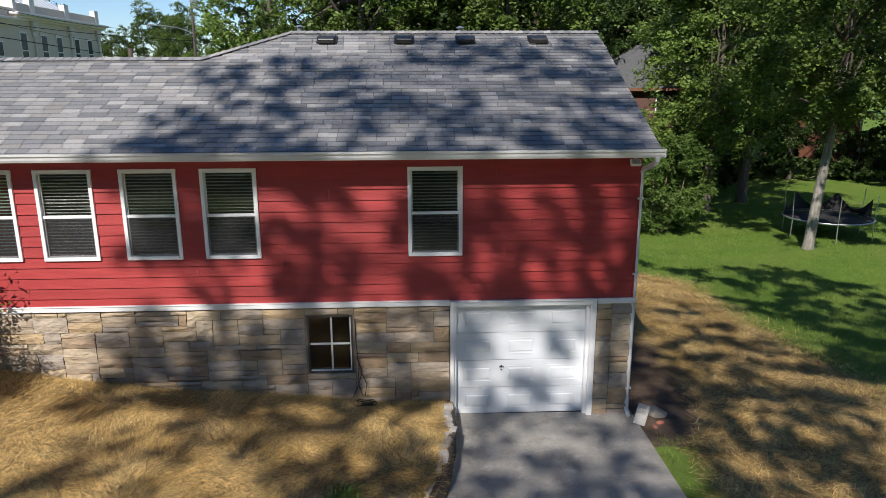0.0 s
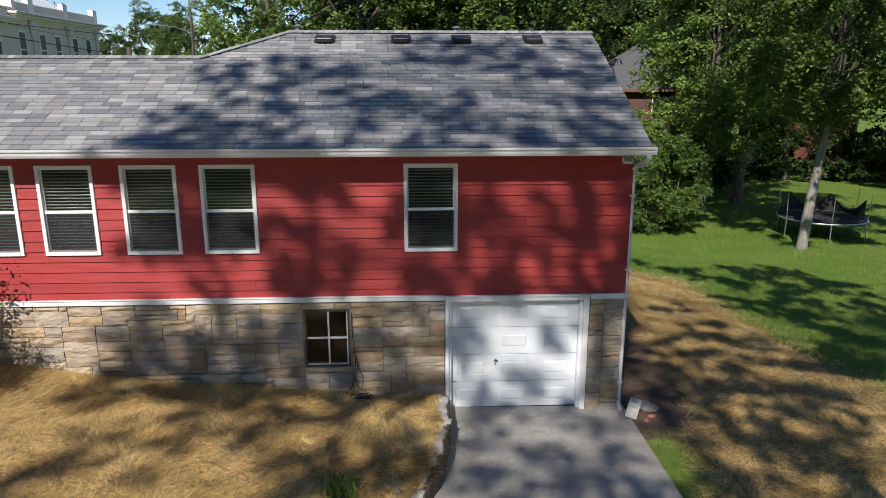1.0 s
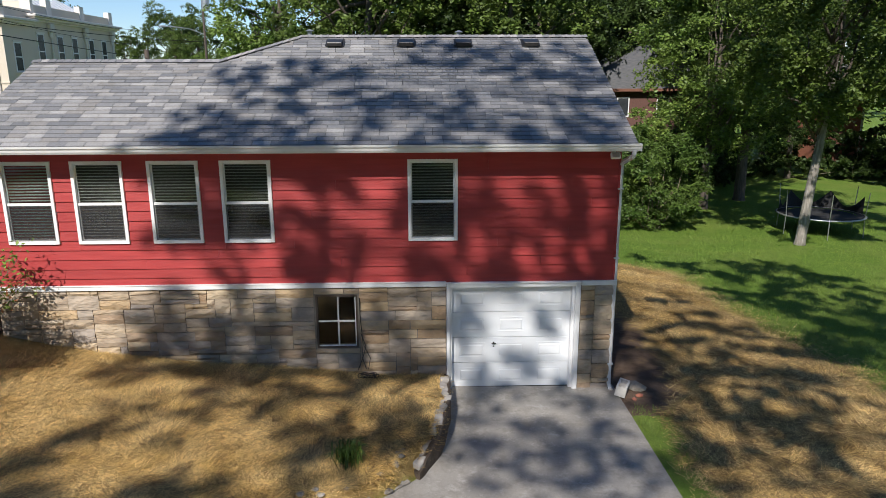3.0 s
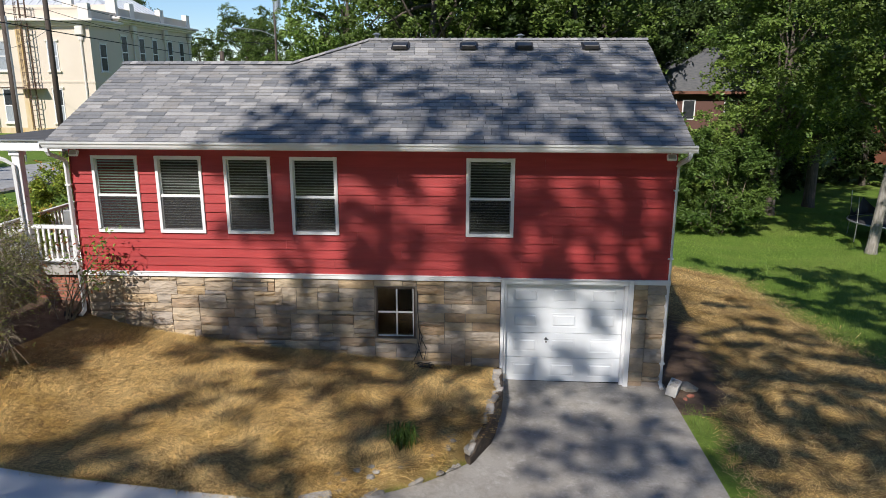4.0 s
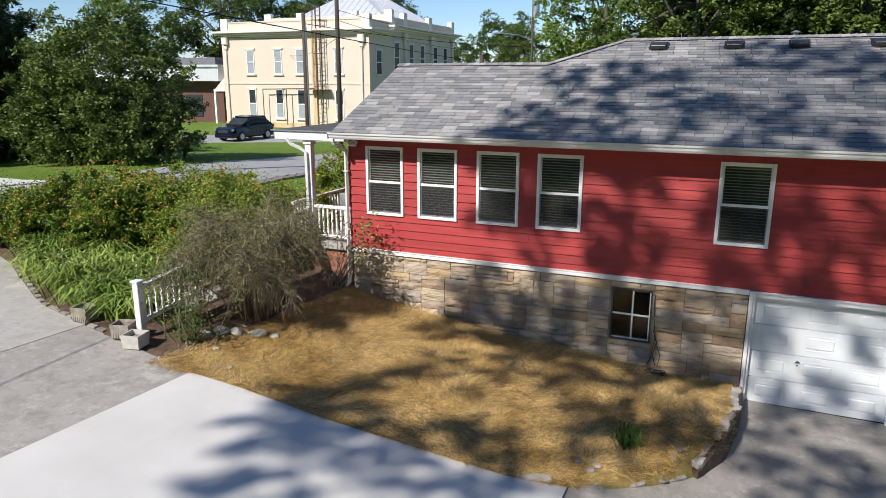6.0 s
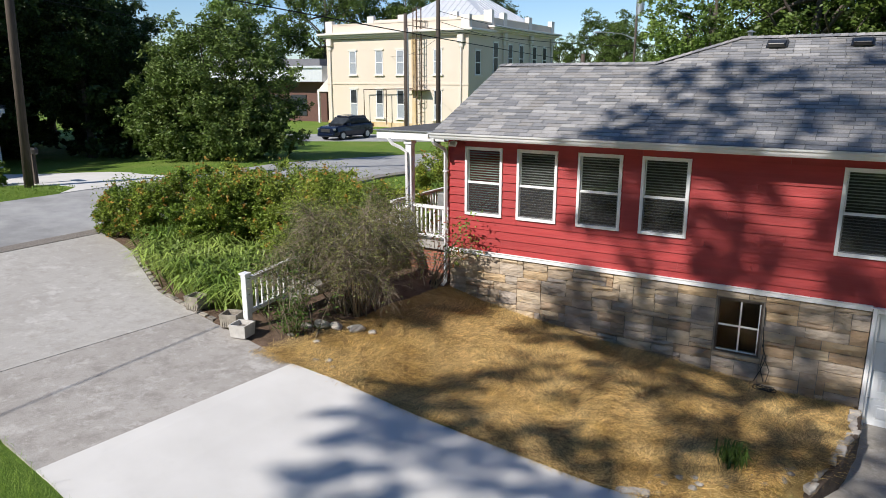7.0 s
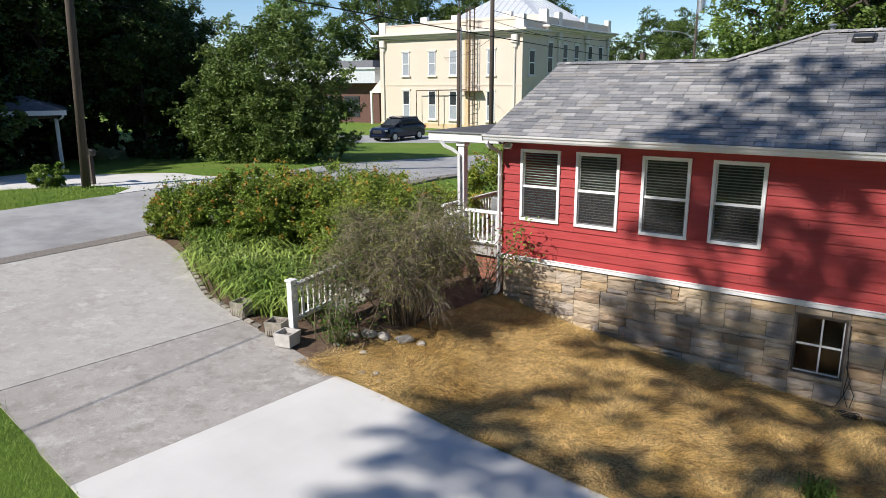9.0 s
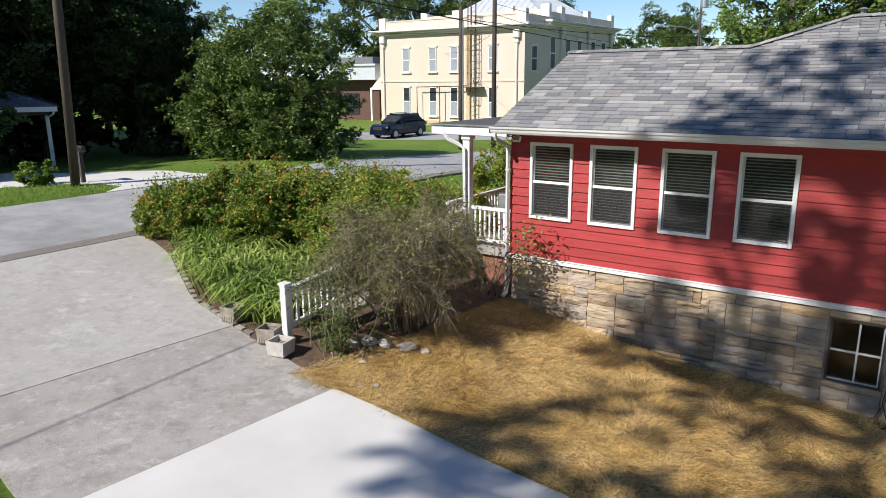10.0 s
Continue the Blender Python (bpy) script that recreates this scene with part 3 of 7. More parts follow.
def siding_boards(wall):
    """Lap boards, course by course, cut at the windows, with staggered butt joints."""
    rng = random.Random(4)
    exposure = 0.179
    z, row = Z_BAND + 0.03, 0
    while z < Z_TOP - 0.02:
        z1 = min(z + exposure + 0.012, Z_TOP)
        cuts = [(WALL_L, WALL_R)]
        for w in WINDOWS:
            if z1 > WIN_Z0 and z < WIN_Z1:
                cuts = [s for a, b in cuts for s in ((a, min(b, w)), (max(a, w + WIN_W), b)) if s[1] - s[0] > 0.02] if any(a < w + WIN_W and b > w for a, b in cuts) else cuts
        joints = [WALL_L + ((row * 1.37) % 3.66) + 3.66 * k + rng.uniform(-0.1, 0.1) for k in range(5)]
        for a, b in cuts:
            edges = [a] + [j for j in joints if a + 0.25 < j < b - 0.25] + [b]
            for p, q in zip(edges, edges[1:]):
                lip = rng.uniform(-0.0012, 0.0012)
                q -= 0.003
                v = [(p, -0.009 + lip, z), (q, -0.009 + lip, z), (q, 0.016 + lip, z1), (p, 0.016 + lip, z1), (p, 0.034, z), (q, 0.034, z), (q, 0.034, z1), (p, 0.034, z1)]
                under("siding_board", mesh_of("siding_board", v, [(0, 1, 2, 3), (4, 7, 6, 5), (0, 4, 5, 1), (3, 2, 6, 7), (0, 3, 7, 4), (1, 5, 6, 2)], M_SIDING), wall)
        for w in WINDOWS:
            for lo, hi in ((z, min(z1, WIN_Z0)), (max(z, WIN_Z1), z1)):
                if z < WIN_Z1 and z1 > WIN_Z0 and hi - lo > 0.01:
                    ya, yb = -0.009 + 0.025 * (lo - z) / (z1 - z), -0.009 + 0.025 * (hi - z) / (z1 - z)
                    v = [(w, ya, lo), (w + WIN_W, ya, lo), (w + WIN_W, yb, hi), (w, yb, hi), (w, 0.034, lo), (w + WIN_W, 0.034, lo), (w + WIN_W, 0.034, hi), (w, 0.034, hi)]
                    under("siding_board", mesh_of("siding_board", v, [(0, 1, 2, 3), (4, 7, 6, 5), (0, 4, 5, 1), (3, 2, 6, 7), (0, 3, 7, 4), (1, 5, 6, 2)], M_SIDING), wall)
        z += exposure
        row += 1


def shell():
    """The other walls, the floor between storeys and the inside, dimmed by dark colours."""
    part("wall_side", boxes((WALL_R - 0.17, 0.17, 2.12, WALL_R, WALL_B, Z_TOP), (WALL_R - 0.2, 0.3, -0.4, WALL_R - 0.01, WALL_B, 2.12)), M_SIDING, house)
    part("wall_side", boxes((WALL_L, 0.17, 2.12, WALL_L + 0.17, WALL_B, Z_TOP), (WALL_L + 0.01, 0.3, -0.4, WALL_L + 0.2, WALL_B, 2.12)), M_SIDING, house)
    part("wall_back", boxes((WALL_L + 0.17, WALL_B - 0.17, -0.4, WALL_R - 0.2, WALL_B, Z_TOP)), M_SIDING, house)
    part("cellar_lining", boxes((-6.6, 0.27, -0.02, -6.55, 2.2, 1.98), (-4.25, 0.27, -0.02, -4.2, 2.2, 1.98), (-6.6, 2.2, -0.02, -4.2, 2.25, 1.98), (-6.55, 0.27, 0.0, -4.25, 2.2, 0.02)), M_DARK_ROOM, house)
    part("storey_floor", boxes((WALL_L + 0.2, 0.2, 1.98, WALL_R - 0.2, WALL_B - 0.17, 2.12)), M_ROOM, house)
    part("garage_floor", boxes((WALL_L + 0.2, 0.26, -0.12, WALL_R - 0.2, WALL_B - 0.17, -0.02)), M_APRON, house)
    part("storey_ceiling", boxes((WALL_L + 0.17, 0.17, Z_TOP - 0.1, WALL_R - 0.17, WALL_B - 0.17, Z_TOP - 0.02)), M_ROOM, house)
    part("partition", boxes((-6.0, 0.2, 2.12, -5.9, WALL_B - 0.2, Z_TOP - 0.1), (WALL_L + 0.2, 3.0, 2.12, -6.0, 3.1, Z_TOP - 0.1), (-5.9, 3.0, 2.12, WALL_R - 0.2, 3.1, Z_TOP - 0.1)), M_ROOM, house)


def stone_wall():
    bx0, bx1, bz0, bz1 = BW
    wall = part("stone_wall", boxes((WALL_L + 0.02, 0.035, -0.3, bx0, 0.26, 2.10), (bx1, 0.035, -0.3, GAR_X0 - 0.12, 0.26, 2.10), (bx0, 0.035, -0.3, bx1, 0.26, bz0), (bx0, 0.035, bz1, bx1, 0.26, 2.10)), M_MORTAR, house, "recessed mortar behind coursed ashlar")
    pier = part("stone_pier", boxes((GAR_X1 + 0.16, 0.03, -0.3, -0.012, 0.26, 2.10)), M_MORTAR, house, "narrow stone pier beside the garage door")
    rng = random.Random(11)

    def fill(parent, x0, x1, z0, z1, out, uw=0.14, uh=0.094, tall=(1, 1, 1, 2, 2, 2, 2, 2, 2, 3)):
        nx, nz = max(1, round((x1 - x0) / uw)), max(1, round((z1 - z0) / uh))
        cw, ch = (x1 - x0) / nx, (z1 - z0) / nz
        used = [[False] * nx for _ in range(nz)]
        for j in range(nz):
            for i in range(nx):
                if used[j][i]:
                    continue
                h = min(rng.choice(tall), nz - j)
                w = rng.choice((3, 4, 4, 5, 5, 6, 7)) if h == 1 else rng.choice((3, 3, 4, 4, 5, 5)) if h == 2 else rng.choice((3, 3, 4))
                k = 0
                while k < w and i + k < nx and not used[j][i + k]:
                    k += 1
                w = k if i + k < nx and nx - i - k > 1 or k < w else min(k + 1, nx - i)
                w = max(1, min(w, nx - i))
                while any(used[j][i + q] for q in range(w)):
                    w -= 1
                for a in range(h):
                    for b in range(w):
                        used[j + a][i + b] = True
                stone(parent, x0 + i * cw, x0 + (i + w) * cw, z0 + j * ch, z0 + (j + h) * ch, out)

    def stone(parent, x0, x1, z0, z1, out):
        g = 0.006
        x0, x1, z0, z1 = x0 + g, x1 - g, z0 + g, z1 - g
        j = lambda s: rng.uniform(-s, s)
        nx = 3 if x1 - x0 > 0.3 else 2
        back = 0.036
        rows = []
        for b in range(3):
            row = []
            for a in range(nx + 1):
                u, v = a / nx, b / 2
                rim = (a in (0, nx)) + (b in (0, 2))
                row.append((x0 + (x1 - x0) * u + j(0.006), out + (0.014 if rim == 2 else 0.006 if rim else -0.012) + j(0.011), z0 + (z1 - z0) * v + j(0.006)))
            rows.append(row)
        verts = [v for r in rows for v in r]
        n = nx + 1
        faces = [(b * n + a, b * n + a + 1, (b + 1) * n + a + 1, (b + 1) * n + a) for b in range(2) for a in range(nx)]
        ring = list(range(n)) + [n + nx] + list(range(2 * n + nx, 2 * n - 1, -1)) + [n]
        m = len(verts)
        verts += [(verts[k][0], back, verts[k][2]) for k in ring]
        for q in range(len(ring)):
            p = (q + 1) % len(ring)
            faces.append((ring[q], m + q, m + p, ring[p]))
        under("stone", mesh_of("stone", verts, faces, M_STONE), parent)

    fill(wall, WALL_L + 0.02, bx0 - 0.03, 0.15, 2.09, 0.0)
    fill(wall, bx1 + 0.03, GAR_X0 - 0.12, -0.05, 2.09, 0.0)
    fill(wall, bx0 - 0.03, bx1 + 0.03, 0.2, bz0 - 0.02, 0.0)
    fill(wall, bx0 - 0.03, bx1 + 0.03, bz1 + 0.02, 2.09, 0.0)
    fill(pier, GAR_X1 + 0.17, -0.014, -0.2, 2.09, -0.012, uw=0.09, uh=0.1, tall=(2, 2, 3, 3, 1))


def trims():
    part("band_board", boxes((WALL_L - 0.02, -0.035, Z_BAND - 0.015, GAR_X0 - 0.12, 0.03, Z_BAND + 0.065), (WALL_L - 0.02, -0.05, Z_BAND + 0.065, GAR_X0 - 0.12, 0.02, Z_BAND + 0.082), bevel=0.004), M_WHITE, house, "white painted band board over the stone")
    part("band_board", boxes((GAR_X1 + 0.165, -0.055, Z_BAND - 0.02, 0.03, 0.03, Z_BAND + 0.07), bevel=0.006), M_WHITE, house, "white painted cap of the stone pier")
    part("corner_board", boxes((WALL_R - 0.012, -0.012, Z_BAND + 0.07, WALL_R + 0.018, 0.1, Z_TOP), bevel=0.003), M_SIDING, house)
    part("corner_board", boxes((WALL_L - 0.018, -0.012, Z_BAND + 0.085, WALL_L + 0.012, 0.1, Z_TOP), bevel=0.003), M_SIDING, house)


def double_hung(x):
    """A white double-hung window with lowered blinds and a screen before the lower sash."""
    x1, z0, z1 = x + WIN_W, WIN_Z0, WIN_Z1
    zm = (z0 + z1) / 2 - 0.02
    win = part("window", boxes((x, -0.03, z0, x + 0.058, 0.06, z1), (x1 - 0.058, -0.03, z0, x1, 0.06, z1), (x + 0.058, -0.03, z1 - 0.055, x1 - 0.058, 0.06, z1), (x + 0.058, -0.036, z0, x1 - 0.058, 0.06, z0 + 0.06), bevel=0.004), M_VINYL, house, "white vinyl double-hung window frame with closed blinds")
    a, b = x + 0.06, x1 - 0.06
    part("sash", boxes((a, 0.0, zm - 0.024, b, 0.035, zm + 0.024), (a, 0.005, z0 + 0.062, a + 0.022, 0.03, zm - 0.026), (b - 0.022, 0.005, z0 + 0.062, b, 0.03, zm - 0.026), (a + 0.022, 0.005, z0 + 0.062, b - 0.022, 0.03, z0 + 0.085), bevel=0.003), M_VINYL, win)
    part("sash", boxes((a, 0.03, zm + 0.026, a + 0.02, 0.055, z1 - 0.057), (b - 0.02, 0.03, zm + 0.026, b, 0.055, z1 - 0.057), (a + 0.02, 0.03, z1 - 0.075, b - 0.02, 0.055, z1 - 0.057)), M_VINYL, win)
    for lo, hi, y in ((z0 + 0.086, zm - 0.025, 0.018), (zm + 0.025, z1 - 0.076, 0.042)):
        p = under("pane", box_mesh("pane", a + 0.02, y, lo, b - 0.02, y + 0.004, hi, M_GLASS), win, "clear window pane")
        p.visible_shadow = False
    # slats of the blind, tilted part open
    n = 26
    for i in range(n):
        z = z0 + 0.08 + (z1 - z0 - 0.15) * i / (n - 1)
        t = -0.011
        v = [(a, 0.085, z - t), (b, 0.085, z - t), (b, 0.125, z + t), (a, 0.125, z + t), (a, 0.085, z - t + 0.002), (b, 0.085, z - t + 0.002), (b, 0.125, z + t + 0.002), (a, 0.125, z + t + 0.002)]
        under("blind_slat", mesh_of("blind_slat", v, [(0, 3, 2, 1), (4, 5, 6, 7), (0, 1, 5, 4), (2, 3, 7, 6)], M_BLIND), win)
    part("screen", boxes((a + 0.002, -0.006, z0 + 0.062, b - 0.002, -0.003, zm - 0.024)), M_SCREEN, win, "grey insect screen")
    return win


def basement_window():
    x0, x1, z0, z1 = BW
    win = part("basement_window", boxes((x0, 0.03, z0, x0 + 0.035, 0.12, z1), (x1 - 0.035, 0.03, z0, x1, 0.12, z1), (x0 + 0.035, 0.03, z1 - 0.035, x1 - 0.035, 0.12, z1), (x0 + 0.035, 0.02, z0, x1 - 0.035, 0.12, z0 + 0.03)), M_POLE, house, "small four-pane basement window in a dark frame")
    xm, zm = (x0 + x1) / 2 + 0.02, (z0 + z1) / 2
    part("muntin", boxes((xm - 0.014, 0.05, z0 + 0.03, xm + 0.014, 0.085, z1 - 0.035)), M_WHITE, win, "chipped white muntin")
    part("muntin", boxes((x0 + 0.035, 0.048, zm - 0.014, x1 - 0.035, 0.083, zm + 0.014)), M_WHITE, win, "chipped white muntin")
    part("inner_stop", boxes((x1 - 0.055, 0.04, z0 + 0.03, x1 - 0.035, 0.08, z1 - 0.035), (x0 + 0.035, 0.04, z0 + 0.03, x1 - 0.055, 0.08, z0 + 0.045)), M_WHITE, win)
    for a, b in ((x0 + 0.035, xm - 0.014), (xm + 0.014, x1 - 0.055)):
        for c, d in ((z0 + 0.045, zm - 0.014), (zm + 0.014, z1 - 0.035)):
            under("pane", box_mesh("pane", a, 0.066, c, b, 0.07, d, M_GLASS), win, "dusty dark pane")


def garage_door():
    x0, x1, z1 = GAR_X0, GAR_X1, GAR_Z
    fr = part("garage_door_frame", boxes((x0 - 0.11, -0.045, -0.02, x0 - 0.045, 0.16, z1 + 0.09), (x0 - 0.045, 0.0, -0.02, x0, 0.17, z1), (x1 + 0.06, -0.05, -0.02, x1 + 0.155, 0.17, z1 + 0.09), (x1, 0.02, -0.02, x1 + 0.06, 0.17, z1), (x0 - 0.045, -0.045, z1 + 0.012, x1 + 0.06, 0.16, z1 + 0.09), (x0 - 0.15, -0.07, z1 + 0.09, x1 + 0.16, 0.03, z1 + 0.118), bevel=0.005), M_WHITE, house, "white timber garage door casing")
    door = part("garage_door", boxes((x0, 0.135, 0.0, x1, 0.16, z1)), M_DOOR, house, "closed white panelled sectional garage door")
    h = z1 / 4
    for i in range(4):
        s = part("section", boxes((x0 + 0.002, 0.105, i * h + 0.005, x1 - 0.002, 0.136, (i + 1) * h - 0.005), bevel=0.004), M_DOOR, door)
        w = (x1 - x0) / 3
        for k in range(3):
            a, b, c, d = x0 + k * w + 0.13, x0 + (k + 1) * w - 0.13, i * h + 0.13, (i + 1) * h - 0.12
            bm = bmesh.new()
            o = [bm.verts.new(p) for p in ((a, 0.1045, c), (b, 0.1045, c), (b, 0.1045, d), (a, 0.1045, d))]
            q = [bm.verts.new(p) for p in ((a + 0.02, 0.112, c + 0.02), (b - 0.02, 0.112, c + 0.02), (b - 0.02, 0.112, d - 0.02), (a + 0.02, 0.112, d - 0.02))]
            e = [bm.verts.new(p) for p in ((a + 0.05, 0.092, c + 0.045), (b - 0.05, 0.092, c + 0.045), (b - 0.05, 0.092, d - 0.045), (a + 0.05, 0.092, d - 0.045))]
            back = [bm.verts.new((v.co.x, 0.12, v.co.z)) for v in o]
            for r0, r1 in ((o, q), (q, e)):
                for t in range(4):
                    bm.faces.new((r0[t], r0[(t + 1) % 4], r1[(t + 1) % 4], r1[t]))
            bm.faces.new(e)
            for t in range(4):
                bm.faces.new((o[t], back[t], back[(t + 1) % 4], o[(t + 1) % 4]))
            # raised rim of the panel
            rim = boxes((a - 0.012, 0.098, c - 0.012, b + 0.012, 0.106, c), (a - 0.012, 0.098, d, b + 0.012, 0.106, d + 0.012), (a - 0.012, 0.098, c, a, 0.106, d), (b, 0.098, c, b + 0.012, 0.106, d))
            me = bpy.data.meshes.new("rim")
            rim.to_mesh(me)
            rim.free()
            bm.from_mesh(me)
            part("raised_panel", bm, M_DOOR, s)
    hx, hz = x0 + 0.80, 0.92
    part("door_handle", boxes((hx - 0.016, 0.09, hz - 0.022, hx + 0.016, 0.106, hz + 0.022), (hx - 0.042, 0.065, hz - 0.009, hx + 0.042, 0.076, hz + 0.009), (hx - 0.006, 0.07, hz - 0.006, hx + 0.006, 0.092, hz + 0.006), (hx - 0.013, 0.088, hz - 0.08, hx + 0.013, 0.106, hz - 0.055), bevel=0.003), M_METAL_DARK, door, "dark metal turn handle and lock")
    part("bottom_seal", boxes((x0, 0.09, -0.004, x1, 0.14, 0.02)), M_RUBBER, door)


# roof plane: rises from the eave to the main ridge, with a lower ridge over the left wing
EAVE_Y, EAVE_Z = -0.46, 4.80
RIDGE_Y, RIDGE_Z = 3.85, 6.78
SLOPE = (RIDGE_Z - EAVE_Z) / (RIDGE_Y - EAVE_Y)
LOW_Y = 2.66
LOW_Z = EAVE_Z + SLOPE * (LOW_Y - EAVE_Y)
TILT_UP = math.atan(SLOPE)


def rake_left(y):
    return np.interp(y, [EAVE_Y, LOW_Y, RIDGE_Y], [-11.60, -11.52, -11.5])


def rake_right(y):
    return np.interp(y, [EAVE_Y, RIDGE_Y], [0.12, 0.15])


def ridge_start(y):
    """Left end of the roof at a height above the low ridge."""
    return np.interp(y, [LOW_Y, LOW_Y + 0.12, RIDGE_Y - 0.1, RIDGE_Y], [-7.75, -7.5, -6.4, -6.22])


def roof():
    bm = bmesh.new()
    t = 0.03
    front = [(rake_left(EAVE_Y), EAVE_Y, EAVE_Z), (rake_right(EAVE_Y), EAVE_Y, EAVE_Z), (rake_right(RIDGE_Y), RIDGE_Y, RIDGE_Z), (-6.22, RIDGE_Y, RIDGE_Z), (-7.75, LOW_Y, LOW_Z), (rake_left(LOW_Y), LOW_Y, LOW_Z)]
    lo = [bm.verts.new((x, y, z - 0.14)) for x, y, z in front]
    hi = [bm.verts.new((x, y, z - t)) for x, y, z in front]
    bm.faces.new(hi)
    bm.faces.new(lo)
    for i in range(len(front)):
        k = (i + 1) % len(front)
        bm.faces.new((lo[i], lo[k], hi[k], hi[i]))
    r = part("roof", bm, M_ROOF_FELT, house, "grey three-tab asphalt shingle roof")
    # rear slopes
    back_z = RIDGE_Z - SLOPE * (WALL_B + 0.4 - RIDGE_Y)
    bm = bmesh.new()
    for pts in ([(-6.22, RIDGE_Y, RIDGE_Z), (0.15, RIDGE_Y, RIDGE_Z), (0.12, WALL_B + 0.4, back_z), (-6.22, WALL_B + 0.4, back_z)],
                [(-11.52, LOW_Y, LOW_Z), (-7.75, LOW_Y, LOW_Z), (-6.22, RIDGE_Y, RIDGE_Z), (-6.22, WALL_B + 0.4, back_z), (-11.60, WALL_B + 0.4, back_z - 0.2)]):
        a = [bm.verts.new((x, y, z - 0.02)) for x, y, z in pts]
        b = [bm.verts.new((x, y, z - 0.14)) for x, y, z in pts]
        bm.faces.new(a)
        bm.faces.new(b)
        for i in range(len(pts)):
            k = (i + 1) % len(pts)
            bm.faces.new((b[i], b[k], a[k], a[i]))
    part("roof_rear", bm, M_SHINGLE_ONE, house)
    # gable ends close the loft
    bm = bmesh.new()
    for x, py, pz in ((WALL_R - 0.08, RIDGE_Y, RIDGE_Z - 0.16), (WALL_L + 0.08, LOW_Y, LOW_Z - 0.16)):
        for dx in (-0.06, 0.06):
            bm.faces.new([bm.verts.new((x + dx, yy, zz)) for yy, zz in ((0.03, Z_TOP), (WALL_B, Z_TOP), (py, pz))])
    part("gable", bm, M_SIDING, house)
    return r


def shingles(r):
    """Courses of tabs: the lower courses as single pieces, the rest joined."""
    rng = random.Random(21)
    exposure, tab = 0.143, 0.31
    length = math.hypot(RIDGE_Y - EAVE_Y, RIDGE_Z - EAVE_Z)
    up = Vector((0, RIDGE_Y - EAVE_Y, RIDGE_Z - EAVE_Z)).normalized()
    nrm = Vector((0, -up.z, up.y))
    base = Vector((0, EAVE_Y, EAVE_Z - 0.028))
    verts, faces = [], []
    single = 0
    rows = int(length / exposure)
    cut = [(0, 1, 2, 3), (4, 7, 6, 5), (0, 4, 5, 1), (3, 2, 6, 7), (0, 3, 7, 4), (1, 5, 6, 2)]
    for i in range(rows + 1):
        s0, s1 = i * exposure - 0.012, min((i + 1) * exposure + 0.02, length - 0.01)
        y = EAVE_Y + up.y * min((i + 0.6) * exposure, length)
        a, b = float(rake_left(y)), float(rake_right(y))
        if y > LOW_Y:
            a = float(ridge_start(y))
        x = a - (0.155 if i % 2 else 0.0) - rng.choice((0, 0.02, 0.04))
        while x < b:
            w = tab * rng.choice((1, 1, 1, 1, 1, 1, 1, 1, 1.5))
            p, q = max(x + 0.0045, a), min(x + w - 0.0045, b)
            x += w
            if q - p < 0.03:
                continue
            d0, d1 = 0.016 + rng.uniform(0, 0.004), 0.006
            s0j = s0 + rng.uniform(-0.003, 0.003)
            v = [base + up * s0j + nrm * (d0 + 0.012), base + up * s1 + nrm * (d1 + 0.006), base + up * s0j + nrm * 0.008, base + up * s1]
            pts = [(p, v[0].y, v[0].z), (q, v[0].y, v[0].z), (q, v[1].y, v[1].z), (p, v[1].y, v[1].z), (p, v[2].y, v[2].z), (q, v[2].y, v[2].z), (q, v[3].y, v[3].z), (p, v[3].y, v[3].z)]
            if i < 8 and single < 300:
                under("shingle", mesh_of("shingle", pts, cut, M_SHINGLE_ONE), r)
                single += 1
            else:
                k = len(verts)
                verts += pts
                faces += [tuple(k + t for t in f) for f in cut]
    under("roof_covering", mesh_of("roof_covering", verts, faces, M_SHINGLE), r, "mottled grey shingle tabs", kind="stuff")
    # ridge caps
    def cap_run(p, q, n):
        for i in range(n):
            a, b = Vector(p).lerp(Vector(q), i / n), Vector(p).lerp(Vector(q), (i + 1.25) / n)
            caps = []
            for c, lift in ((a, 0.022), (b, 0.01)):
                caps.extend([(c.x, c.y - 0.13, c.z - 0.13 * SLOPE + lift + 0.012), (c.x, c.y, c.z + lift + 0.012), (c.x, c.y + 0.13, c.z - 0.13 * SLOPE + lift + 0.012), (c.x, c.y, c.z - 0.03)])
            under("ridge_cap", mesh_of("ridge_cap", caps, [(0, 4, 5, 1), (1, 5, 6, 2), (0, 1, 2, 3), (4, 7, 6, 5), (0, 3, 7, 4), (2, 6, 7, 3)], M_SHINGLE_ONE), r)

    cap_run((0.15, RIDGE_Y, RIDGE_Z), (-6.22, RIDGE_Y, RIDGE_Z), 44)
    cap_run((-6.22, RIDGE_Y, RIDGE_Z), (-7.75, LOW_Y, LOW_Z), 12)
    cap_run((-7.75, LOW_Y, LOW_Z), (-11.52, LOW_Y, LOW_Z), 25)


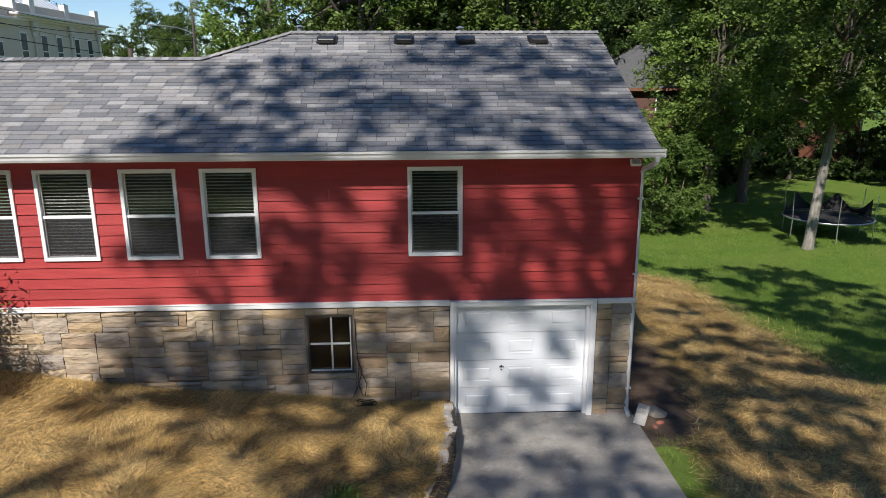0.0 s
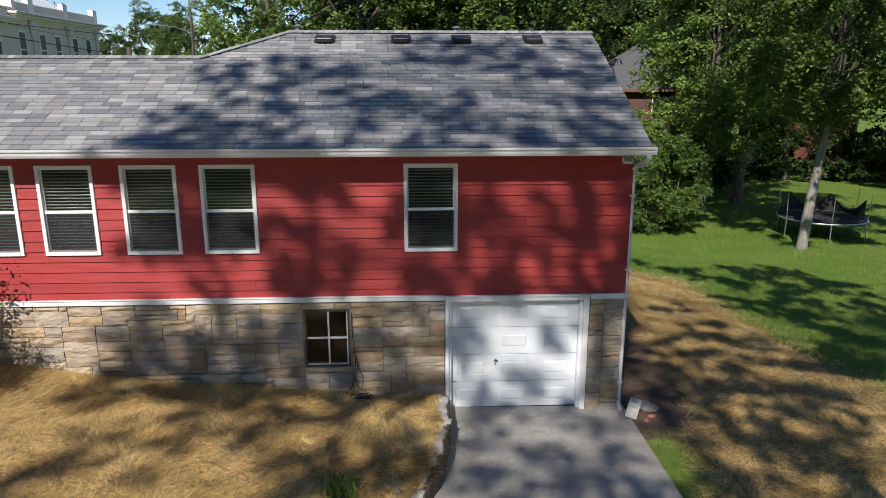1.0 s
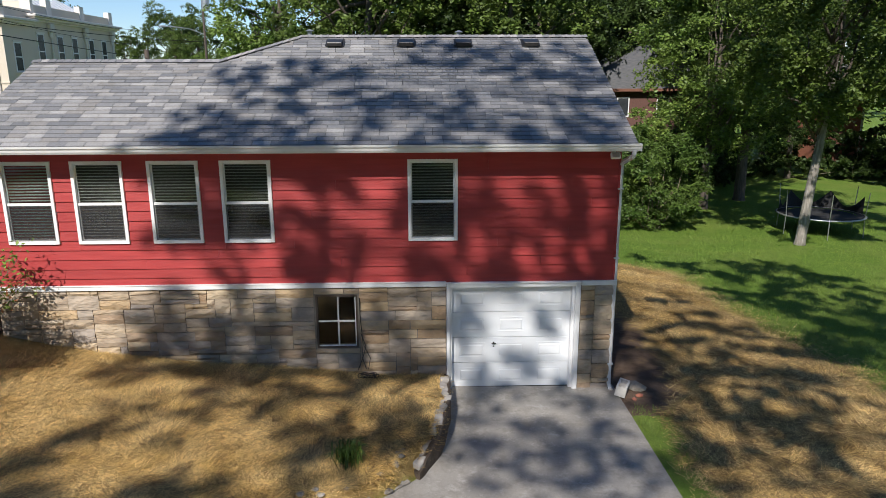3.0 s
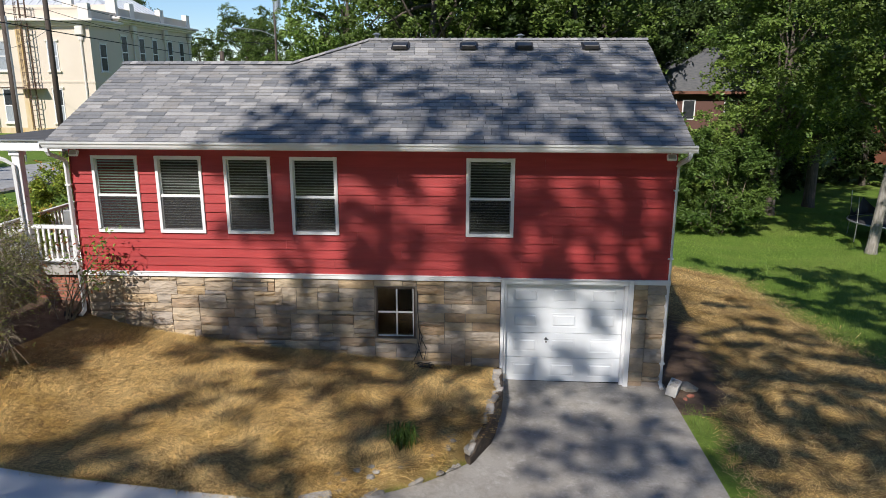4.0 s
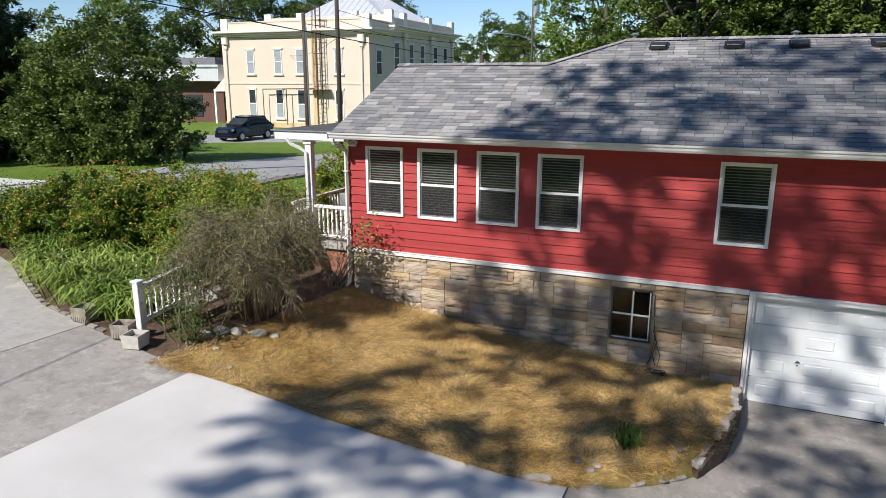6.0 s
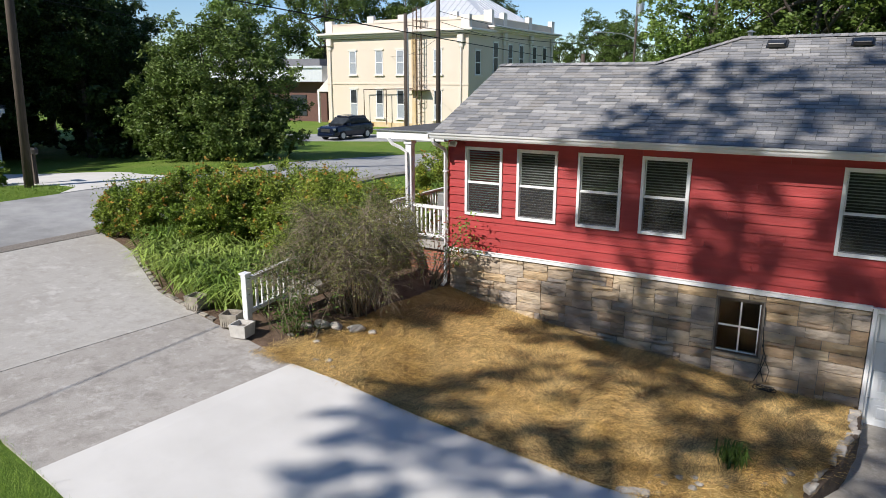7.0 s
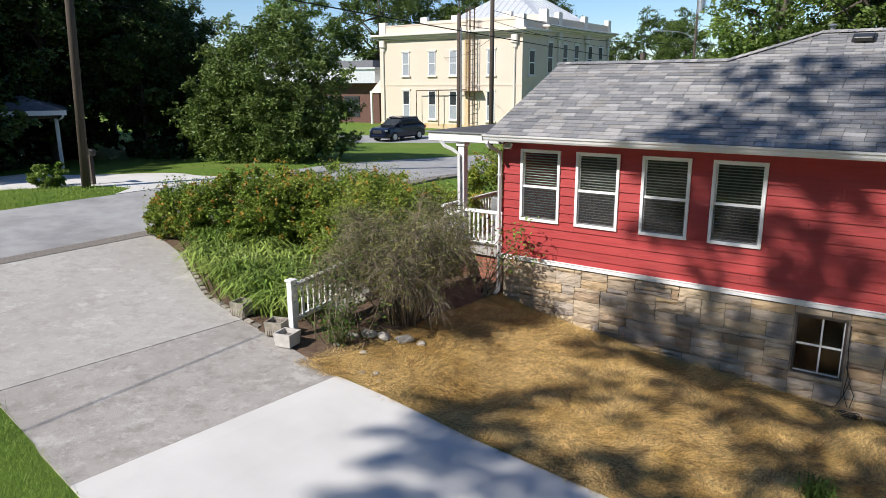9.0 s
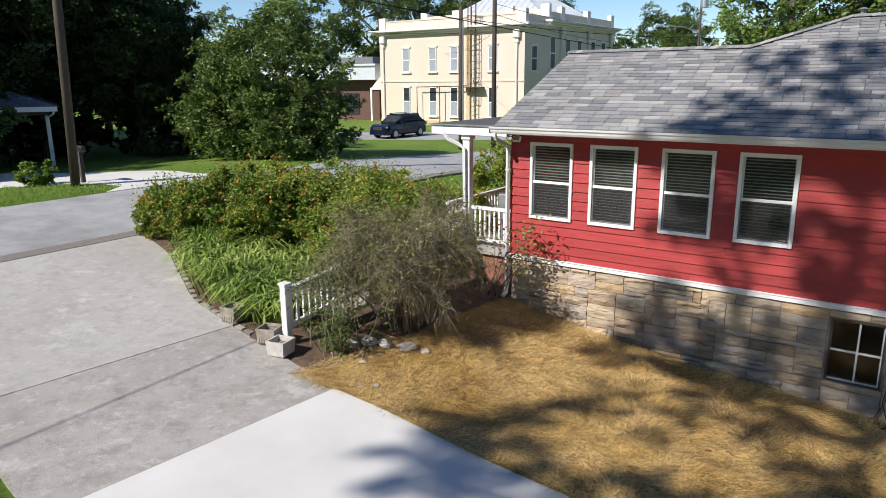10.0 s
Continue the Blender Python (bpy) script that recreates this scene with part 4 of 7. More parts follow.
def eaves():
    x0, x1 = -11.56, 0.08
    part("soffit", boxes((x0, -0.44, Z_TOP - 0.005, x1, 0.03, Z_TOP + 0.012)), M_WHITE, house, "white soffit")
    part("fascia", boxes((x0, -0.462, Z_TOP - 0.02, x1, -0.44, EAVE_Z - 0.04)), M_WHITE, house, "white fascia board")
    prof = [(-0.465, 4.655), (-0.545, 4.655), (-0.565, 4.69), (-0.572, 4.725), (-0.595, 4.75), (-0.60, 4.785), (-0.585, 4.785), (-0.58, 4.755), (-0.558, 4.73), (-0.55, 4.69), (-0.535, 4.668), (-0.475, 4.668), (-0.475, 4.775), (-0.465, 4.775)]
    bm = extrude_profile(bmesh.new(), prof, -11.62, 0.15)
    g = part("gutter", bm, M_GUTTER, house, "white aluminium eaves gutter")
    part("end_cap", boxes((0.148, -0.60, 4.655, 0.154, -0.465, 4.785)), M_GUTTER, g)
    part("end_cap", boxes((-11.624, -0.60, 4.655, -11.618, -0.465, 4.785)), M_GUTTER, g)
    # rake boards
    for s, rake in ((1, rake_right), (-1, rake_left)):
        bm = bmesh.new()
        top_y, top_z = (RIDGE_Y, RIDGE_Z) if s > 0 else (LOW_Y, LOW_Z)
        a, b = float(rake(EAVE_Y)), float(rake(top_y))
        pts = [(a - s * 0.025, EAVE_Y, EAVE_Z - 0.17), (a + s * 0.004, EAVE_Y, EAVE_Z - 0.17), (a + s * 0.004, EAVE_Y, EAVE_Z - 0.035), (a - s * 0.025, EAVE_Y, EAVE_Z - 0.035)]
        lo = [bm.verts.new(p) for p in pts]
        hi = [bm.verts.new((p[0] + b - a, top_y, p[2] + top_z - EAVE_Z)) for p in pts]
        for i in range(4):
            bm.faces.new((lo[i], lo[(i + 1) % 4], hi[(i + 1) % 4], hi[i]))
        bm.faces.new(lo)
        bm.faces.new(hi)
        part("rake_board", bm, M_WHITE, house)


def downspout(x, foot_z, side, back=0.0):
    """A square spout that steps back from the gutter to the corner and runs down the wall."""
    bm = bmesh.new()
    run = [(x + 0.04 * side, -0.53, 4.66), (x + 0.04 * side, -0.53, 4.60), (x + 0.03 * side, -0.50, 4.55), (x, -0.12 + back, 4.40), (x, -0.075 + back, 4.34), (x, -0.07 + back, foot_z + 0.22), (x, -0.09 + back, foot_z + 0.1), (x, -0.24 + back, foot_z + 0.04)]
    tube(bm, run, 0.044, 4)
    d = part("downspout", bm, M_GUTTER, house, "white square downspout at the corner")
    for z in (3.9, 2.6, foot_z + 0.5):
        part("strap", boxes((x - 0.05, -0.115 + back, z, x + 0.05, -0.02 + back, z + 0.03)), M_GUTTER, d)


def flood_light(x, z):
    lamp = part("flood_light", boxes((x - 0.045, -0.03, z + 0.05, x + 0.045, 0.0, z + 0.14)), M_VINYL, house, "white security flood light under the eave")
    part("arm", tubes(([(x, -0.03, z + 0.09), (x, -0.09, z + 0.06), (x, -0.12, z + 0.02)], 0.014)), M_VINYL, lamp)
    bm = boxes((-0.085, -0.03, -0.06, 0.085, 0.03, 0.06), bevel=0.012)
    bmesh.ops.transform(bm, matrix=pose(x, -0.15, z - 0.03, -38), verts=bm.verts)
    part("lamp_head", bm, M_VINYL, lamp)
    bm = boxes((-0.065, -0.036, -0.042, 0.065, -0.029, 0.042))
    bmesh.ops.transform(bm, matrix=pose(x, -0.15, z - 0.03, -38), verts=bm.verts)
    part("lens", bm, M_GREY_METAL, lamp)


def roof_vent(x, y):
    """A low box vent on the slope near the ridge."""
    z = EAVE_Z + SLOPE * (y - EAVE_Y)
    v = boxes((-0.16, -0.17, 0.03, 0.16, 0.16, 0.12), bevel=0.012)
    for vert in v.verts:
        if vert.co.y > 0 and vert.co.z > 0.06:
            vert.co.z -= 0.05
    bmesh.ops.transform(v, matrix=pose(x, y, z, math.degrees(TILT_UP)), verts=v.verts)
    body = part("roof_vent", v, M_METAL_DARK, house, "black box roof vent")
    f = boxes((-0.2, -0.14, 0.0, 0.2, 0.22, 0.02))
    bmesh.ops.transform(f, matrix=pose(x, y, z + 0.02, math.degrees(TILT_UP)), verts=f.verts)
    part("flashing", f, M_METAL_DARK, body)


def pipe_cap(x, y, z):
    p = part("vent_pipe", tubes(([(x, y, z - 0.5), (x, y, z + 0.08)], 0.05), ([(x, y, z + 0.08), (x, y, z + 0.12)], [0.11, 0.03])), M_GREY_METAL, house, "small capped flue behind the ridge", )
    part("collar", tubes(([(x, y, z - 0.04), (x, y, z)], 0.075)), M_GREY_METAL, p)


front = wall_front()
siding_boards(front)
shell()
stone_wall()
trims()
for wx in WINDOWS:
    double_hung(wx)
basement_window()
garage_door()
roof_part = roof()
shingles(roof_part)
eaves()
downspout(0.0, -0.02, 1, back=0.09)
downspout(-11.49, 1.28, -1)
flood_light(-0.17, 4.56)
flood_light(-11.26, 4.56)
for vx in (-5.46, -3.91, -2.67, -1.19):
    roof_vent(vx, 3.40)
pipe_cap(-6.1, 4.1, 6.82)
pipe_cap(-2.72, 4.2, 6.80)


# ---- plants ----
def leaf_quads(rng, centres, size, lift=0.4, slim=0.5):
    """Rhombic leaves round the given centres, each with its own turn."""
    n = len(centres)
    d = rng.normal(size=(n, 3))
    d[:, 2] = d[:, 2] * 0.6 - 0.15
    d /= np.linalg.norm(d, axis=1, keepdims=True)
    nr = rng.normal(size=(n, 3)) * 0.7
    nr[:, 2] += lift
    s = np.cross(d, nr)
    s /= np.linalg.norm(s, axis=1, keepdims=True) + 1e-9
    length = (size * rng.uniform(0.65, 1.35, n))[:, None]
    a = centres - d * length * 0.5
    b = centres + s * length * slim * 0.5 + d * length * 0.05
    c = centres + d * length * 0.5
    e = centres - s * length * slim * 0.5 + d * length * 0.05
    return np.stack([a, b, c, e], 1)


def clump_points(rng, centre, radius, n, flat=0.7, shell=0.45):
    """Leaf places of one clump: short twigs fanning out from its middle, drooping at their tips."""
    m = max(4, int(n) // 20)
    v = rng.normal(size=(m, 3))
    v[:, 2] = v[:, 2] * 0.8 + 0.15
    v /= np.linalg.norm(v, axis=1, keepdims=True)
    ln = radius * rng.uniform(0.55, 1.2, m)
    k = rng.integers(0, m, int(n))
    u = shell * 0.6 + (1 - shell * 0.6) * rng.random(int(n)) ** 0.8
    p = v[k] * (ln[k] * u)[:, None]
    p[:, 2] = p[:, 2] * flat - 0.3 * radius * u * u * flat
    return p + rng.normal(size=p.shape) * radius * 0.085 + np.asarray(centre)


def crown_clumps(rng, centre, radii, n, inner=0.5, gaps=0.25):
    """Centres and sizes of leaf clumps over an uneven crown."""
    out = []
    c, rad = np.asarray(centre, float), np.asarray(radii, float)
    off = rng.uniform(0, 50, 3)
    while len(out) < n:
        v = rng.normal(size=3)
        v /= np.linalg.norm(v)
        k = inner + (1 - inner) * rng.random() ** 0.7
        p = v * k
        bulge = noise.noise(Vector(v * 1.6 + off))
        if noise.noise(Vector(p * 2.3 + off * 1.7)) < -0.5 + gaps * 0.9 - 0.35 * (1 - k):
            if rng.random() < 0.38:
                continue
        q = c + p * rad * (1 + 0.28 * bulge)
        out.append((q, float(np.mean(rad)) * rng.uniform(0.16, 0.30)))
    return out


def bent(rng, a, b, sag, n=5):
    a, b = Vector(a), Vector(b)
    pts = []
    for i in range(n):
        t = i / (n - 1)
        p = a.lerp(b, t)
        w = math.sin(math.pi * t)
        pts.append(p + Vector((rng.normal() * 0.04, rng.normal() * 0.04, sag * w)) * (a - b).length * (0 < i < n - 1))
    return pts


def make_tree(name, label, height, radius, trunk_r, clear, clumps, per, leaf, mat, seed, bark=None, flat=1.0, lean=(0, 0), category="tree", gaps=0.25, slim=0.5, at=(0, 0, 0), skirt=0.0):
    """A tapered trunk, limbs to the clumps and a crown of small leaves."""
    rng = np.random.default_rng(seed)
    t = thing(name, label, category, at)
    zc = clear + (height - clear) * 0.52
    cl = crown_clumps(rng, (lean[0], lean[1], zc), (radius, radius, (height - clear) * 0.52 * flat), clumps, gaps=gaps)
    cl = [(q, r) for q, r in cl if q[0] < 0.2 or q[2] > skirt]
    top = (lean[0] * 1.1, lean[1] * 1.1, height * 0.86)
    trunk = [(0, 0, -0.3), (lean[0] * 0.06, lean[1] * 0.06, 0.25), (lean[0] * 0.35, lean[1] * 0.35, clear * 0.55), (lean[0] * 0.7, lean[1] * 0.7, clear), (lean[0] * 0.95 + 0.2, lean[1], zc), top]
    trunk_ob = part("trunk", tubes((trunk, [trunk_r * 1.5, trunk_r * 1.08, trunk_r * 0.94, trunk_r * 0.8, trunk_r * 0.45, trunk_r * 0.08]), sides=10), bark or M_BARK, t, smooth=True)
    order = rng.permutation(len(cl))[: min(16, len(cl))]
    for k in order:
        q, r = cl[k]
        z0 = clear * 0.9 + (zc - clear * 0.9) * rng.random()
        u = z0 / height
        start = (lean[0] * u, lean[1] * u, z0)
        part("limb", tubes((bent(rng, start, q, 0.08), [trunk_r * 0.34, trunk_r * 0.26, trunk_r * 0.2, trunk_r * 0.13, trunk_r * 0.05]), sides=6), M_BARK, trunk_ob, smooth=True)
    pts = np.concatenate([clump_points(rng, q, r, int(per * (0.6 + 0.8 * rng.random()))) for q, r in cl])
    under("crown", quad_mesh("crown", leaf_quads(rng, pts, leaf, slim=slim), mat), t)
    return t


def make_bush(name, label, radii, clumps, per, leaf, mat, seed, at, slim=0.5, stems=14, category="bush", flat=0.8, bark=None):
    """Stems from the ground under a leafy mound."""
    rng = np.random.default_rng(seed)
    t = thing(name, label, category, at)
    cl = [(q, r) for q, r in crown_clumps(rng, (0, 0, radii[2] * 0.85), radii, clumps, inner=0.45, gaps=0.1) if q[2] > 0.02]
    pts = np.concatenate([clump_points(rng, q, r, per, flat=flat) for q, r in cl])
    pts = pts[pts[:, 2] > 0.03]
    under("foliage", quad_mesh("foliage", leaf_quads(rng, pts, leaf, slim=slim), mat), t)
    for k in range(stems):
        q, r = cl[int(rng.integers(len(cl)))]
        part("stem", tubes((bent(rng, (q[0] * 0.15, q[1] * 0.15, -0.1), q, 0.05), [0.03, 0.025, 0.02, 0.014, 0.006]), sides=5), bark or M_TWIG, t)
    return t


def place(ob, x, y, turn=0.0, size=1.0, sink=0.0):
    c = copy_thing(ob, pose(x, y, on_ground(x, y) - sink, 0, 0, turn))
    c.scale = (size, size, size)
    return c


# tall trees on the street side behind the drive, whose boughs shade roof, wall and drive
SHADE = Vector((-0.39, -1.1, 1.0))
ROOF_LIT = [(-4.7, 3.2, 0.45), (-5.0, 2.8, 0.35), (-4.45, 2.45, 0.35), (-4.0, 2.0, 0.42), (-3.6, 1.8, 0.38), (-3.1, 1.55, 0.35), (-2.55, 1.75, 0.35), (-2.05, 1.55, 0.33), (-1.65, 1.35, 0.33), (-1.45, 0.85, 0.38), (-1.7, 0.45, 0.25), (-2.3, 0.85, 0.24), (-3.4, 1.25, 0.25), (-4.2, 1.45, 0.25), (-1.2, 1.55, 0.25), (-2.3, 2.35, 0.22), (-3.15, 2.1, 0.3), (-5.4, 1.45, 0.22), (-5.1, -0.05, 0.24), (-5.05, 0.4, 0.22), (-4.0, 0.45, 0.26), (-3.9, -0.05, 0.24), (-4.45, -0.2, 0.2), (-6.4, 1.15, 0.2), (-1.35, 0.2, 0.22), (-1.95, 3.2, 0.2), (-1.0, 3.1, 0.22), (-0.7, 2.45, 0.2), (-3.3, 3.1, 0.22), (-5.8, 3.2, 0.4), (-6.0, 2.7, 0.18), (-0.8, 1.35, 0.2)]
BACK_SHADE = [(14.0, 19.2), (15.5, 18.6), (16.2, 20.5), (14.6, 21.2), (17.2, 18.5), (18.2, 21.2), (12.6, 22.4), (16.0, 23.2), (13.6, 24.4), (19.2, 24.2), (15.2, 26.2), (18.0, 27.2), (11.6, 24.6), (17.0, 29.5), (20.5, 28.0), (14.0, 28.8), (19.5, 18.5), (21.0, 22.0), (22.5, 26.0), (12.0, 27.5)]
GRASS_SHADE = [(6.0, 12.9), (6.5, 12.0), (7.0, 11.0), (7.6, 10.4), (9.4, 13.1), (10.0, 12.4), (10.2, 11.2), (11.2, 11.3), (11.6, 10.8), (6.4, 8.5), (7.3, 8.5), (8.4, 8.7), (8.9, 8.1), (9.5, 7.7), (10.8, 8.6), (7.4, 6.1), (7.5, 5.2), (7.5, 4.3), (6.4, 3.6), (6.7, 2.8), (5.9, 2.5), (5.9, 1.8), (10.0, 7.0), (8.3, 4.7), (9.0, 10.2), (8.4, 12.6), (9.0, 6.2), (10.6, 5.8)]
STRAW_SHADE = [(0.8, 1.2), (1.5, 2.2), (2.1, 2.2), (1.7, 3.3), (2.7, 2.6), (3.2, 2.5), (1.9, 1.2), (2.4, 1.2), (2.7, 1.1), (1.3, 0.5), (1.9, 0.3), (2.4, 0.2), (3.1, 0.6), (4.1, 4.3), (4.3, 3.5), (4.5, 2.8), (3.4, 4.8), (2.7, 4.3), (3.4, 7.2), (4.2, 7.2), (4.3, 5.9), (3.9, 1.1), (2.4, -0.8), (3.4, 0.2), (3.6, -0.2), (4.5, 1.1), (4.3, -0.2), (1.9, -1.3), (2.3, -1.4), (2.7, -1.4), (3.2, -1.3), (3.8, -0.9), (3.0, -1.9), (2.4, -2.3), (0.8, -2.1), (1.0, -2.3), (1.2, -2.6), (0.3, -2.6), (1.8, -2.6), (0.8, -0.3), (0.9, 2.2), (0.7, 0.4), (1.1, 3.0)]
SLAB_SHADE = [(-9.3, -5.9), (-9.2, -5.4), (-8.8, -5.3), (-8.9, -5.8), (-8.5, -5.5), (-8.6, -5.9), (-8.2, -5.6), (-8.8, -6.2), (-9.0, -6.5), (-9.1, -6.8), (-7.8, -5.4), (-7.9, -5.8), (-7.4, -5.3), (-7.6, -6.0), (-7.3, -6.1), (-9.2, -7.3), (-8.9, -7.2), (-8.5, -7.3), (-8.8, -7.6), (-8.2, -7.1), (-7.6, -6.6), (-6.9, -5.5), (-9.6, -6.2), (-7.0, -5.9), (-8.4, -6.2)]
APRON_SHADE = [(-2.7, -1.1), (-2.3, -0.6), (-2.0, -1.7), (-1.7, -1.5), (-1.4, -1.6), (-2.5, -2.1), (-2.1, -2.5), (-1.6, -2.4), (-1.1, -2.2), (-0.8, -0.9), (-0.5, -0.6), (-0.6, -1.4), (-0.5, -1.8), (-0.8, -2.5), (-0.4, -2.4), (-3.0, -2.0), (-1.7, -2.8), (-1.9, -3.3), (-1.5, -3.4), (-1.2, -3.2), (-0.6, -3.2), (-1.0, -3.7), (-2.5, -3.0), (-2.6, -3.9), (-1.8, -4.4), (-3.4, -5.0), (-4.6, -6.0)]
WALL_LIT = [(-7.65, 2.45, 0.36), (-8.1, 2.3, 0.33), (-6.65, 2.65, 0.28), (-6.5, 2.3, 0.3), (-5.85, 3.75, 0.2), (-4.2, 4.15, 0.36), (-4.55, 3.4, 0.24), (-4.25, 2.95, 0.36), (-4.1, 2.5, 0.45), (-4.45, 2.25, 0.3), (-2.95, 2.75, 0.24), (-2.75, 4.1, 0.28), (-2.7, 2.45, 0.24), (-2.05, 4.2, 0.3), (-1.9, 3.45, 0.33), (-1.75, 3.1, 0.34), (-0.6, 4.2, 0.26), (-1.2, 2.45, 0.24), (-6.45, 1.95, 0.3), (-6.55, 1.7, 0.3), (-3.55, 1.65, 0.22), (-4.35, 1.0, 0.24), (-3.65, 0.85, 0.3), (-4.6, 1.85, 0.24), (-5.9, 0.75, 0.2), (-2.1, 1.08, 0.4), (-2.4, 0.68, 0.36), (-1.4, 1.8, 0.3), (-1.15, 1.0, 0.4), (-1.2, 0.5, 0.26), (-2.75, 0.45, 0.34), (-2.25, 1.7, 0.24)]
LAWN_SHADE = [(-9.5, -5.0), (-9.2, -4.4), (-8.8, -4.0), (-8.5, -3.3), (-8.2, -2.7), (-7.8, -2.1), (-7.4, -1.6), (-7.1, -0.9), (-6.6, -0.8), (-6.9, -1.8), (-7.4, -2.6), (-8.7, -1.2), (-7.9, -0.6), (-7.2, -0.4), (-6.0, -1.0), (-5.5, -1.1), (-6.0, -1.8), (-6.1, -2.2), (-5.7, -2.5), (-5.4, -2.5), (-5.4, -3.0), (-4.9, -2.7), (-5.0, -3.4), (-5.0, -4.0), (-5.2, -4.3), (-4.8, -2.2), (-4.5, -2.7), (-4.7, -3.5), (-4.2, -2.8), (-4.0, -2.1), (-3.6, -1.2), (-3.8, -2.9), (-4.7, -0.8), (-5.1, -0.9), (-4.1, 0.1), (-3.4, -2.1), (-7.0, -4.4), (-7.4, -4.7), (-8.0, -4.7), (-8.6, -4.7), (-6.6, -4.3), (-7.1, -5.0), (-6.6, -5.0), (-6.2, -4.9), (-5.8, -4.9), (-6.4, -5.3), (-9.1, -4.9)]


def shade_spots(seed, x0, x1, dx, v0, v1, dv, lit, left):
    """Spots in shade: a jittered grid with gaps where the sun comes through."""
    rng = random.Random(seed)
    out = []
    v = v0
    while v <= v1:
        x = x0
        while x <= x1:
            a, b = x + rng.uniform(-0.2, 0.2), v + rng.uniform(-0.16, 0.16)
            if a > left(b) and all(math.hypot(a - p, b - q) > r + 0.06 for p, q, r in lit):
                out.append((a, b))
            x += dx
        v += dv
    return out


def shade_tree(name, x, y, targets, height, seed, label, rise, spread=0.75, per=300):
    """A tall tree whose boughs hang up-sun of the spots that it shades."""
    rng = np.random.default_rng(seed)
    t = thing(name, label, "tree", (x, y, on_ground(x, y)))
    base = Vector(t.location)
    trunk = [(0, 0, -0.3), (0, 0, 0.4), (0.1, 0.1, height * 0.3), (-0.1, 0.2, height * 0.6), (0.1, 0, height * 0.8), (0, 0, height)]
    tr = part("trunk", tubes((trunk, [0.62, 0.46, 0.4, 0.3, 0.2, 0.04]), sides=12), M_BARK, t, smooth=True)
    pts, last = [], None
    for k, p in enumerate(targets):
        r = spread * rng.uniform(0.75, 1.2)
        q = Vector(p) + SHADE * (rise + rng.uniform(-1.5, 2.0)) - base
        for _ in range(4):
            c = np.array(q) + rng.normal(size=3) * r * (0.7, 0.7, 0.3)
            pts.append(clump_points(rng, c, r * rng.uniform(0.5, 0.85), per // 4, flat=0.5, shell=0.1))
        if k % 7 == 0:
            z0 = min(max(q.z - 0.4 * math.hypot(q.x, q.y), height * 0.35), height * 0.92)
            part("limb", tubes((bent(rng, (0, 0, z0), q, 0.06), [0.07, 0.055, 0.04, 0.028, 0.014]), sides=6), M_BARK, tr, smooth=True)
            last = q
        else:
            part("branch", tubes((bent(rng, last, q, 0.05), [0.02, 0.018, 0.015, 0.011, 0.006]), sides=5), M_BARK, tr)
    under("crown", quad_mesh("crown", leaf_quads(rng, np.concatenate(pts), 0.17), M_LEAF_OAK), t)
    return t


def roof_point(x, y):
    return (x, y, EAVE_Z + SLOPE * (y - EAVE_Y))


def on_land(spots):
    return [(x, y, on_ground(x, y)) for x, y in spots]


wall_spots = shade_spots(2, -8.9, 0.2, 0.46, 0.15, 4.6, 0.42, WALL_LIT, lambda z: float(np.interp(z, [0.7, 2.0, 2.6, 4.4], [-8.9, -8.85, -8.6, -8.4])))
roof_spots = shade_spots(5, -8.4, 0.4, 0.42, -0.4, 3.7, 0.38, ROOF_LIT, lambda y: float(np.interp(y, [-0.3, 0.1, 0.6, 1.0, 1.3, 1.6, 2.0, 2.3, 2.7, 2.75, 3.7], [-8.3, -8.0, -8.0, -7.9, -7.3, -7.5, -7.6, -7.8, -7.2, -4.4, -4.2])))
shade_tree("shade_oak", 4.5, -23.0, [roof_point(x, y) for x, y in roof_spots], 28, 3, "tall oak behind the drive, its boughs over the roof", 21, spread=0.22, per=320)
shade_tree("shade_oak", 7.0, -24.0, [(x, 0.0, z) for x, z in wall_spots], 25, 4, "tall oak at the edge of the grass", 21, spread=0.26, per=430)
shade_tree("shade_oak", 5.5, -25.0, on_land(LAWN_SHADE), 23, 5, "broad oak on the grass beyond the drive", 19.5, spread=0.34, per=330)
shade_tree("shade_oak", 3.0, -27.0, on_land(SLAB_SHADE), 22, 8, "broad oak reaching over the pale drive", 19, spread=0.26, per=145)
shade_tree("shade_oak", 10.5, -24.5, on_land(APRON_SHADE), 23, 7, "spreading oak beyond the garage apron", 19, spread=0.27, per=190)
shade_tree("shade_oak", 9.0, -13.5, on_land(STRAW_SHADE), 23, 6, "tall oak beside the drive shading the side yard", 19, spread=0.45, per=480)
shade_tree("shade_oak", 19.0, 2.0, on_land(BACK_SHADE), 22, 10, "spreading oak over the back of the side yard", 13, spread=1.05, per=1900)
shade_tree("shade_oak", 15.0, -6.0, on_land(GRASS_SHADE), 22, 9, "broad oak at the far side of the yard", 16, spread=0.85, per=1100)

# woods and single trees round the place
oak = make_tree("oak_tree", "full-crowned oak in dark summer leaf", 15, 5.0, 0.34, 4.0, 110, 300, 0.24, M_LEAF_OAK, 31)
oak.matrix_basis = pose(-6.5, 27, on_ground(-6.5, 27))
elm = make_tree("elm_tree", "tall dense tree of the wood's edge, leaf colour darkened for shade", 17, 5.4, 0.36, 3.0, 150, 400, 0.27, M_LEAF_SHADE_TONED, 32, gaps=0.1)
elm.matrix_basis = pose(-3, 31, on_ground(-3, 31))
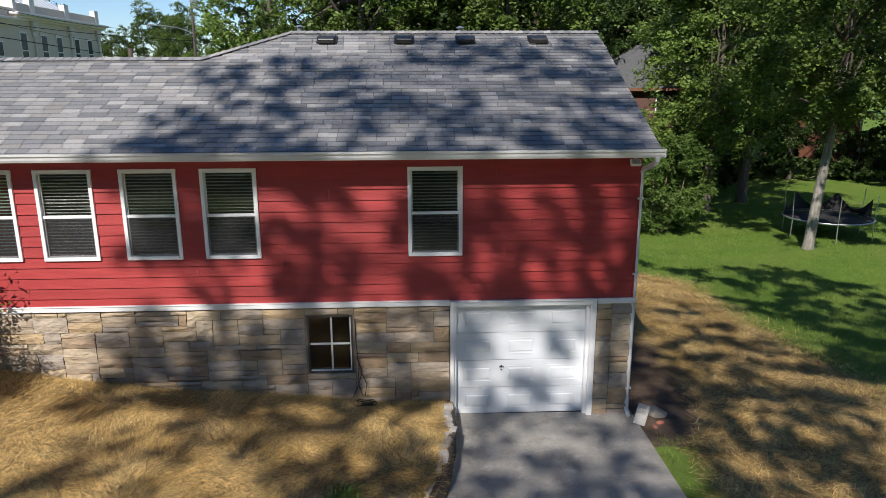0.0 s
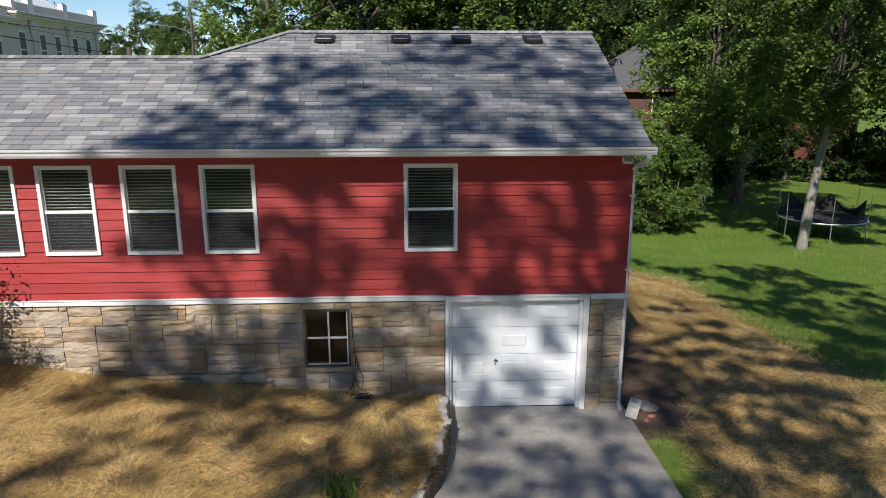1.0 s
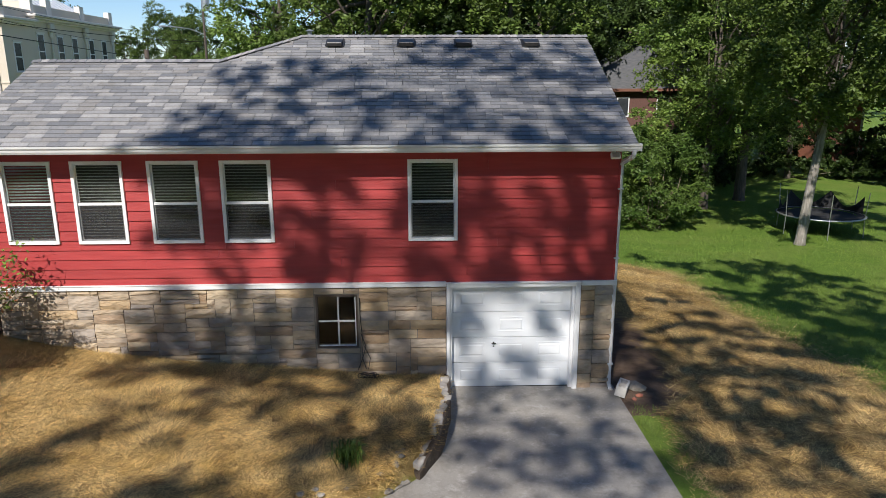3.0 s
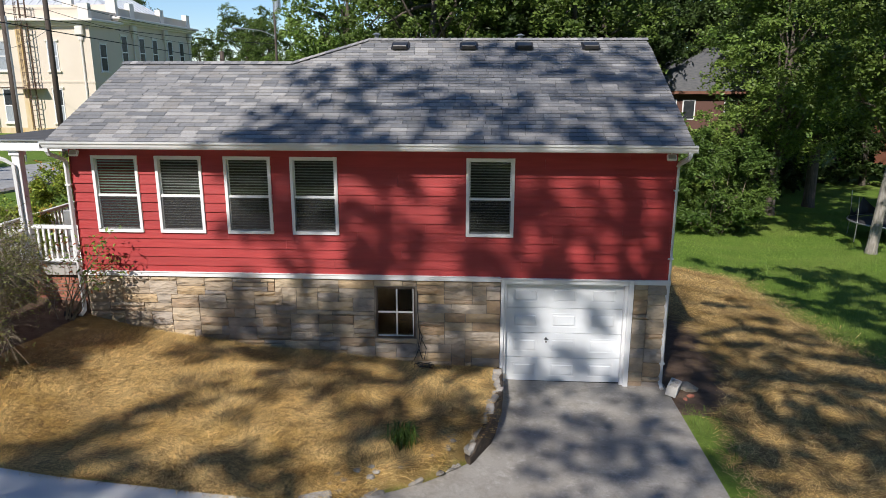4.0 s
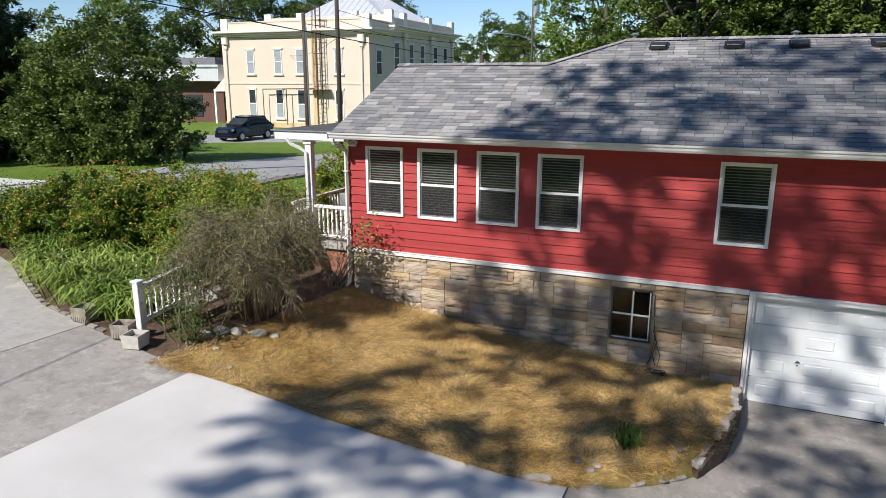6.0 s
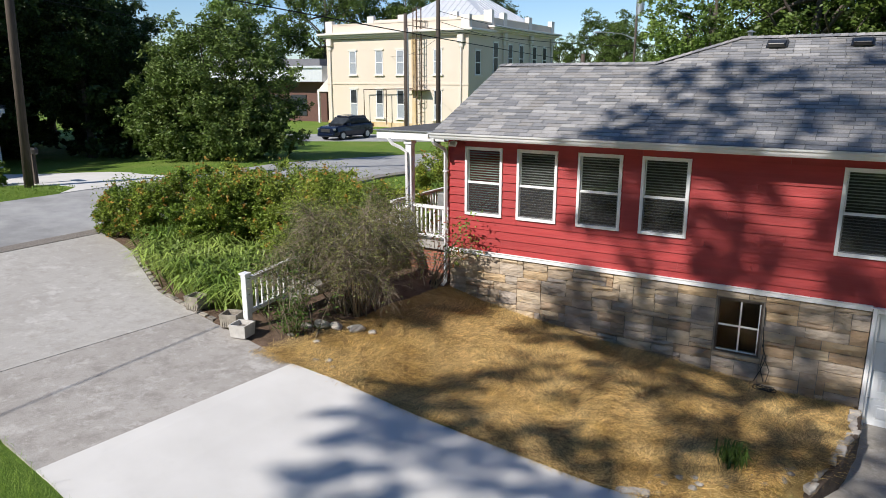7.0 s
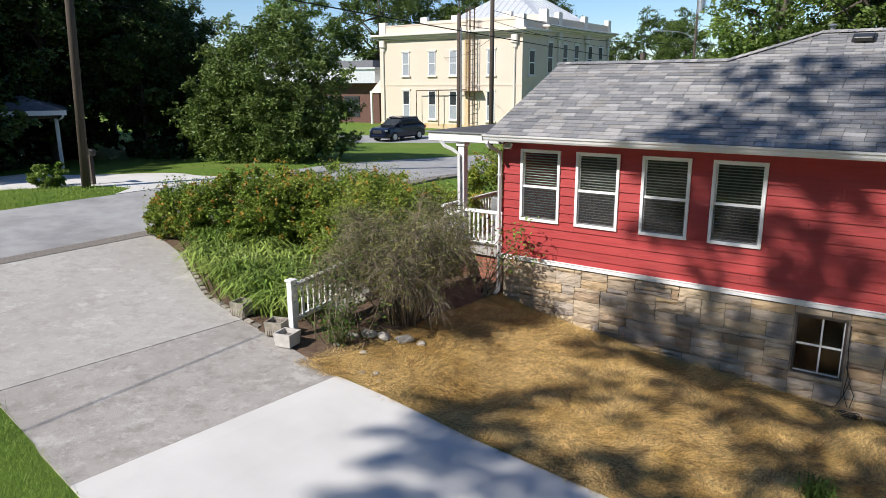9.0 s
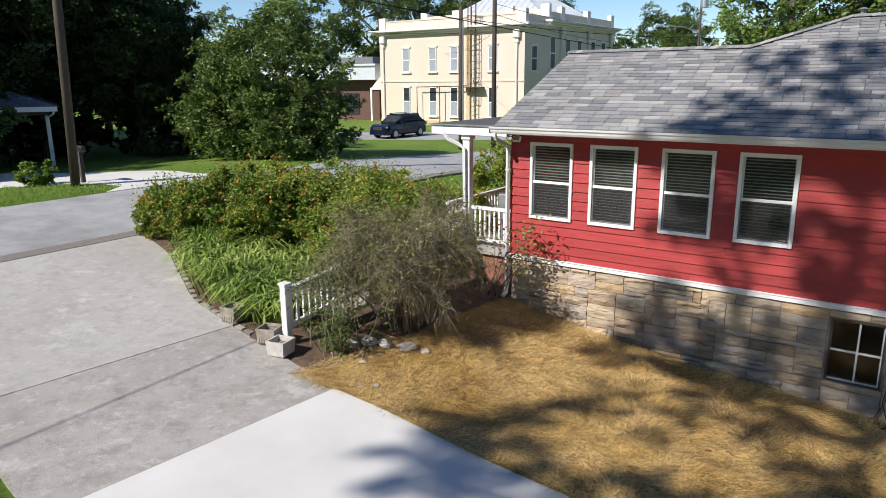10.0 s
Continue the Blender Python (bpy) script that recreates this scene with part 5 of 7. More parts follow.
ash = make_tree("ash_tree", "lighter green tree with an open uneven crown", 13, 4.4, 0.26, 3.0, 95, 270, 0.22, M_LEAF_BRIGHT, 33, gaps=0.35)
ash.matrix_basis = pose(-12.4, 33, on_ground(-12.4, 33))
BACK_WOOD = [(oak, 1.5, 29, 40, 1.05), (oak, -4, 38, 120, 1.2), (elm, 4.5, 37, 10, 1.0), (elm, 18, 38, 200, 1.1), (oak, 31.5, 36, 300, 1.0), (elm, 15, 45, 80, 1.2), (ash, 28.5, 30, 30, 1.0), (elm, 35, 40, 140, 1.15), (oak, 40, 50, 200, 1.2), (elm, 29, 52, 20, 1.2), (elm, 5, 47, 260, 1.2), (elm, 47, 40, 160, 1.2), (oak, 18, 60, 50, 1.3), (elm, 34, 28, 60, 1.0), (elm, 23.2, 37, 220, 0.58)]
for ob, bx, by, turn, size in BACK_WOOD:
    place(ob, bx, by, turn, size)
WEST_WOOD = [(elm, -46, 2, 30, 1.0), (elm, -44, -7, 100, 1.0), (elm, -50, 5, 170, 1.1), (oak, -45, 6.5, 210, 0.85), (elm, -52, -3, 250, 1.3), (elm, -42, -15, 10, 1.1), (elm, -57, 4, 310, 1.3), (oak, -62, 2, 140, 1.4), (elm, -40, 4.5, 290, 0.75), (elm, -42.5, 1.0, 20, 0.8), (elm, -56, -5, 80, 1.3), (elm, -50, -13, 200, 1.2), (elm, -45, -1.5, 240, 0.85), (elm, -66, -4, 60, 1.5), (elm, -48, 1, 190, 1.0), (elm, -58, -12, 270, 1.3), (elm, -39.5, 10.5, 40, 0.55), (elm, -42.5, 12.5, 130, 0.55), (elm, -46, 12.5, 75, 0.62), (elm, -37.5, 8.0, 250, 0.5), (elm, -50.5, 13.5, 300, 0.7)]
for ob, bx, by, turn, size in WEST_WOOD:
    place(ob, bx, by, turn, size)
# unseen trees, added round the south side to screen off low sky light
SKY_SCREEN_WOOD = [(elm, -38, -40, 30, 1.3), (oak, -30, -43, 90, 1.4), (elm, -22, -40, 170, 1.25), (oak, -14, -42, 250, 1.4), (elm, -6, -40, 310, 1.25), (oak, 2, -42, 20, 1.35), (elm, 10, -39, 80, 1.25), (oak, 18, -38, 140, 1.4), (elm, 24, -28, 200, 1.25), (oak, 27, -18, 260, 1.35), (elm, 28, -7, 320, 1.2), (elm, -46, -32, 100, 1.3)]
for ob, bx, by, turn, size in SKY_SCREEN_WOOD:
    place(ob, bx, by, turn, size)
FAR_TREES = [(oak, -66, 60, 0, 1.3), (oak, -60, 70, 90, 1.25), (ash, -72, 52, 40, 1.3), (oak, -34, 88, 180, 0.84), (ash, -27, 98, 20, 0.85), (oak, -40, 96, 70, 0.98), (ash, -21, 62, 110, 0.58), (oak, -23, 84, 250, 0.7), (ash, -30, 78, 310, 0.6), (elm, -52, 80, 130, 0.95), (oak, -45, 90, 220, 0.72)]
for ob, bx, by, turn, size in FAR_TREES:
    place(ob, bx, by, turn, size)

# the side yard's own trees and bush
hickory = make_tree("hickory_tree", "hickory with feathery bright leaves before the dark wood", 14, 4.0, 0.24, 3.0, 125, 400, 0.2, M_LEAF_BRIGHT, 41, gaps=0.5, slim=0.42, at=(12.3, 25.5, on_ground(12.3, 25.5)))
pale_tree = make_tree("pale_barked_tree", "tall tree with a pale leaning trunk on the side lawn", 14, 4.6, 0.21, 4.4, 125, 420, 0.18, M_LEAF_OAK, 42, bark=M_BARK_PALE, lean=(0.55, 0.1), skirt=5.4, at=(13.2, 16.95, on_ground(13.2, 16.95)))
side_oak = make_tree("water_oak", "olive-leaved oak at the side of the lawn", 15, 4.2, 0.3, 4.5, 105, 300, 0.2, M_LEAF_OAK, 43, at=(15.5, 28, on_ground(15.5, 28)))
make_bush("yew_bush", "large green bush with feathery shoots at the lawn's corner", (2.5, 2.3, 2.8), 110, 330, 0.17, M_LEAF_BUSH, 44, (7.7, 20.6, on_ground(7.7, 20.6)), slim=0.32)
make_bush("cherry_laurel", "upright green bush behind the house corner", (1.6, 1.6, 3.1), 70, 300, 0.17, M_LEAF_BRIGHT, 49, (7.4, 22.6, on_ground(7.4, 22.6)), slim=0.4)
make_bush("holly_bush", "tall leafy bush behind the house", (2.0, 2.0, 3.0), 60, 200, 0.2, M_LEAF_BUSH, 45, (5.2, 22.5, on_ground(5.2, 22.5)))

# across the street
def wild_privet(x, y):
    """A wide many-stemmed privet: several uneven domes, drooping sprays to one side."""
    rng = np.random.default_rng(46)
    t = thing("privet_tree", "great spreading privet gone wild beside the street", "tree", (x, y, on_ground(x, y)))
    domes = [((0.3, 0.0, 4.3), (2.9, 2.8, 3.0), 80), ((-1.7, -0.4, 3.0), (2.3, 2.2, 2.3), 45), ((2.0, 0.6, 3.2), (2.2, 2.3, 2.5), 50), ((0.2, -1.2, 2.0), (3.6, 2.4, 1.9), 55), ((-3.4, -0.6, 1.7), (1.5, 1.4, 1.3), 24), ((0.6, -0.8, 1.1), (3.5, 2.4, 1.25), 60), ((2.9, 0.6, 1.7), (1.6, 1.8, 1.6), 36), ((-2.6, -1.0, 1.1), (1.9, 1.6, 1.1), 26)]
    cl = [(q, r) for c, rad, m in domes for q, r in crown_clumps(rng, c, rad, m, inner=0.6, gaps=0.45) if q[2] > 0.3]
    pts = np.concatenate([clump_points(rng, q, r * 1.25, 330, flat=0.85) for q, r in cl])
    under("crown", quad_mesh("crown", leaf_quads(rng, pts[pts[:, 2] > 0.05], 0.16, slim=0.45), M_LEAF_PRIVET), t)
    for k in range(18):
        q, r = cl[int(rng.integers(len(cl)))]
        part("stem", tubes((bent(rng, (q[0] * 0.12, q[1] * 0.12, -0.1), q, 0.05), [0.09, 0.07, 0.05, 0.03, 0.012]), sides=6), M_BARK, t)


wild_privet(-30.4, 10.0)
make_bush("hydrangea_bush", "small round leafy bush on the far verge", (0.6, 0.6, 0.48), 45, 200, 0.12, M_LEAF_LILY, 48, (-28.95, -1.15, on_ground(-28.95, -1.15)), stems=6)
# undergrowth fills the dark under the trees, with shade in its leaf colour
for i in range(9):
    ux, uy = -37.5 - 2.2 * (i % 3), -12 + 3.6 * i
    make_bush("undergrowth", "tangled undergrowth at the wood's edge, leaf colour darkened for shade", (3.2, 2.8, 2.9), 60, 230, 0.32, M_LEAF_SHADE_TONED, 60 + i, (ux, uy, on_ground(ux, uy)), stems=3)
for i, (ux, uy) in enumerate(((13, 32), (17, 47), (23, 50), (32, 39), (37, 37), (8.5, 30), (15.2, 33.5), (17.2, 37.5), (20.5, 38.5), (24, 37), (27.5, 36), (30, 34))):
    make_bush("undergrowth", "tangled undergrowth at the wood's edge, leaf colour darkened for shade", (3.2, 2.4, 2.2), 45, 150, 0.3, M_LEAF_SHADE_TONED, 80 + i, (ux, uy, on_ground(ux, uy)), stems=3)


def far_woods():
    """A tree line far off, closing the horizon."""
    rng = np.random.default_rng(90)
    pts = []
    for a in np.arange(-100, 75, 0.9):
        d = rng.uniform(125, 165)
        x, y = -4 + d * math.sin(math.radians(a)), -12 + d * math.cos(math.radians(a))
        h = rng.uniform(5, 9) + 1.5 * math.sin(a * 0.35)
        for _ in range(5):
            c = (x + rng.normal() * 2, y + rng.normal() * 2, 1.5 + h * rng.uniform(0.15, 0.9))
            pts.append(clump_points(rng, c, rng.uniform(2.0, 3.6), 60))
    ob = new("far_woods", quad_mesh("far_woods", leaf_quads(rng, np.concatenate(pts), 1.1), M_LEAF_OAK))
    tagged(ob, "distant line of leafy summer trees", "woods", kind="stuff")


far_woods()


# ---- garden by the porch ----
def garden_hedge():
    """Lantana hedge along the drive: one shrub after another."""
    rng = np.random.default_rng(7)
    spots = [(-20.0, -2.2, 0.85, 1.0), (-19.2, -1.9, 1.15, 1.3), (-18.3, -1.5, 1.3, 1.5), (-17.1, -1.3, 1.3, 1.65), (-17.6, 1.6, 1.5, 1.45), (-15.3, -0.6, 1.3, 1.5), (-15.8, 2.6, 1.5, 1.1), (-14.0, 1.3, 1.2, 1.4), (-13.5, 3.4, 1.3, 2.1), (-18.2, 3.6, 1.4, 1.1), (-14.2, -1.6, 1.0, 1.25), (-16.3, -0.9, 1.2, 1.5), (-16.1, 0.9, 1.4, 1.4), (-18.3, 0.2, 1.2, 1.5)]
    for k, (x, y, r, h) in enumerate(spots):
        z = on_ground(x, y)
        t = thing("lantana_bush", "sprawling green lantana with small orange flowers by the drive", "bush", (x, y, z), group="lantana hedge")
        cl = [(q, s) for q, s in crown_clumps(rng, (0, 0, h * 0.55), (r, r, h * 0.62), 62, inner=0.5, gaps=0.2) if q[2] > 0.05]
        pts = np.concatenate([clump_points(rng, q, s * 1.15, 560, flat=0.9) for q, s in cl])
        pts = pts[pts[:, 2] > 0.02]
        sprigs = []
        for _ in range(46):
            a, b = rng.uniform(0, 2 * math.pi), rng.random() ** 0.5 * r
            base = np.array((math.cos(a) * b, math.sin(a) * b, h * 1.1 * math.sqrt(max(0.05, 1 - (b / r) ** 2 * 0.8))))
            for j in range(int(rng.integers(8, 22))):
                sprigs.append(base + np.array((rng.normal() * 0.05, rng.normal() * 0.05, j * 0.025)))
        under("foliage", quad_mesh("foliage", leaf_quads(rng, np.concatenate([pts, np.array(sprigs)]), 0.057, slim=0.6), M_LEAF_HEDGE), t)
        fl = []
        for q, s in cl:
            v = q - np.array((0, 0, h * 0.4))
            v = v / np.linalg.norm(v)
            for _ in range(9):
                if rng.random() < (0.36 if x < -16 else 0.2):
                    c = q + v * s * rng.uniform(0.55, 0.98) + rng.normal(size=3) * 0.05
                    fl.append(c + rng.normal(size=(6, 3)) * 0.02)
        under("blossom", quad_mesh("blossom", leaf_quads(rng, np.concatenate(fl), 0.044, slim=0.9), M_FLOWER), t, "small orange flower heads")
        for _ in range(8):
            q, s = cl[int(rng.integers(len(cl)))]
            part("stem", tubes((bent(rng, (q[0] * 0.2, q[1] * 0.2, -0.05), q, 0.05), [0.02, 0.016, 0.012, 0.009, 0.005]), sides=5), M_TWIG, t)


def blades(rng, n, area, length, width, droop):
    """Bent strap leaves of two quads each, rooted inside an area."""
    base = area(rng, n)
    a = rng.uniform(0, 2 * math.pi, n)
    d = np.stack([np.cos(a), np.sin(a), np.zeros(n)], 1)
    s = np.stack([-np.sin(a), np.cos(a), np.zeros(n)], 1)
    ln = (length * rng.uniform(0.6, 1.3, n))[:, None]
    lean = (droop * rng.uniform(0.3, 1.2, n))[:, None]
    z = np.array((0, 0, 1.0))
    mid = base + z * ln * 0.6 + d * ln * lean * 0.35
    tip = base + z * ln * (0.85 - 0.5 * lean) + d * ln * lean * 0.95
    w = width * rng.uniform(0.7, 1.3, n)[:, None]
    q1 = np.stack([base - s * w * 0.5, base + s * w * 0.5, mid + s * w * 0.45, mid - s * w * 0.45], 1)
    q2 = np.stack([mid - s * w * 0.45, mid + s * w * 0.45, tip + s * w * 0.05, tip - s * w * 0.05], 1)
    return np.concatenate([q1, q2])


def lily_clump(x, y, seed, size=1.0):
    rng = np.random.default_rng(seed)
    t = thing("daylily_clump", "arching strap-leaved daylily clump beside the drive", "plant", (x, y, on_ground(x, y)), group="daylilies")

    def area(r, n):
        p = r.normal(size=(n, 3)) * 0.17 * size
        p[:, 2] = 0
        return p
    under("strap_leaf", quad_mesh("strap_leaf", blades(rng, 230, area, 0.76 * size, 0.038, 0.95), M_LEAF_LILY), t)


garden_hedge()
for k, (lx, ly) in enumerate([(-16.6, -3.2), (-16.0, -3.7), (-15.4, -3.9), (-14.8, -4.2), (-14.3, -4.0), (-13.9, -3.6), (-15.2, -3.1), (-14.6, -3.3), (-15.8, -2.8), (-16.4, -2.4), (-13.8, -4.3), (-14.2, -2.7), (-15.0, -2.4), (-17.3, -3.1), (-17.8, -2.75), (-16.9, -3.55), (-13.5, -4.2)]):
    lily_clump(lx, ly, 100 + k, 0.9 + 0.25 * ((k * 7) % 5) / 4)


def dead_shrub():
    """A half-dead tangle of arching canes over the rail, drooping twigs, leaves left on its garden side."""
    rng = np.random.default_rng(13)
    x, y = -11.8, -2.95
    z = on_ground(x, y)
    t = thing("straggly_shrub", "half-dead grey-brown twiggy shrub arching over the stair rail", "bush", (x, y, z))
    canes = []
    for k in range(95):
        a = rng.uniform(0, 2 * math.pi)
        reach, high = rng.uniform(0.35, 1.0), rng.uniform(1.25, 2.5)
        d = np.array((math.cos(a) * (1.35 if math.cos(a) < 0 else 1.05) * reach, math.sin(a) * (1.75 if math.sin(a) < 0 else 1.4) * reach, 0))
        foot = np.array((math.cos(a) * 0.35, math.sin(a) * 0.55, -0.1)) * rng.uniform(0.3, 1.0)
        bow = rng.normal(size=3) * (0.12, 0.12, 0.0)
        high *= 1.12 - 0.35 * reach * reach
        run = [foot + d * u ** 1.35 + bow * math.sin(math.pi * u) + np.array((0, 0, high * (1.9 * u - (0.85 + 0.35 * reach) * u * u))) for u in np.linspace(0, 1, 9)]
        canes.append(np.array(run))
        if k < 60:
            part("cane", tubes(([Vector(p) for p in run], [0.02, 0.018, 0.015, 0.013, 0.011, 0.009, 0.007, 0.005, 0.003]), sides=5), M_TWIG, t)
    canes = np.array(canes)
    n = 11000
    c, u = rng.integers(0, len(canes), n), 2.4 + 5.5 * rng.random(n) ** 0.8
    i, f = np.floor(u).astype(int), (u - np.floor(u))[:, None]
    p = canes[c, i] * (1 - f) + canes[c, np.minimum(i + 1, 8)] * f
    d = canes[c, np.minimum(i + 1, 8)] - canes[c, i]
    d /= np.linalg.norm(d, axis=1, keepdims=True) + 1e-9
    d = d * 0.7 + rng.normal(size=(n, 3)) * 0.65
    d /= np.linalg.norm(d, axis=1, keepdims=True)
    step = rng.uniform(0.06, 0.17, n)[:, None]
    w = rng.uniform(0.0018, 0.0042, n)[:, None]
    side = np.cross(d, rng.normal(size=(n, 3)))
    side /= np.linalg.norm(side, axis=1, keepdims=True) + 1e-9
    quads, tips = [], []
    for j in range(4):
        q = p + d * step
        quads.append(np.stack([p - side * w, p + side * w, q + side * w * 0.8, q - side * w * 0.8], 1))
        tips.append(q)
        p, w = q, w * 0.8
        d = d + rng.normal(size=(n, 3)) * 0.22 + np.array((0, 0, -0.3))
        d /= np.linalg.norm(d, axis=1, keepdims=True)
    quads = np.concatenate(quads)
    under("twig", quad_mesh("twig", quads[quads[:, :, 2].min(axis=1) > 0.04], M_TWIG), t, "dense tangle of dry drooping twigs", kind="stuff")
    tips = np.concatenate(tips)
    green = np.clip(0.4 - 0.12 * tips[:, 0] + 0.07 * tips[:, 1] + 0.12 * (tips[:, 2] - 1.2), 0.05, 0.6)
    pick = tips[(rng.random(len(tips)) < green) & (tips[:, 2] > 0.3)]
    pick = np.concatenate([pick, pick + rng.normal(size=pick.shape) * 0.03])
    under("leaf_cover", quad_mesh("leaf_cover", leaf_quads(rng, pick, 0.055, slim=0.3), M_LEAF_GREY), t, "thin scatter of grey-green leaves", kind="stuff")
    shoots = []
    for k in range(26):
        foot = np.array((-0.15 + rng.normal() * 0.2, -1.55 + rng.normal() * 0.2, -0.05))
        tip = foot + np.array((rng.normal() * 0.28, rng.normal() * 0.28, rng.uniform(0.7, 1.7)))
        part("shoot_stem", tubes((bent(rng, foot, tip, 0.03), [0.008, 0.007, 0.006, 0.005, 0.003]), sides=4), M_TWIG, t)
        v = rng.random(46)[:, None] * 0.85 + 0.15
        shoots.append(foot * (1 - v) + tip * v + rng.normal(size=(46, 3)) * 0.075)
    under("green_shoot", quad_mesh("green_shoot", leaf_quads(rng, np.concatenate(shoots), 0.095, slim=0.26), M_LEAF_BUSH), t, "green leafy shoots", kind="stuff")


def corner_vine():
    """A thin rose at the house corner: bare canes below, green and rust-red leaves above."""
    rng = np.random.default_rng(15)
    x, y = -11.55, -0.55
    t = thing("climbing_rose", "thin straggling rose with green and rusty leaves at the house corner", "plant", (x, y, on_ground(x, y)))
    pts = []
    for k in range(15):
        tip = Vector((rng.uniform(-0.5, 1.15), rng.uniform(-0.35, 0.35), rng.uniform(0.75, 1.75)))
        run = bent(rng, (rng.normal() * 0.06, rng.normal() * 0.06, -0.05), tip, 0.1, 6)
        part("cane", tubes((run, [0.010, 0.009, 0.008, 0.006, 0.005, 0.003]), sides=5), M_TWIG, t)
        for q in run[3:]:
            pts.append(np.array(q) + rng.normal(size=(9, 3)) * 0.1)
    pts = np.concatenate(pts)
    rusty = rng.random(len(pts)) < 0.35
    under("leaf_cover", quad_mesh("leaf_cover", leaf_quads(rng, pts[~rusty], 0.1, slim=0.4), M_LEAF_LILY), t, "sparse green leaves", kind="stuff")
    under("rusty_leaf", quad_mesh("rusty_leaf", leaf_quads(rng, pts[rusty], 0.1, slim=0.35), M_LEAF_RUST), t, "rust-red leaves", kind="stuff")


dead_shrub()
corner_vine()


# ---- side porch, stair rail and planters ----
def porch():
    p = thing("porch", "small white porch with a flat roof beside the house", "porch", (0, 0, 0))
    roof_ob = part("porch_roof", boxes((-13.45, 0.12, 4.70, -11.8, 3.2, 4.76)), M_ROOF_FELT, p, "flat grey porch roof")
    part("fascia", boxes((-13.47, 0.07, 4.54, -11.62, 0.12, 4.73), (-13.50, 0.12, 4.54, -13.45, 3.2, 4.73), bevel=0.006), M_WHITE, roof_ob, "white fascia")
    part("soffit", boxes((-13.45, 0.12, 4.53, -11.62, 3.2, 4.55)), M_WHITE, roof_ob)
    part("drip_edge", boxes((-13.54, 0.03, 4.73, -11.78, 0.13, 4.752)), M_GREY_METAL, roof_ob)
    col = part("column", boxes((-12.72, 0.16, 2.2, -12.56, 0.32, 4.54), (-12.75, 0.13, 2.2, -12.53, 0.35, 2.32), (-12.75, 0.13, 4.44, -12.53, 0.35, 4.54), bevel=0.008), M_WHITE, p, "square white porch column")
    part("spout", tubes(([(-13.1, 0.02, 4.56), (-13.0, 0.04, 4.44), (-12.8, 0.08, 4.36), (-12.66, 0.11, 4.26), (-12.64, 0.11, 2.4)], 0.04), sides=4), M_GUTTER, p, "white downspout along the column")
    part("deck", boxes((-13.3, 0.1, 2.06, -11.58, 3.1, 2.2)), M_CONCRETE_OLD, p)
    base = part("brick_base", boxes((-13.2, 0.2, 1.2, -11.56, 3.0, 2.06)), M_MORTAR, p, "red brick porch base")
    bw, bh = 0.2, 0.067
    row = 0
    z = 1.25
    while z < 2.04:
        x = -13.2 - (0.1 if row % 2 else 0)
        while x < -11.6:
            a, b = max(x + 0.005, -13.2), min(x + bw - 0.005, -11.57)
            if b - a > 0.03:
                under("brick", box_mesh("brick", a, 0.19, z + 0.004, b, 0.215, z + bh - 0.006, M_BRICK), base)
            x += bw + 0.008
        z += bh + 0.008
        row += 1
    rail = part("railing", boxes((-12.56, 0.2, 2.98, -11.46, 0.28, 3.05), bevel=0.006), M_WHITE, p, "white porch railing")
    part("bottom_rail", boxes((-12.56, 0.21, 2.3, -11.46, 0.27, 2.36), bevel=0.006), M_WHITE, rail)
    for k in range(9):
        x = -12.47 + k * 0.118
        under("baluster", box_mesh("baluster", x, 0.222, 2.35, x + 0.04, 0.262, 2.985, M_WHITE), rail)
    rail2 = part("railing", boxes((-13.28, 0.3, 2.98, -13.2, 3.0, 3.05), bevel=0.006), M_WHITE, p, "white porch railing")
    part("bottom_rail", boxes((-13.27, 0.3, 2.3, -13.21, 3.0, 2.36), bevel=0.006), M_WHITE, rail2)
    for k in range(20):
        y = 0.38 + k * 0.13
        under("baluster", box_mesh("baluster", -13.26, y, 2.35, -13.22, y + 0.04, 2.985, M_WHITE), rail2)
    box_ob = part("meter_box", boxes((-12.12, 0.6, 2.2, -11.9, 0.8, 3.28), bevel=0.02), M_GREY_METAL, p, "grey utility box on the porch")


def stair_rail():
    """A white rail that climbs from the drive to the porch, with its steps."""
    t = thing("stair_railing", "white wooden railing climbing from the driveway to the porch", "railing", (0, 0, 0))
    a, b = Vector((-12.72, -4.9, 2.46)), Vector((-12.66, 0.1, 2.98))
    z0 = float(z_drive(-12.72, -4.9))
    part("newel_post", boxes((-12.78, -4.97, z0 - 0.1, -12.66, -4.85, 2.53), (-12.80, -4.99, 2.53, -12.64, -4.83, 2.57), bevel=0.008), M_WHITE, t, "square white newel post")

    def sloped(z_off, w, h):
        bm = bmesh.new()
        lo = [bm.verts.new((a.x + dx, a.y + 0.05, a.z + z_off + dz)) for dx, dz in ((-w, -h), (w, -h), (w, h), (-w, h))]
        hi = [bm.verts.new((b.x + dx, b.y, b.z + z_off + dz)) for dx, dz in ((-w, -h), (w, -h), (w, h), (-w, h))]
        for i in range(4):
            bm.faces.new((lo[i], lo[(i + 1) % 4], hi[(i + 1) % 4], hi[i]))
        bm.faces.new(lo)
        bm.faces.new(hi)
        return bm
    part("top_rail", sloped(-0.02, 0.045, 0.03), M_WHITE, t)
    part("bottom_rail", sloped(-0.62, 0.03, 0.035), M_WHITE, t)
    for k in range(36):
        u = (k + 0.7) / 36.5
        p = a.lerp(b, u)
        under("baluster", box_mesh("baluster", p.x - 0.02, p.y - 0.02, p.z - 0.6, p.x + 0.02, p.y + 0.02, p.z - 0.03, M_WHITE), t)
    s = thing("steps", "shallow concrete steps up to the porch behind the rail", "steps", (0, 0, 0))
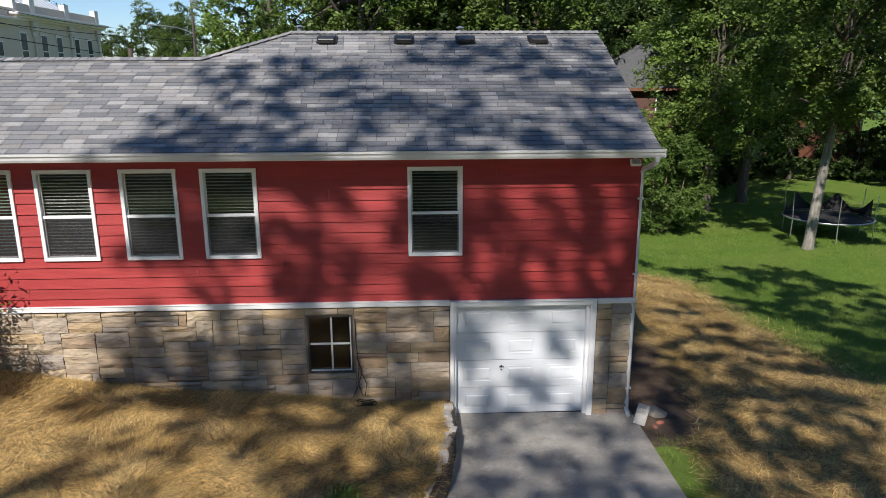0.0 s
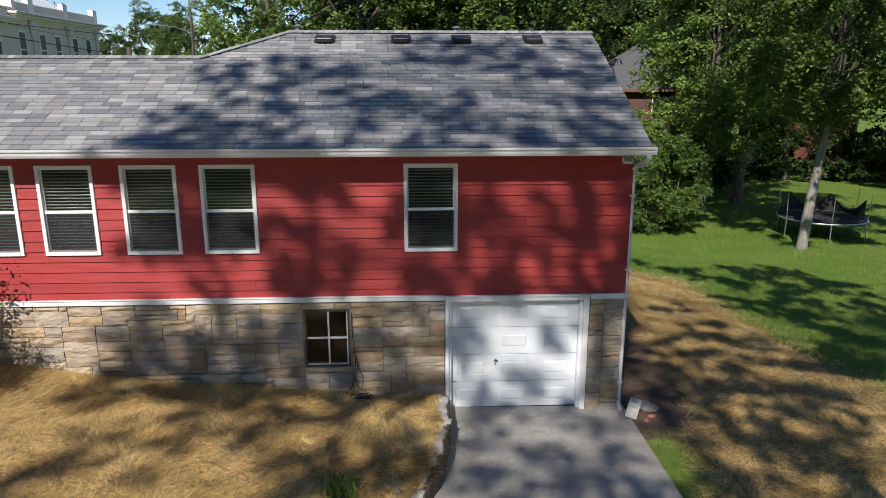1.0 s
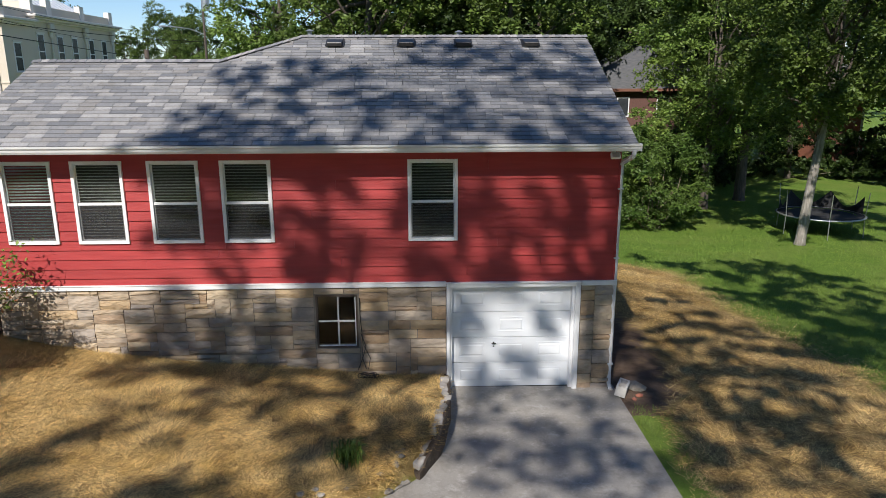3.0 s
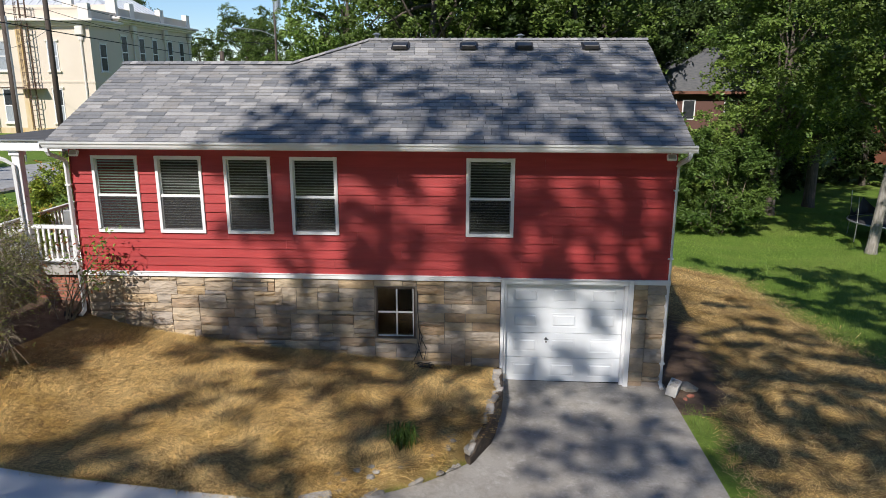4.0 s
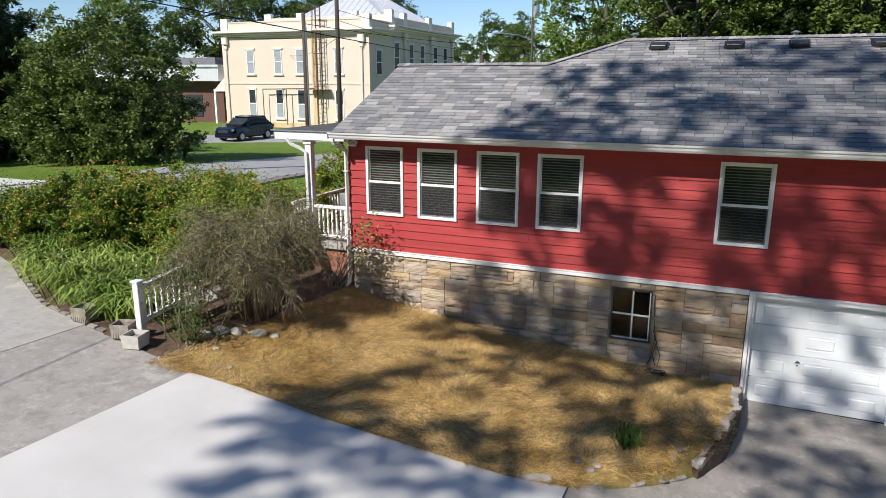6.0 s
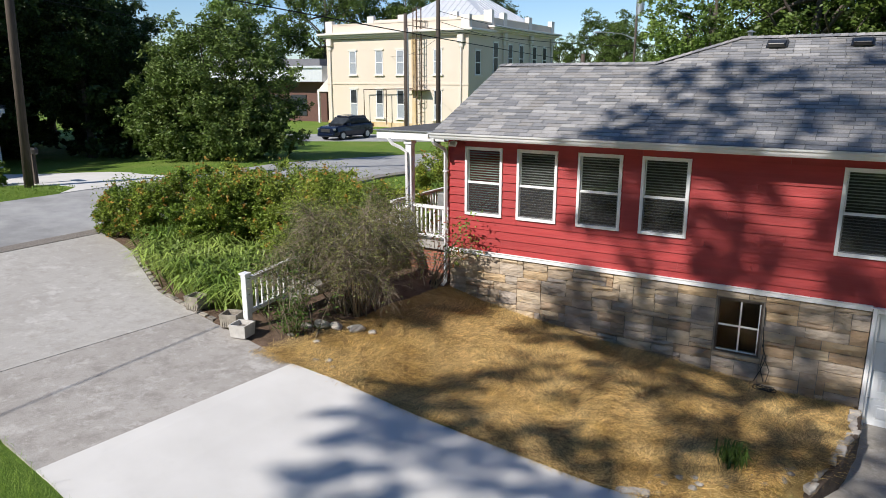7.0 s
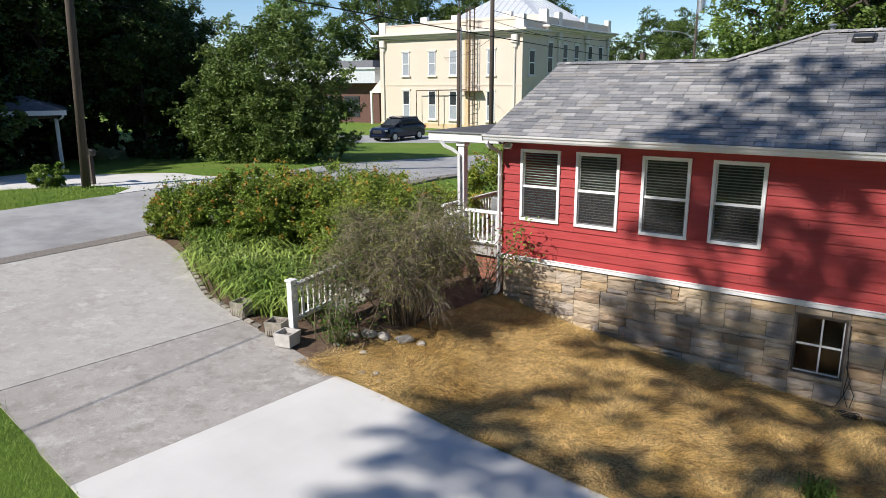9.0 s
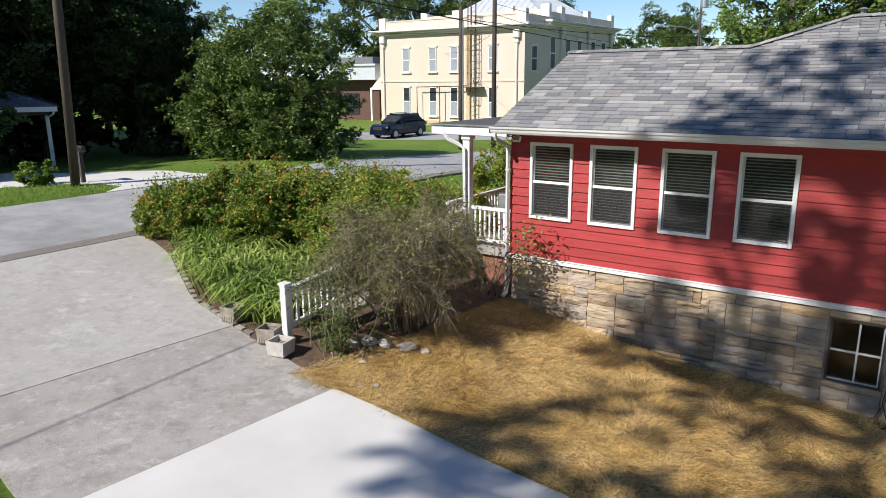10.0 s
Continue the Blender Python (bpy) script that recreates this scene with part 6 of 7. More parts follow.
    for k in range(5):
        y0 = -3.6 + k * 0.72
        z = 1.5 + 0.14 * (k + 1)
        part("step", boxes((-13.9, y0, 1.2, -12.86, 0.08, z) if k == 4 else (-13.9, y0, 1.2, -12.86, y0 + 0.72, z), bevel=0.01), M_CONCRETE_OLD, s)


def planter(x, y, turn, w, h, mat, label, ribs=True):
    """An open square concrete planter with fluted sides, soil inside."""
    z = on_ground(x, y) + 0.005
    t = thing("planter", label, "planter", (x, y, z))
    t.rotation_euler = (0, 0, radians(turn))
    bm = bmesh.new()
    r = w / 2
    rings = [(r * 0.88, 0.0), (r, h), (r * 0.84, h), (r * 0.80, h * 0.6)]
    vs = [[bm.verts.new((sx * q, sy * q, zz)) for sx, sy in ((-1, -1), (1, -1), (1, 1), (-1, 1))] for q, zz in rings]
    for c, d in zip(vs, vs[1:]):
        for i in range(4):
            bm.faces.new((c[i], c[(i + 1) % 4], d[(i + 1) % 4], d[i]))
    bm.faces.new(vs[0])
    bm.faces.new(vs[-1])
    part("body", bm, mat, t)
    part("soil", boxes((-r * 0.8, -r * 0.8, h * 0.6, r * 0.8, r * 0.8, h * 0.66)), M_GRAVEL, t, "dry dark soil")
    if ribs:
        n = 7
        for k in range(n):
            u = -0.8 + 1.6 * k / (n - 1)
            for s in range(4):
                bm = boxes((-0.016, -0.012, 0.02, 0.016, 0.012, h - 0.03), bevel=0.004)
                bmesh.ops.transform(bm, matrix=pose(0, 0, 0, 0, 0, 90 * s) @ pose(u * r * 0.92, -r * 0.945, 0, math.degrees(-math.atan(r * 0.12 / h))), verts=bm.verts)
                part("rib", bm, mat, t)


porch()
stair_rail()
planter(-14.18, -4.82, 8, 0.33, 0.27, M_PLANTER, "weathered fluted concrete planter at the drive's edge")
planter(-12.98, -5.05, 20, 0.33, 0.25, M_PLANTER, "weathered fluted concrete planter with dry soil")
planter(-12.52, -5.24, 12, 0.33, 0.23, M_CINDER, "white-painted concrete planter at the foot of the railing", ribs=False)


def rubble(x, y, r, seed, label, name="stone", mat=None, group="", squash=0.6, z=None):
    """A rough fieldstone."""
    rng = random.Random(seed)
    bm = bmesh.new()
    bmesh.ops.create_icosphere(bm, subdivisions=2, radius=r)
    o = Vector((seed * 3.1, seed * 1.7, 0))
    for v in bm.verts:
        k = 1 + 0.45 * noise.noise(v.co / r * 0.9 + o) + 0.18 * noise.noise(v.co / r * 2.4 + o)
        v.co = Vector((v.co.x * k * 1.3, v.co.y * k, v.co.z * k * squash))
    me = bpy.data.meshes.new(name)
    bm.to_mesh(me)
    bm.free()
    me.materials.append(mat or M_RUBBLE)
    ob = new(name, me)
    ob.matrix_basis = pose(x, y, (on_ground(x, y) if z is None else z) + r * squash * 0.35, 0, 0, rng.uniform(0, 360))
    tagged(ob, label, "stone", group)
    return ob


# low rough stones that hold the lawn above the apron
def retaining_edge():
    rng = random.Random(5)
    pts = [Vector((x, y, 0)) for x, y in LAWN_EDGE if -6.2 < x < -3.6]
    run = []
    for a, b in zip(pts, pts[1:]):
        n = max(1, int((b - a).length / 0.42))
        run += [(a.lerp(b, (k + 0.5) / n), (b - a).normalized()) for k in range(n)]
    for k, (p, d) in enumerate(run):
        near_wall = p.x > -3.9
        h = float(z_lawn(p.x, p.y)) + rng.uniform(0.02, 0.08) if near_wall else rng.uniform(0.02, 0.09)
        base = float(z_drive(p.x, p.y)) - 0.06
        top = max(base + 0.12, h) if near_wall else base + 0.06 + h
        ln, w = rng.uniform(0.36, 0.5), rng.uniform(0.08, 0.13)
        bm = bmesh.new()
        box(bm, -ln / 2, -w / 2, 0, ln / 2, w / 2, top - base, bevel=0.025)
        bmesh.ops.subdivide_edges(bm, edges=[e for e in bm.edges if e.calc_length() > 0.09], cuts=1)
        for v in bm.verts:
            v.co += Vector([0.022 * noise.noise(v.co * 9 + Vector((k * 2.3 + q * 9, 0, 0))) for q in range(3)]) * 1.6
        me = bpy.data.meshes.new("edging_stone")
        bm.to_mesh(me)
        bm.free()
        me.materials.append(M_RUBBLE)
        ob = new("edging_stone", me)
        left = Vector((-d.y, d.x, 0))
        q = p + left * 0.06
        ob.matrix_basis = pose(q.x, q.y, base, rng.uniform(-4, 4), rng.uniform(-4, 4), math.degrees(math.atan2(d.y, d.x)) + rng.uniform(-9, 9))
        tagged(ob, "rough grey stone edging the straw lawn", "edging stone", "lawn edging")
    for k in range(26):
        u = rng.random()
        x = -5.6 + 1.7 * u
        y = float(lawn_line(x)) + rng.uniform(0.02, 0.42)
        rubble(x, y, rng.uniform(0.02, 0.06), 300 + k, "loose grey rubble at the lawn's edge", "rubble_stone", group="loose rubble", z=float(z_drive(x, y)) + 0.03 if y - float(lawn_line(x)) < 0.12 else None)


retaining_edge()


def lawn_kerb():
    """An earth bank with a broken concrete kerb that holds the lawn beside the apron."""
    run = [Vector((x, y, 0)) for x, y in LAWN_EDGE if x > -3.8]
    pts = []
    for a, b in zip(run, run[1:]):
        n = max(2, int((b - a).length / 0.14))
        pts += [a.lerp(b, i / n) for i in range(n)]
    pts.append(run[-1])
    verts, faces = [], []
    for i, p in enumerate(pts):
        d = (pts[min(i + 1, len(pts) - 1)] - pts[max(i - 1, 0)]).normalized()
        left = Vector((-d.y, d.x, 0))
        top = float(z_lawn(p.x, p.y)) + 0.05 + 0.05 * noise.noise(Vector((i * 0.45, 0, 3)))
        top *= min(1.0, 0.45 + i * 0.09)
        base = float(z_drive(p.x, p.y)) - 0.08
        w = 0.055 + 0.02 * noise.noise(Vector((i * 0.6, 5, 0)))
        off = 0.02 * noise.noise(Vector((i * 0.5, 9, 0)))
        for o, z in ((-w, base), (-w, top - 0.02), (-w * 0.6, top), (w, top - 0.005), (w, base)):
            q = p + left * (o + off)
            verts.append((q.x, q.y, z))
    for i in range(len(pts) - 1):
        for j in range(4):
            a = i * 5 + j
            faces.append((a, a + 1, a + 6, a + 5))
    faces += [(0, 1, 2, 3, 4), tuple(len(verts) - 5 + k for k in range(5))[::-1]]
    tagged(new("lawn_bank", mesh_of("lawn_bank", verts, faces, M_EARTH)), "cut earth bank between the straw lawn and the apron", "bank", kind="structure")
    # broken concrete pieces lying along its top
    rng = random.Random(17)
    i = 1
    while i < len(pts) - 2:
        p, d = pts[i], (pts[i + 1] - pts[i - 1]).normalized()
        ln, w, h = rng.uniform(0.14, 0.36), rng.uniform(0.07, 0.15), rng.uniform(0.04, 0.08)
        bm = boxes((-ln / 2, -w / 2, 0, ln / 2, w / 2, h), bevel=0.012)
        bmesh.ops.subdivide_edges(bm, edges=[e for e in bm.edges if e.calc_length() > 0.08], cuts=2)
        for v in bm.verts:
            v.co += Vector([0.045 * noise.noise(v.co * 7 + Vector((i * 2.3 + q * 9, 0, 0))) for q in range(3)])
        ob = part("kerb_piece", bm, M_CINDER_DIRTY, None)
        top = (float(z_lawn(p.x, p.y)) + 0.03) * min(1.0, 0.45 + i * 0.09)
        left = Vector((-d.y, d.x, 0)) * rng.uniform(0.02, 0.09)
        ob.matrix_basis = pose(p.x + left.x, p.y + left.y, top - 0.02, rng.uniform(-7, 7), rng.uniform(-6, 6), math.degrees(math.atan2(d.y, d.x)) + rng.uniform(-10, 10))
        tagged(ob, "broken piece of old concrete kerb on the lawn's edge", "kerb piece", "broken kerb")
        i += max(1, int(ln / 0.15))


lawn_kerb()
for k, (sx, sy, sr) in enumerate([(-11.75, -4.05, 0.15), (-11.5, -3.95, 0.12), (-11.2, -3.75, 0.13), (-11.95, -4.25, 0.1), (-10.95, -3.6, 0.08), (-10.75, -5.05, 0.07), (-10.9, -5.2, 0.06), (-10.55, -5.2, 0.05), (-11.4, -4.6, 0.06), (-11.9, -4.7, 0.05)]):
    rubble(sx, sy, sr, 40 + k, "rough pale fieldstone under the shrub", "field_stone", M_FIELD, group="stones under the shrub")

def drive_edging():
    """Old bricks set along the drive's garden edge."""
    rng = random.Random(8)
    x = -18.4
    while x < -13.4:
        y = float(drive_north(x)) + 0.07
        w, d = rng.uniform(0.17, 0.22), rng.uniform(0.09, 0.11)
        me = part("edging_brick", boxes((-w / 2, -d / 2, 0, w / 2, d / 2, 0.06), bevel=0.008), M_PLANTER if rng.random() < 0.5 else M_RUBBLE, None)
        nx = x + 0.24
        me.matrix_basis = pose(x, y, float(z_drive(x, y)) - 0.05 + rng.uniform(0, 0.02), rng.uniform(-5, 5), rng.uniform(-5, 5), math.degrees(math.atan2(float(drive_north(nx)) - float(drive_north(x)), 0.24)) + rng.uniform(-6, 6))
        tagged(me, "old weathered brick edging the garden bed", "edging brick", "bed edging")
        x = nx + rng.uniform(-0.02, 0.03)


drive_edging()


# clutter at the garage corner
def cinder_block():
    t = thing("concrete_block", "pale hollow concrete block lying by the garage corner", "block", (0.16, -0.3, 0.03))
    t.rotation_euler = (radians(10), 0, radians(64))
    l, w, h = 0.4, 0.2, 0.2
    part("body", boxes((-l / 2, -w / 2, 0, l / 2, -w / 2 + 0.033, h), (-l / 2, w / 2 - 0.033, 0, l / 2, w / 2, h), (-l / 2, -w / 2 + 0.033, 0, -l / 2 + 0.033, w / 2 - 0.033, h), (l / 2 - 0.033, -w / 2 + 0.033, 0, l / 2, w / 2 - 0.033, h), (-0.017, -w / 2 + 0.033, 0, 0.017, w / 2 - 0.033, h)), M_CINDER, t)


cinder_block()
rubble(0.5, 0.05, 0.2, 71, "flat brown stone beside the concrete block", "flat_stone", M_PLANTER, squash=0.4)
rubble(0.5, -0.36, 0.06, 72, "broken brick in the soil", "broken_brick", M_BRICK, squash=0.6)
rubble(0.36, -0.5, 0.045, 73, "broken brick in the soil", "broken_brick", M_BRICK, squash=0.6)


def cable_coil():
    """Old cable hanging at the basement window and coiled on the ground."""
    t = thing("cable_coil", "black cable hanging from the basement window into a loose coil", "cable", (0, 0, 0))
    rng = random.Random(9)
    part("hanging_cable", tubes(([(-4.80, -0.02, 1.9), (-4.79, -0.04, 1.5), (-4.75, -0.05, 1.0), (-4.78, -0.06, 0.75), (-4.70, -0.08, 0.5)], 0.008), ([(-4.79, -0.03, 1.2), (-4.70, -0.06, 0.95), (-4.77, -0.07, 0.7), (-4.86, -0.09, 0.48)], 0.008), ([(-4.73, -0.05, 0.95), (-4.62, -0.08, 0.72), (-4.66, -0.1, 0.5)], 0.007), sides=5), M_RUBBER, t)
    for k in range(6):
        cx, cy = -4.66 + rng.uniform(-0.06, 0.06), -0.16 + rng.uniform(-0.03, 0.03)
        z = on_ground(cx, cy) + 0.02 + 0.012 * k
        ra, rb = rng.uniform(0.12, 0.2), rng.uniform(0.06, 0.1)
        ring = [(cx + ra * math.cos(u), cy + rb * math.sin(u), z + 0.015 * math.sin(3 * u)) for u in np.linspace(0, 2 * math.pi, 18)]
        part("coil", tubes((ring, 0.008), sides=5), M_RUBBER, t)


cable_coil()
rubble(-11.62, -0.34, 0.12, 74, "black plastic splash boot under the downspout", "splash_boot", M_RUBBER, squash=0.9)


def grass_tuft(x, y, seed):
    rng = np.random.default_rng(seed)
    t = thing("grass_tuft", "dark green tuft of iris leaves in the straw", "plant", (x, y, on_ground(x, y)))

    def area(r, n):
        p = r.normal(size=(n, 3)) * 0.09
        p[:, 2] = 0
        return p
    under("leaf_blade", quad_mesh("leaf_blade", blades(rng, 150, area, 0.42, 0.018, 0.7), M_LEAF_BUSH), t)


grass_tuft(-4.72, -3.45, 3)


# ---- across the streets ----
M_CURTAIN = material("grey_curtain", (0.23, 0.26, 0.29), (0.36, 0.39, 0.42), scale=6, stretch=(6, 6, 0.4), rough=0.8, bump=0.1)
M_RUST = material("rusty_metal", (0.07, 0.045, 0.032), (0.15, 0.09, 0.055), scale=3, rough=0.8, bump=0.3)
M_DARK_BRICK = material("dark_brick_wall", (0.095, 0.05, 0.04), (0.15, 0.075, 0.06), scale=14, rough=0.9, bump=0.4, fine=40)
M_SHINGLE_FAR = material("dark_shingle", (0.10, 0.105, 0.115), (0.17, 0.17, 0.18), scale=6, stretch=(0.5, 1, 4), rough=0.9, bump=0.4, fine=30)

BX0, BX1, BY0, BY1 = -49.7, -33.8, 41.0, 60.0
BZ = 1.5
BYM = 45.2


def cream_building():
    """Two-storey cream civic building: a lower front range, the taller main block behind it, cornices, parapets."""
    t = thing("cream_building", "two-storey cream stucco building with white cornice and parapet", "building", (0, 0, 0))
    zc, zm = 9.75, 10.2
    wall = part("wall", boxes((BX0, BY0, BZ - 0.6, BX1, BYM, zc)), M_CREAM, t, "cream stucco walls")
    part("wall", boxes((BX0 + 1.9, BYM, BZ - 0.6, BX1, BY1, zm + 0.4)), M_CREAM, t, "cream stucco walls")
    part("base_course", boxes((BX0 - 0.06, BY0 - 0.06, BZ - 0.6, BX1 + 0.06, BYM, BZ + 0.45)), M_CREAM_STAINED, wall, "rust-stained foot of the wall")
    part("string_course", boxes((BX0 - 0.06, BY0 - 0.06, 5.45, BX1 + 0.06, BYM, 5.58)), M_CREAM, wall)
    for name, x0, x1, y0, y1, z, k in (("cornice", BX0, BX1, BY0, BYM - 0.5, zc, 0.85), ("cornice", BX0 + 1.9, BX1, BYM, BY1, zm, 1.0)):
        part(name, boxes((x0 - 0.25, y0 - 0.25, z - 0.05, x1 + 0.25, y1 + 0.2, z + 0.1), (x0 - 0.55 * k, y0 - 0.55 * k, z + 0.1, x1 + 0.55 * k, y1 + 0.3, z + 0.26), (x0 - 0.8 * k, y0 - 0.8 * k, z + 0.26, x1 + 0.8 * k, y1 + 0.4, z + 0.46), bevel=0.03), M_CORNICE, t, "deep white cornice")
    par = part("parapet", boxes((BX0, BY0 + 0.1, zc + 0.4, BX1, BY0 + 0.4, zc + 1.2), (BX0, BY0 + 0.4, zc + 0.4, BX0 + 0.3, BYM, zc + 1.2), (BX1 - 0.3, BY0 + 0.4, zc + 0.4, BX1, BYM, zc + 1.2), (BX0 - 0.05, BY0 + 0.05, zc + 1.2, BX1 + 0.05, BY0 + 0.45, zc + 1.3)), M_CREAM, t, "pale stepped parapet")
    for x in (BX0 - 0.05, BX1 - 0.75):
        part("parapet_block", boxes((x, BY0 + 0.02, zc + 0.4, x + 0.8, BY0 + 0.5, zc + 1.6)), M_CORNICE, par)
    par = part("parapet", boxes((BX0 + 1.9, BYM + 0.05, zm + 0.4, BX1, BYM + 0.35, zm + 1.45), (BX0 + 1.9, BYM + 0.35, zm + 0.4, BX0 + 2.2, BY1, zm + 1.45), (BX1 - 0.3, BYM + 0.35, zm + 0.4, BX1, BY1, zm + 1.2)), M_CREAM, t, "pale stepped parapet")
    for x in (BX0 + 1.85, BX0 + 5.6, BX1 - 4.4, BX1 - 0.75):
        part("parapet_block", boxes((x, BYM, zm + 0.4, x + 0.8, BYM + 0.42, zm + 1.85)), M_CORNICE, par)
    for y in (47.6, 53.3, 59.2):
        part("parapet_block", boxes((BX1 - 0.42, y, zm + 0.4, BX1 + 0.06, y + 0.75, zm + 1.75)), M_CORNICE, par)
    bm = bmesh.new()
    x0, x1, y0, y1, z0 = BX0 + 3.2, BX1 - 1.0, BYM + 1.2, BY1 - 1.0, zm + 1.0
    lo = [bm.verts.new(p) for p in ((x0, y0, z0), (x1, y0, z0), (x1, y1, z0), (x0, y1, z0))]
    hi = [bm.verts.new(p) for p in (((x0 + x1) / 2 - 0.5, (y0 + y1) / 2 - 1, z0 + 3.6), ((x0 + x1) / 2 + 0.5, (y0 + y1) / 2 + 1, z0 + 3.6))]
    for f in ((lo[0], lo[1], hi[0]), (lo[1], lo[2], hi[1], hi[0]), (lo[2], lo[3], hi[1]), (lo[3], lo[0], hi[0], hi[1]), (lo[3], lo[2], lo[1], lo[0])):
        bm.faces.new(f)
    roof_ob = part("roof", bm, M_TIN, t, "pale standing-seam metal hip roof")
    for k in range(16):
        x = x0 + 0.5 + k * (x1 - x0 - 1.0) / 15
        u = min(0.98, 2.0 * min(x - x0, x1 - x) / (x1 - x0))
        part("seam", tubes(([(x, y0 + 0.02, z0 + 0.03), (x, y0 + ((y1 - y0) / 2 - 1) * u, z0 + 3.6 * u + 0.03)], 0.03), sides=4), M_TIN, roof_ob)
    for k in range(14):
        y = y0 + 0.5 + k * (y1 - y0 - 1.0) / 13
        u = min(0.96, 2.0 * min(y - y0, y1 - y) / (y1 - y0))
        part("seam", tubes(([(x1 - 0.02, y, z0 + 0.03), (x1 - ((x1 - x0) / 2 - 0.5) * u, y, z0 + 3.6 * u + 0.03)], 0.03), sides=4), M_TIN, roof_ob)

    def window(x, y, z, w, h, along):
        """along x on the front, along y on the side."""
        def b(u0, d0, z0, u1, d1, z1):
            return (x + u0, y - d1, z0, x + u1, y - d0, z1) if along == "x" else (x + d0, y + u0, z0, x + d1, y + u1, z1)
        win = part("window", boxes(b(0.02, 0.0, z, 0.09, 0.05, z + h), b(w - 0.09, 0.0, z, w - 0.02, 0.05, z + h), b(0.09, 0.0, z + h - 0.08, w - 0.09, 0.07, z + h), b(0.09, 0.0, z, w - 0.09, 0.07, z + 0.08), b(0.09, 0.0, z + h / 2 - 0.04, w - 0.09, 0.06, z + h / 2 + 0.04)), M_WHITE, t, "tall white sash window")
        part("sill", boxes(b(-0.12, 0.0, z - 0.12, w + 0.12, 0.16, z)), M_CORNICE, win)
        part("lintel", boxes(b(-0.1, 0.0, z + h, w + 0.1, 0.1, z + h + 0.12)), M_CORNICE, win)
        part("pane", boxes(b(0.09, 0.004, z + h / 2 + 0.04, w - 0.09, 0.03, z + h - 0.08)), M_CURTAIN if along == "x" and z > 5 else M_DARK_GLASS, win)
        part("pane", boxes(b(0.09, 0.004, z + 0.08, w - 0.09, 0.03, z + h / 2 - 0.04)), M_CURTAIN if along == "x" else M_DARK_GLASS, win)

    for u in (2.8, 5.9, 8.3, 12.35):
        window(BX0 + u, BY0, 6.35, 0.88, 2.2, "x")
        window(BX0 + u, BY0, 2.35, 0.88, 2.65, "x")
    for y, z, h in ((42.15, 6.3, 2.15), (45.6, 6.5, 2.75), (48.7, 6.6, 2.6), (51.2, 6.6, 2.6), (54.4, 6.6, 2.6), (57.0, 6.6, 2.6)):
        window(BX1, y, z, 1.05, h, "y")
        window(BX1, y, 2.35, 1.05, 2.6, "y")
    for x in (BX0 + 0.5, BX1 - 0.7):
        part("downspout", tubes(([(x, BY0 - 0.1, zc), (x, BY0 - 0.1, BZ)], 0.07), sides=6), M_CORNICE, t)
        part("bracket", boxes((x - 0.32, BY0 - 0.34, zc - 0.75, x + 0.32, BY0, zc - 0.05), (x - 0.2, BY0 - 0.2, zc - 1.15, x + 0.2, BY0, zc - 0.75), bevel=0.07), M_CORNICE, t, "scrolled white cornice bracket")
    for y in (47.7, 53.8, 59.3):
        part("bracket", boxes((BX1, y - 0.35, zm - 0.75, BX1 + 0.34, y + 0.35, zm - 0.05), (BX1, y - 0.22, zm - 1.2, BX1 + 0.2, y + 0.22, zm - 0.75), bevel=0.07), M_CORNICE, t, "scrolled white cornice bracket")
        part("downspout", tubes(([(BX1 + 0.1, y, zm - 1.1), (BX1 + 0.1, y, BZ)], 0.07), sides=6), M_CORNICE, t)
    # escape ladder with its cage and the pipe frame beside it
    lx = BX0 + 10.75
    for dx in (0, 0.5):
        part("ladder_stile", tubes(([(lx + dx, BY0 - 0.35, BZ + 0.3), (lx + dx, BY0 - 0.35, zc + 2.4)], 0.05), sides=5), M_RUST, t)
    for k in range(26):
        z = BZ + 0.6 + k * 0.4
        part("rung", tubes(([(lx, BY0 - 0.35, z), (lx + 0.5, BY0 - 0.35, z)], 0.02), sides=4), M_RUST, t)
    for k in range(9):
        z = BZ + 2.8 + k * 0.95
        hoop = [(lx + 0.25 + 0.42 * math.cos(a), BY0 - 0.4 - 0.7 * math.sin(a), z) for a in np.linspace(0, math.pi, 9)]
        part("cage_hoop", tubes((hoop, 0.022), sides=4), M_RUST, t)
    for a in np.linspace(0.35, math.pi - 0.35, 5):
        x, y = lx + 0.25 + 0.42 * math.cos(a), BY0 - 0.4 - 0.7 * math.sin(a)
        part("cage_bar", tubes(([(x, y, BZ + 2.8), (x, y, BZ + 10.4)], 0.018), sides=4), M_RUST, t)
    part("landing", boxes((lx - 0.8, BY0 - 0.9, 4.95, lx + 1.2, BY0 - 0.02, 5.01)), M_RUST, t)
    fx = BX0 + 4.9
    part("pipe_frame", tubes(([(fx, BY0 - 0.6, BZ), (fx, BY0 - 0.6, BZ + 3.5), (fx + 5.6, BY0 - 0.6, BZ + 3.6)], 0.05), ([(fx + 2.6, BY0 - 0.6, BZ + 3.5), (fx + 2.6, BY0 - 0.6, BZ + 0.3)], 0.05), sides=5), M_RUST, t)
    part("stain_pier", boxes((BX0 + 10.05, BY0 - 0.12, BZ, BX0 + 10.45, BY0, zc - 0.3)), M_CREAM_STAINED, t, "rust-stained stucco pier behind the ladder")


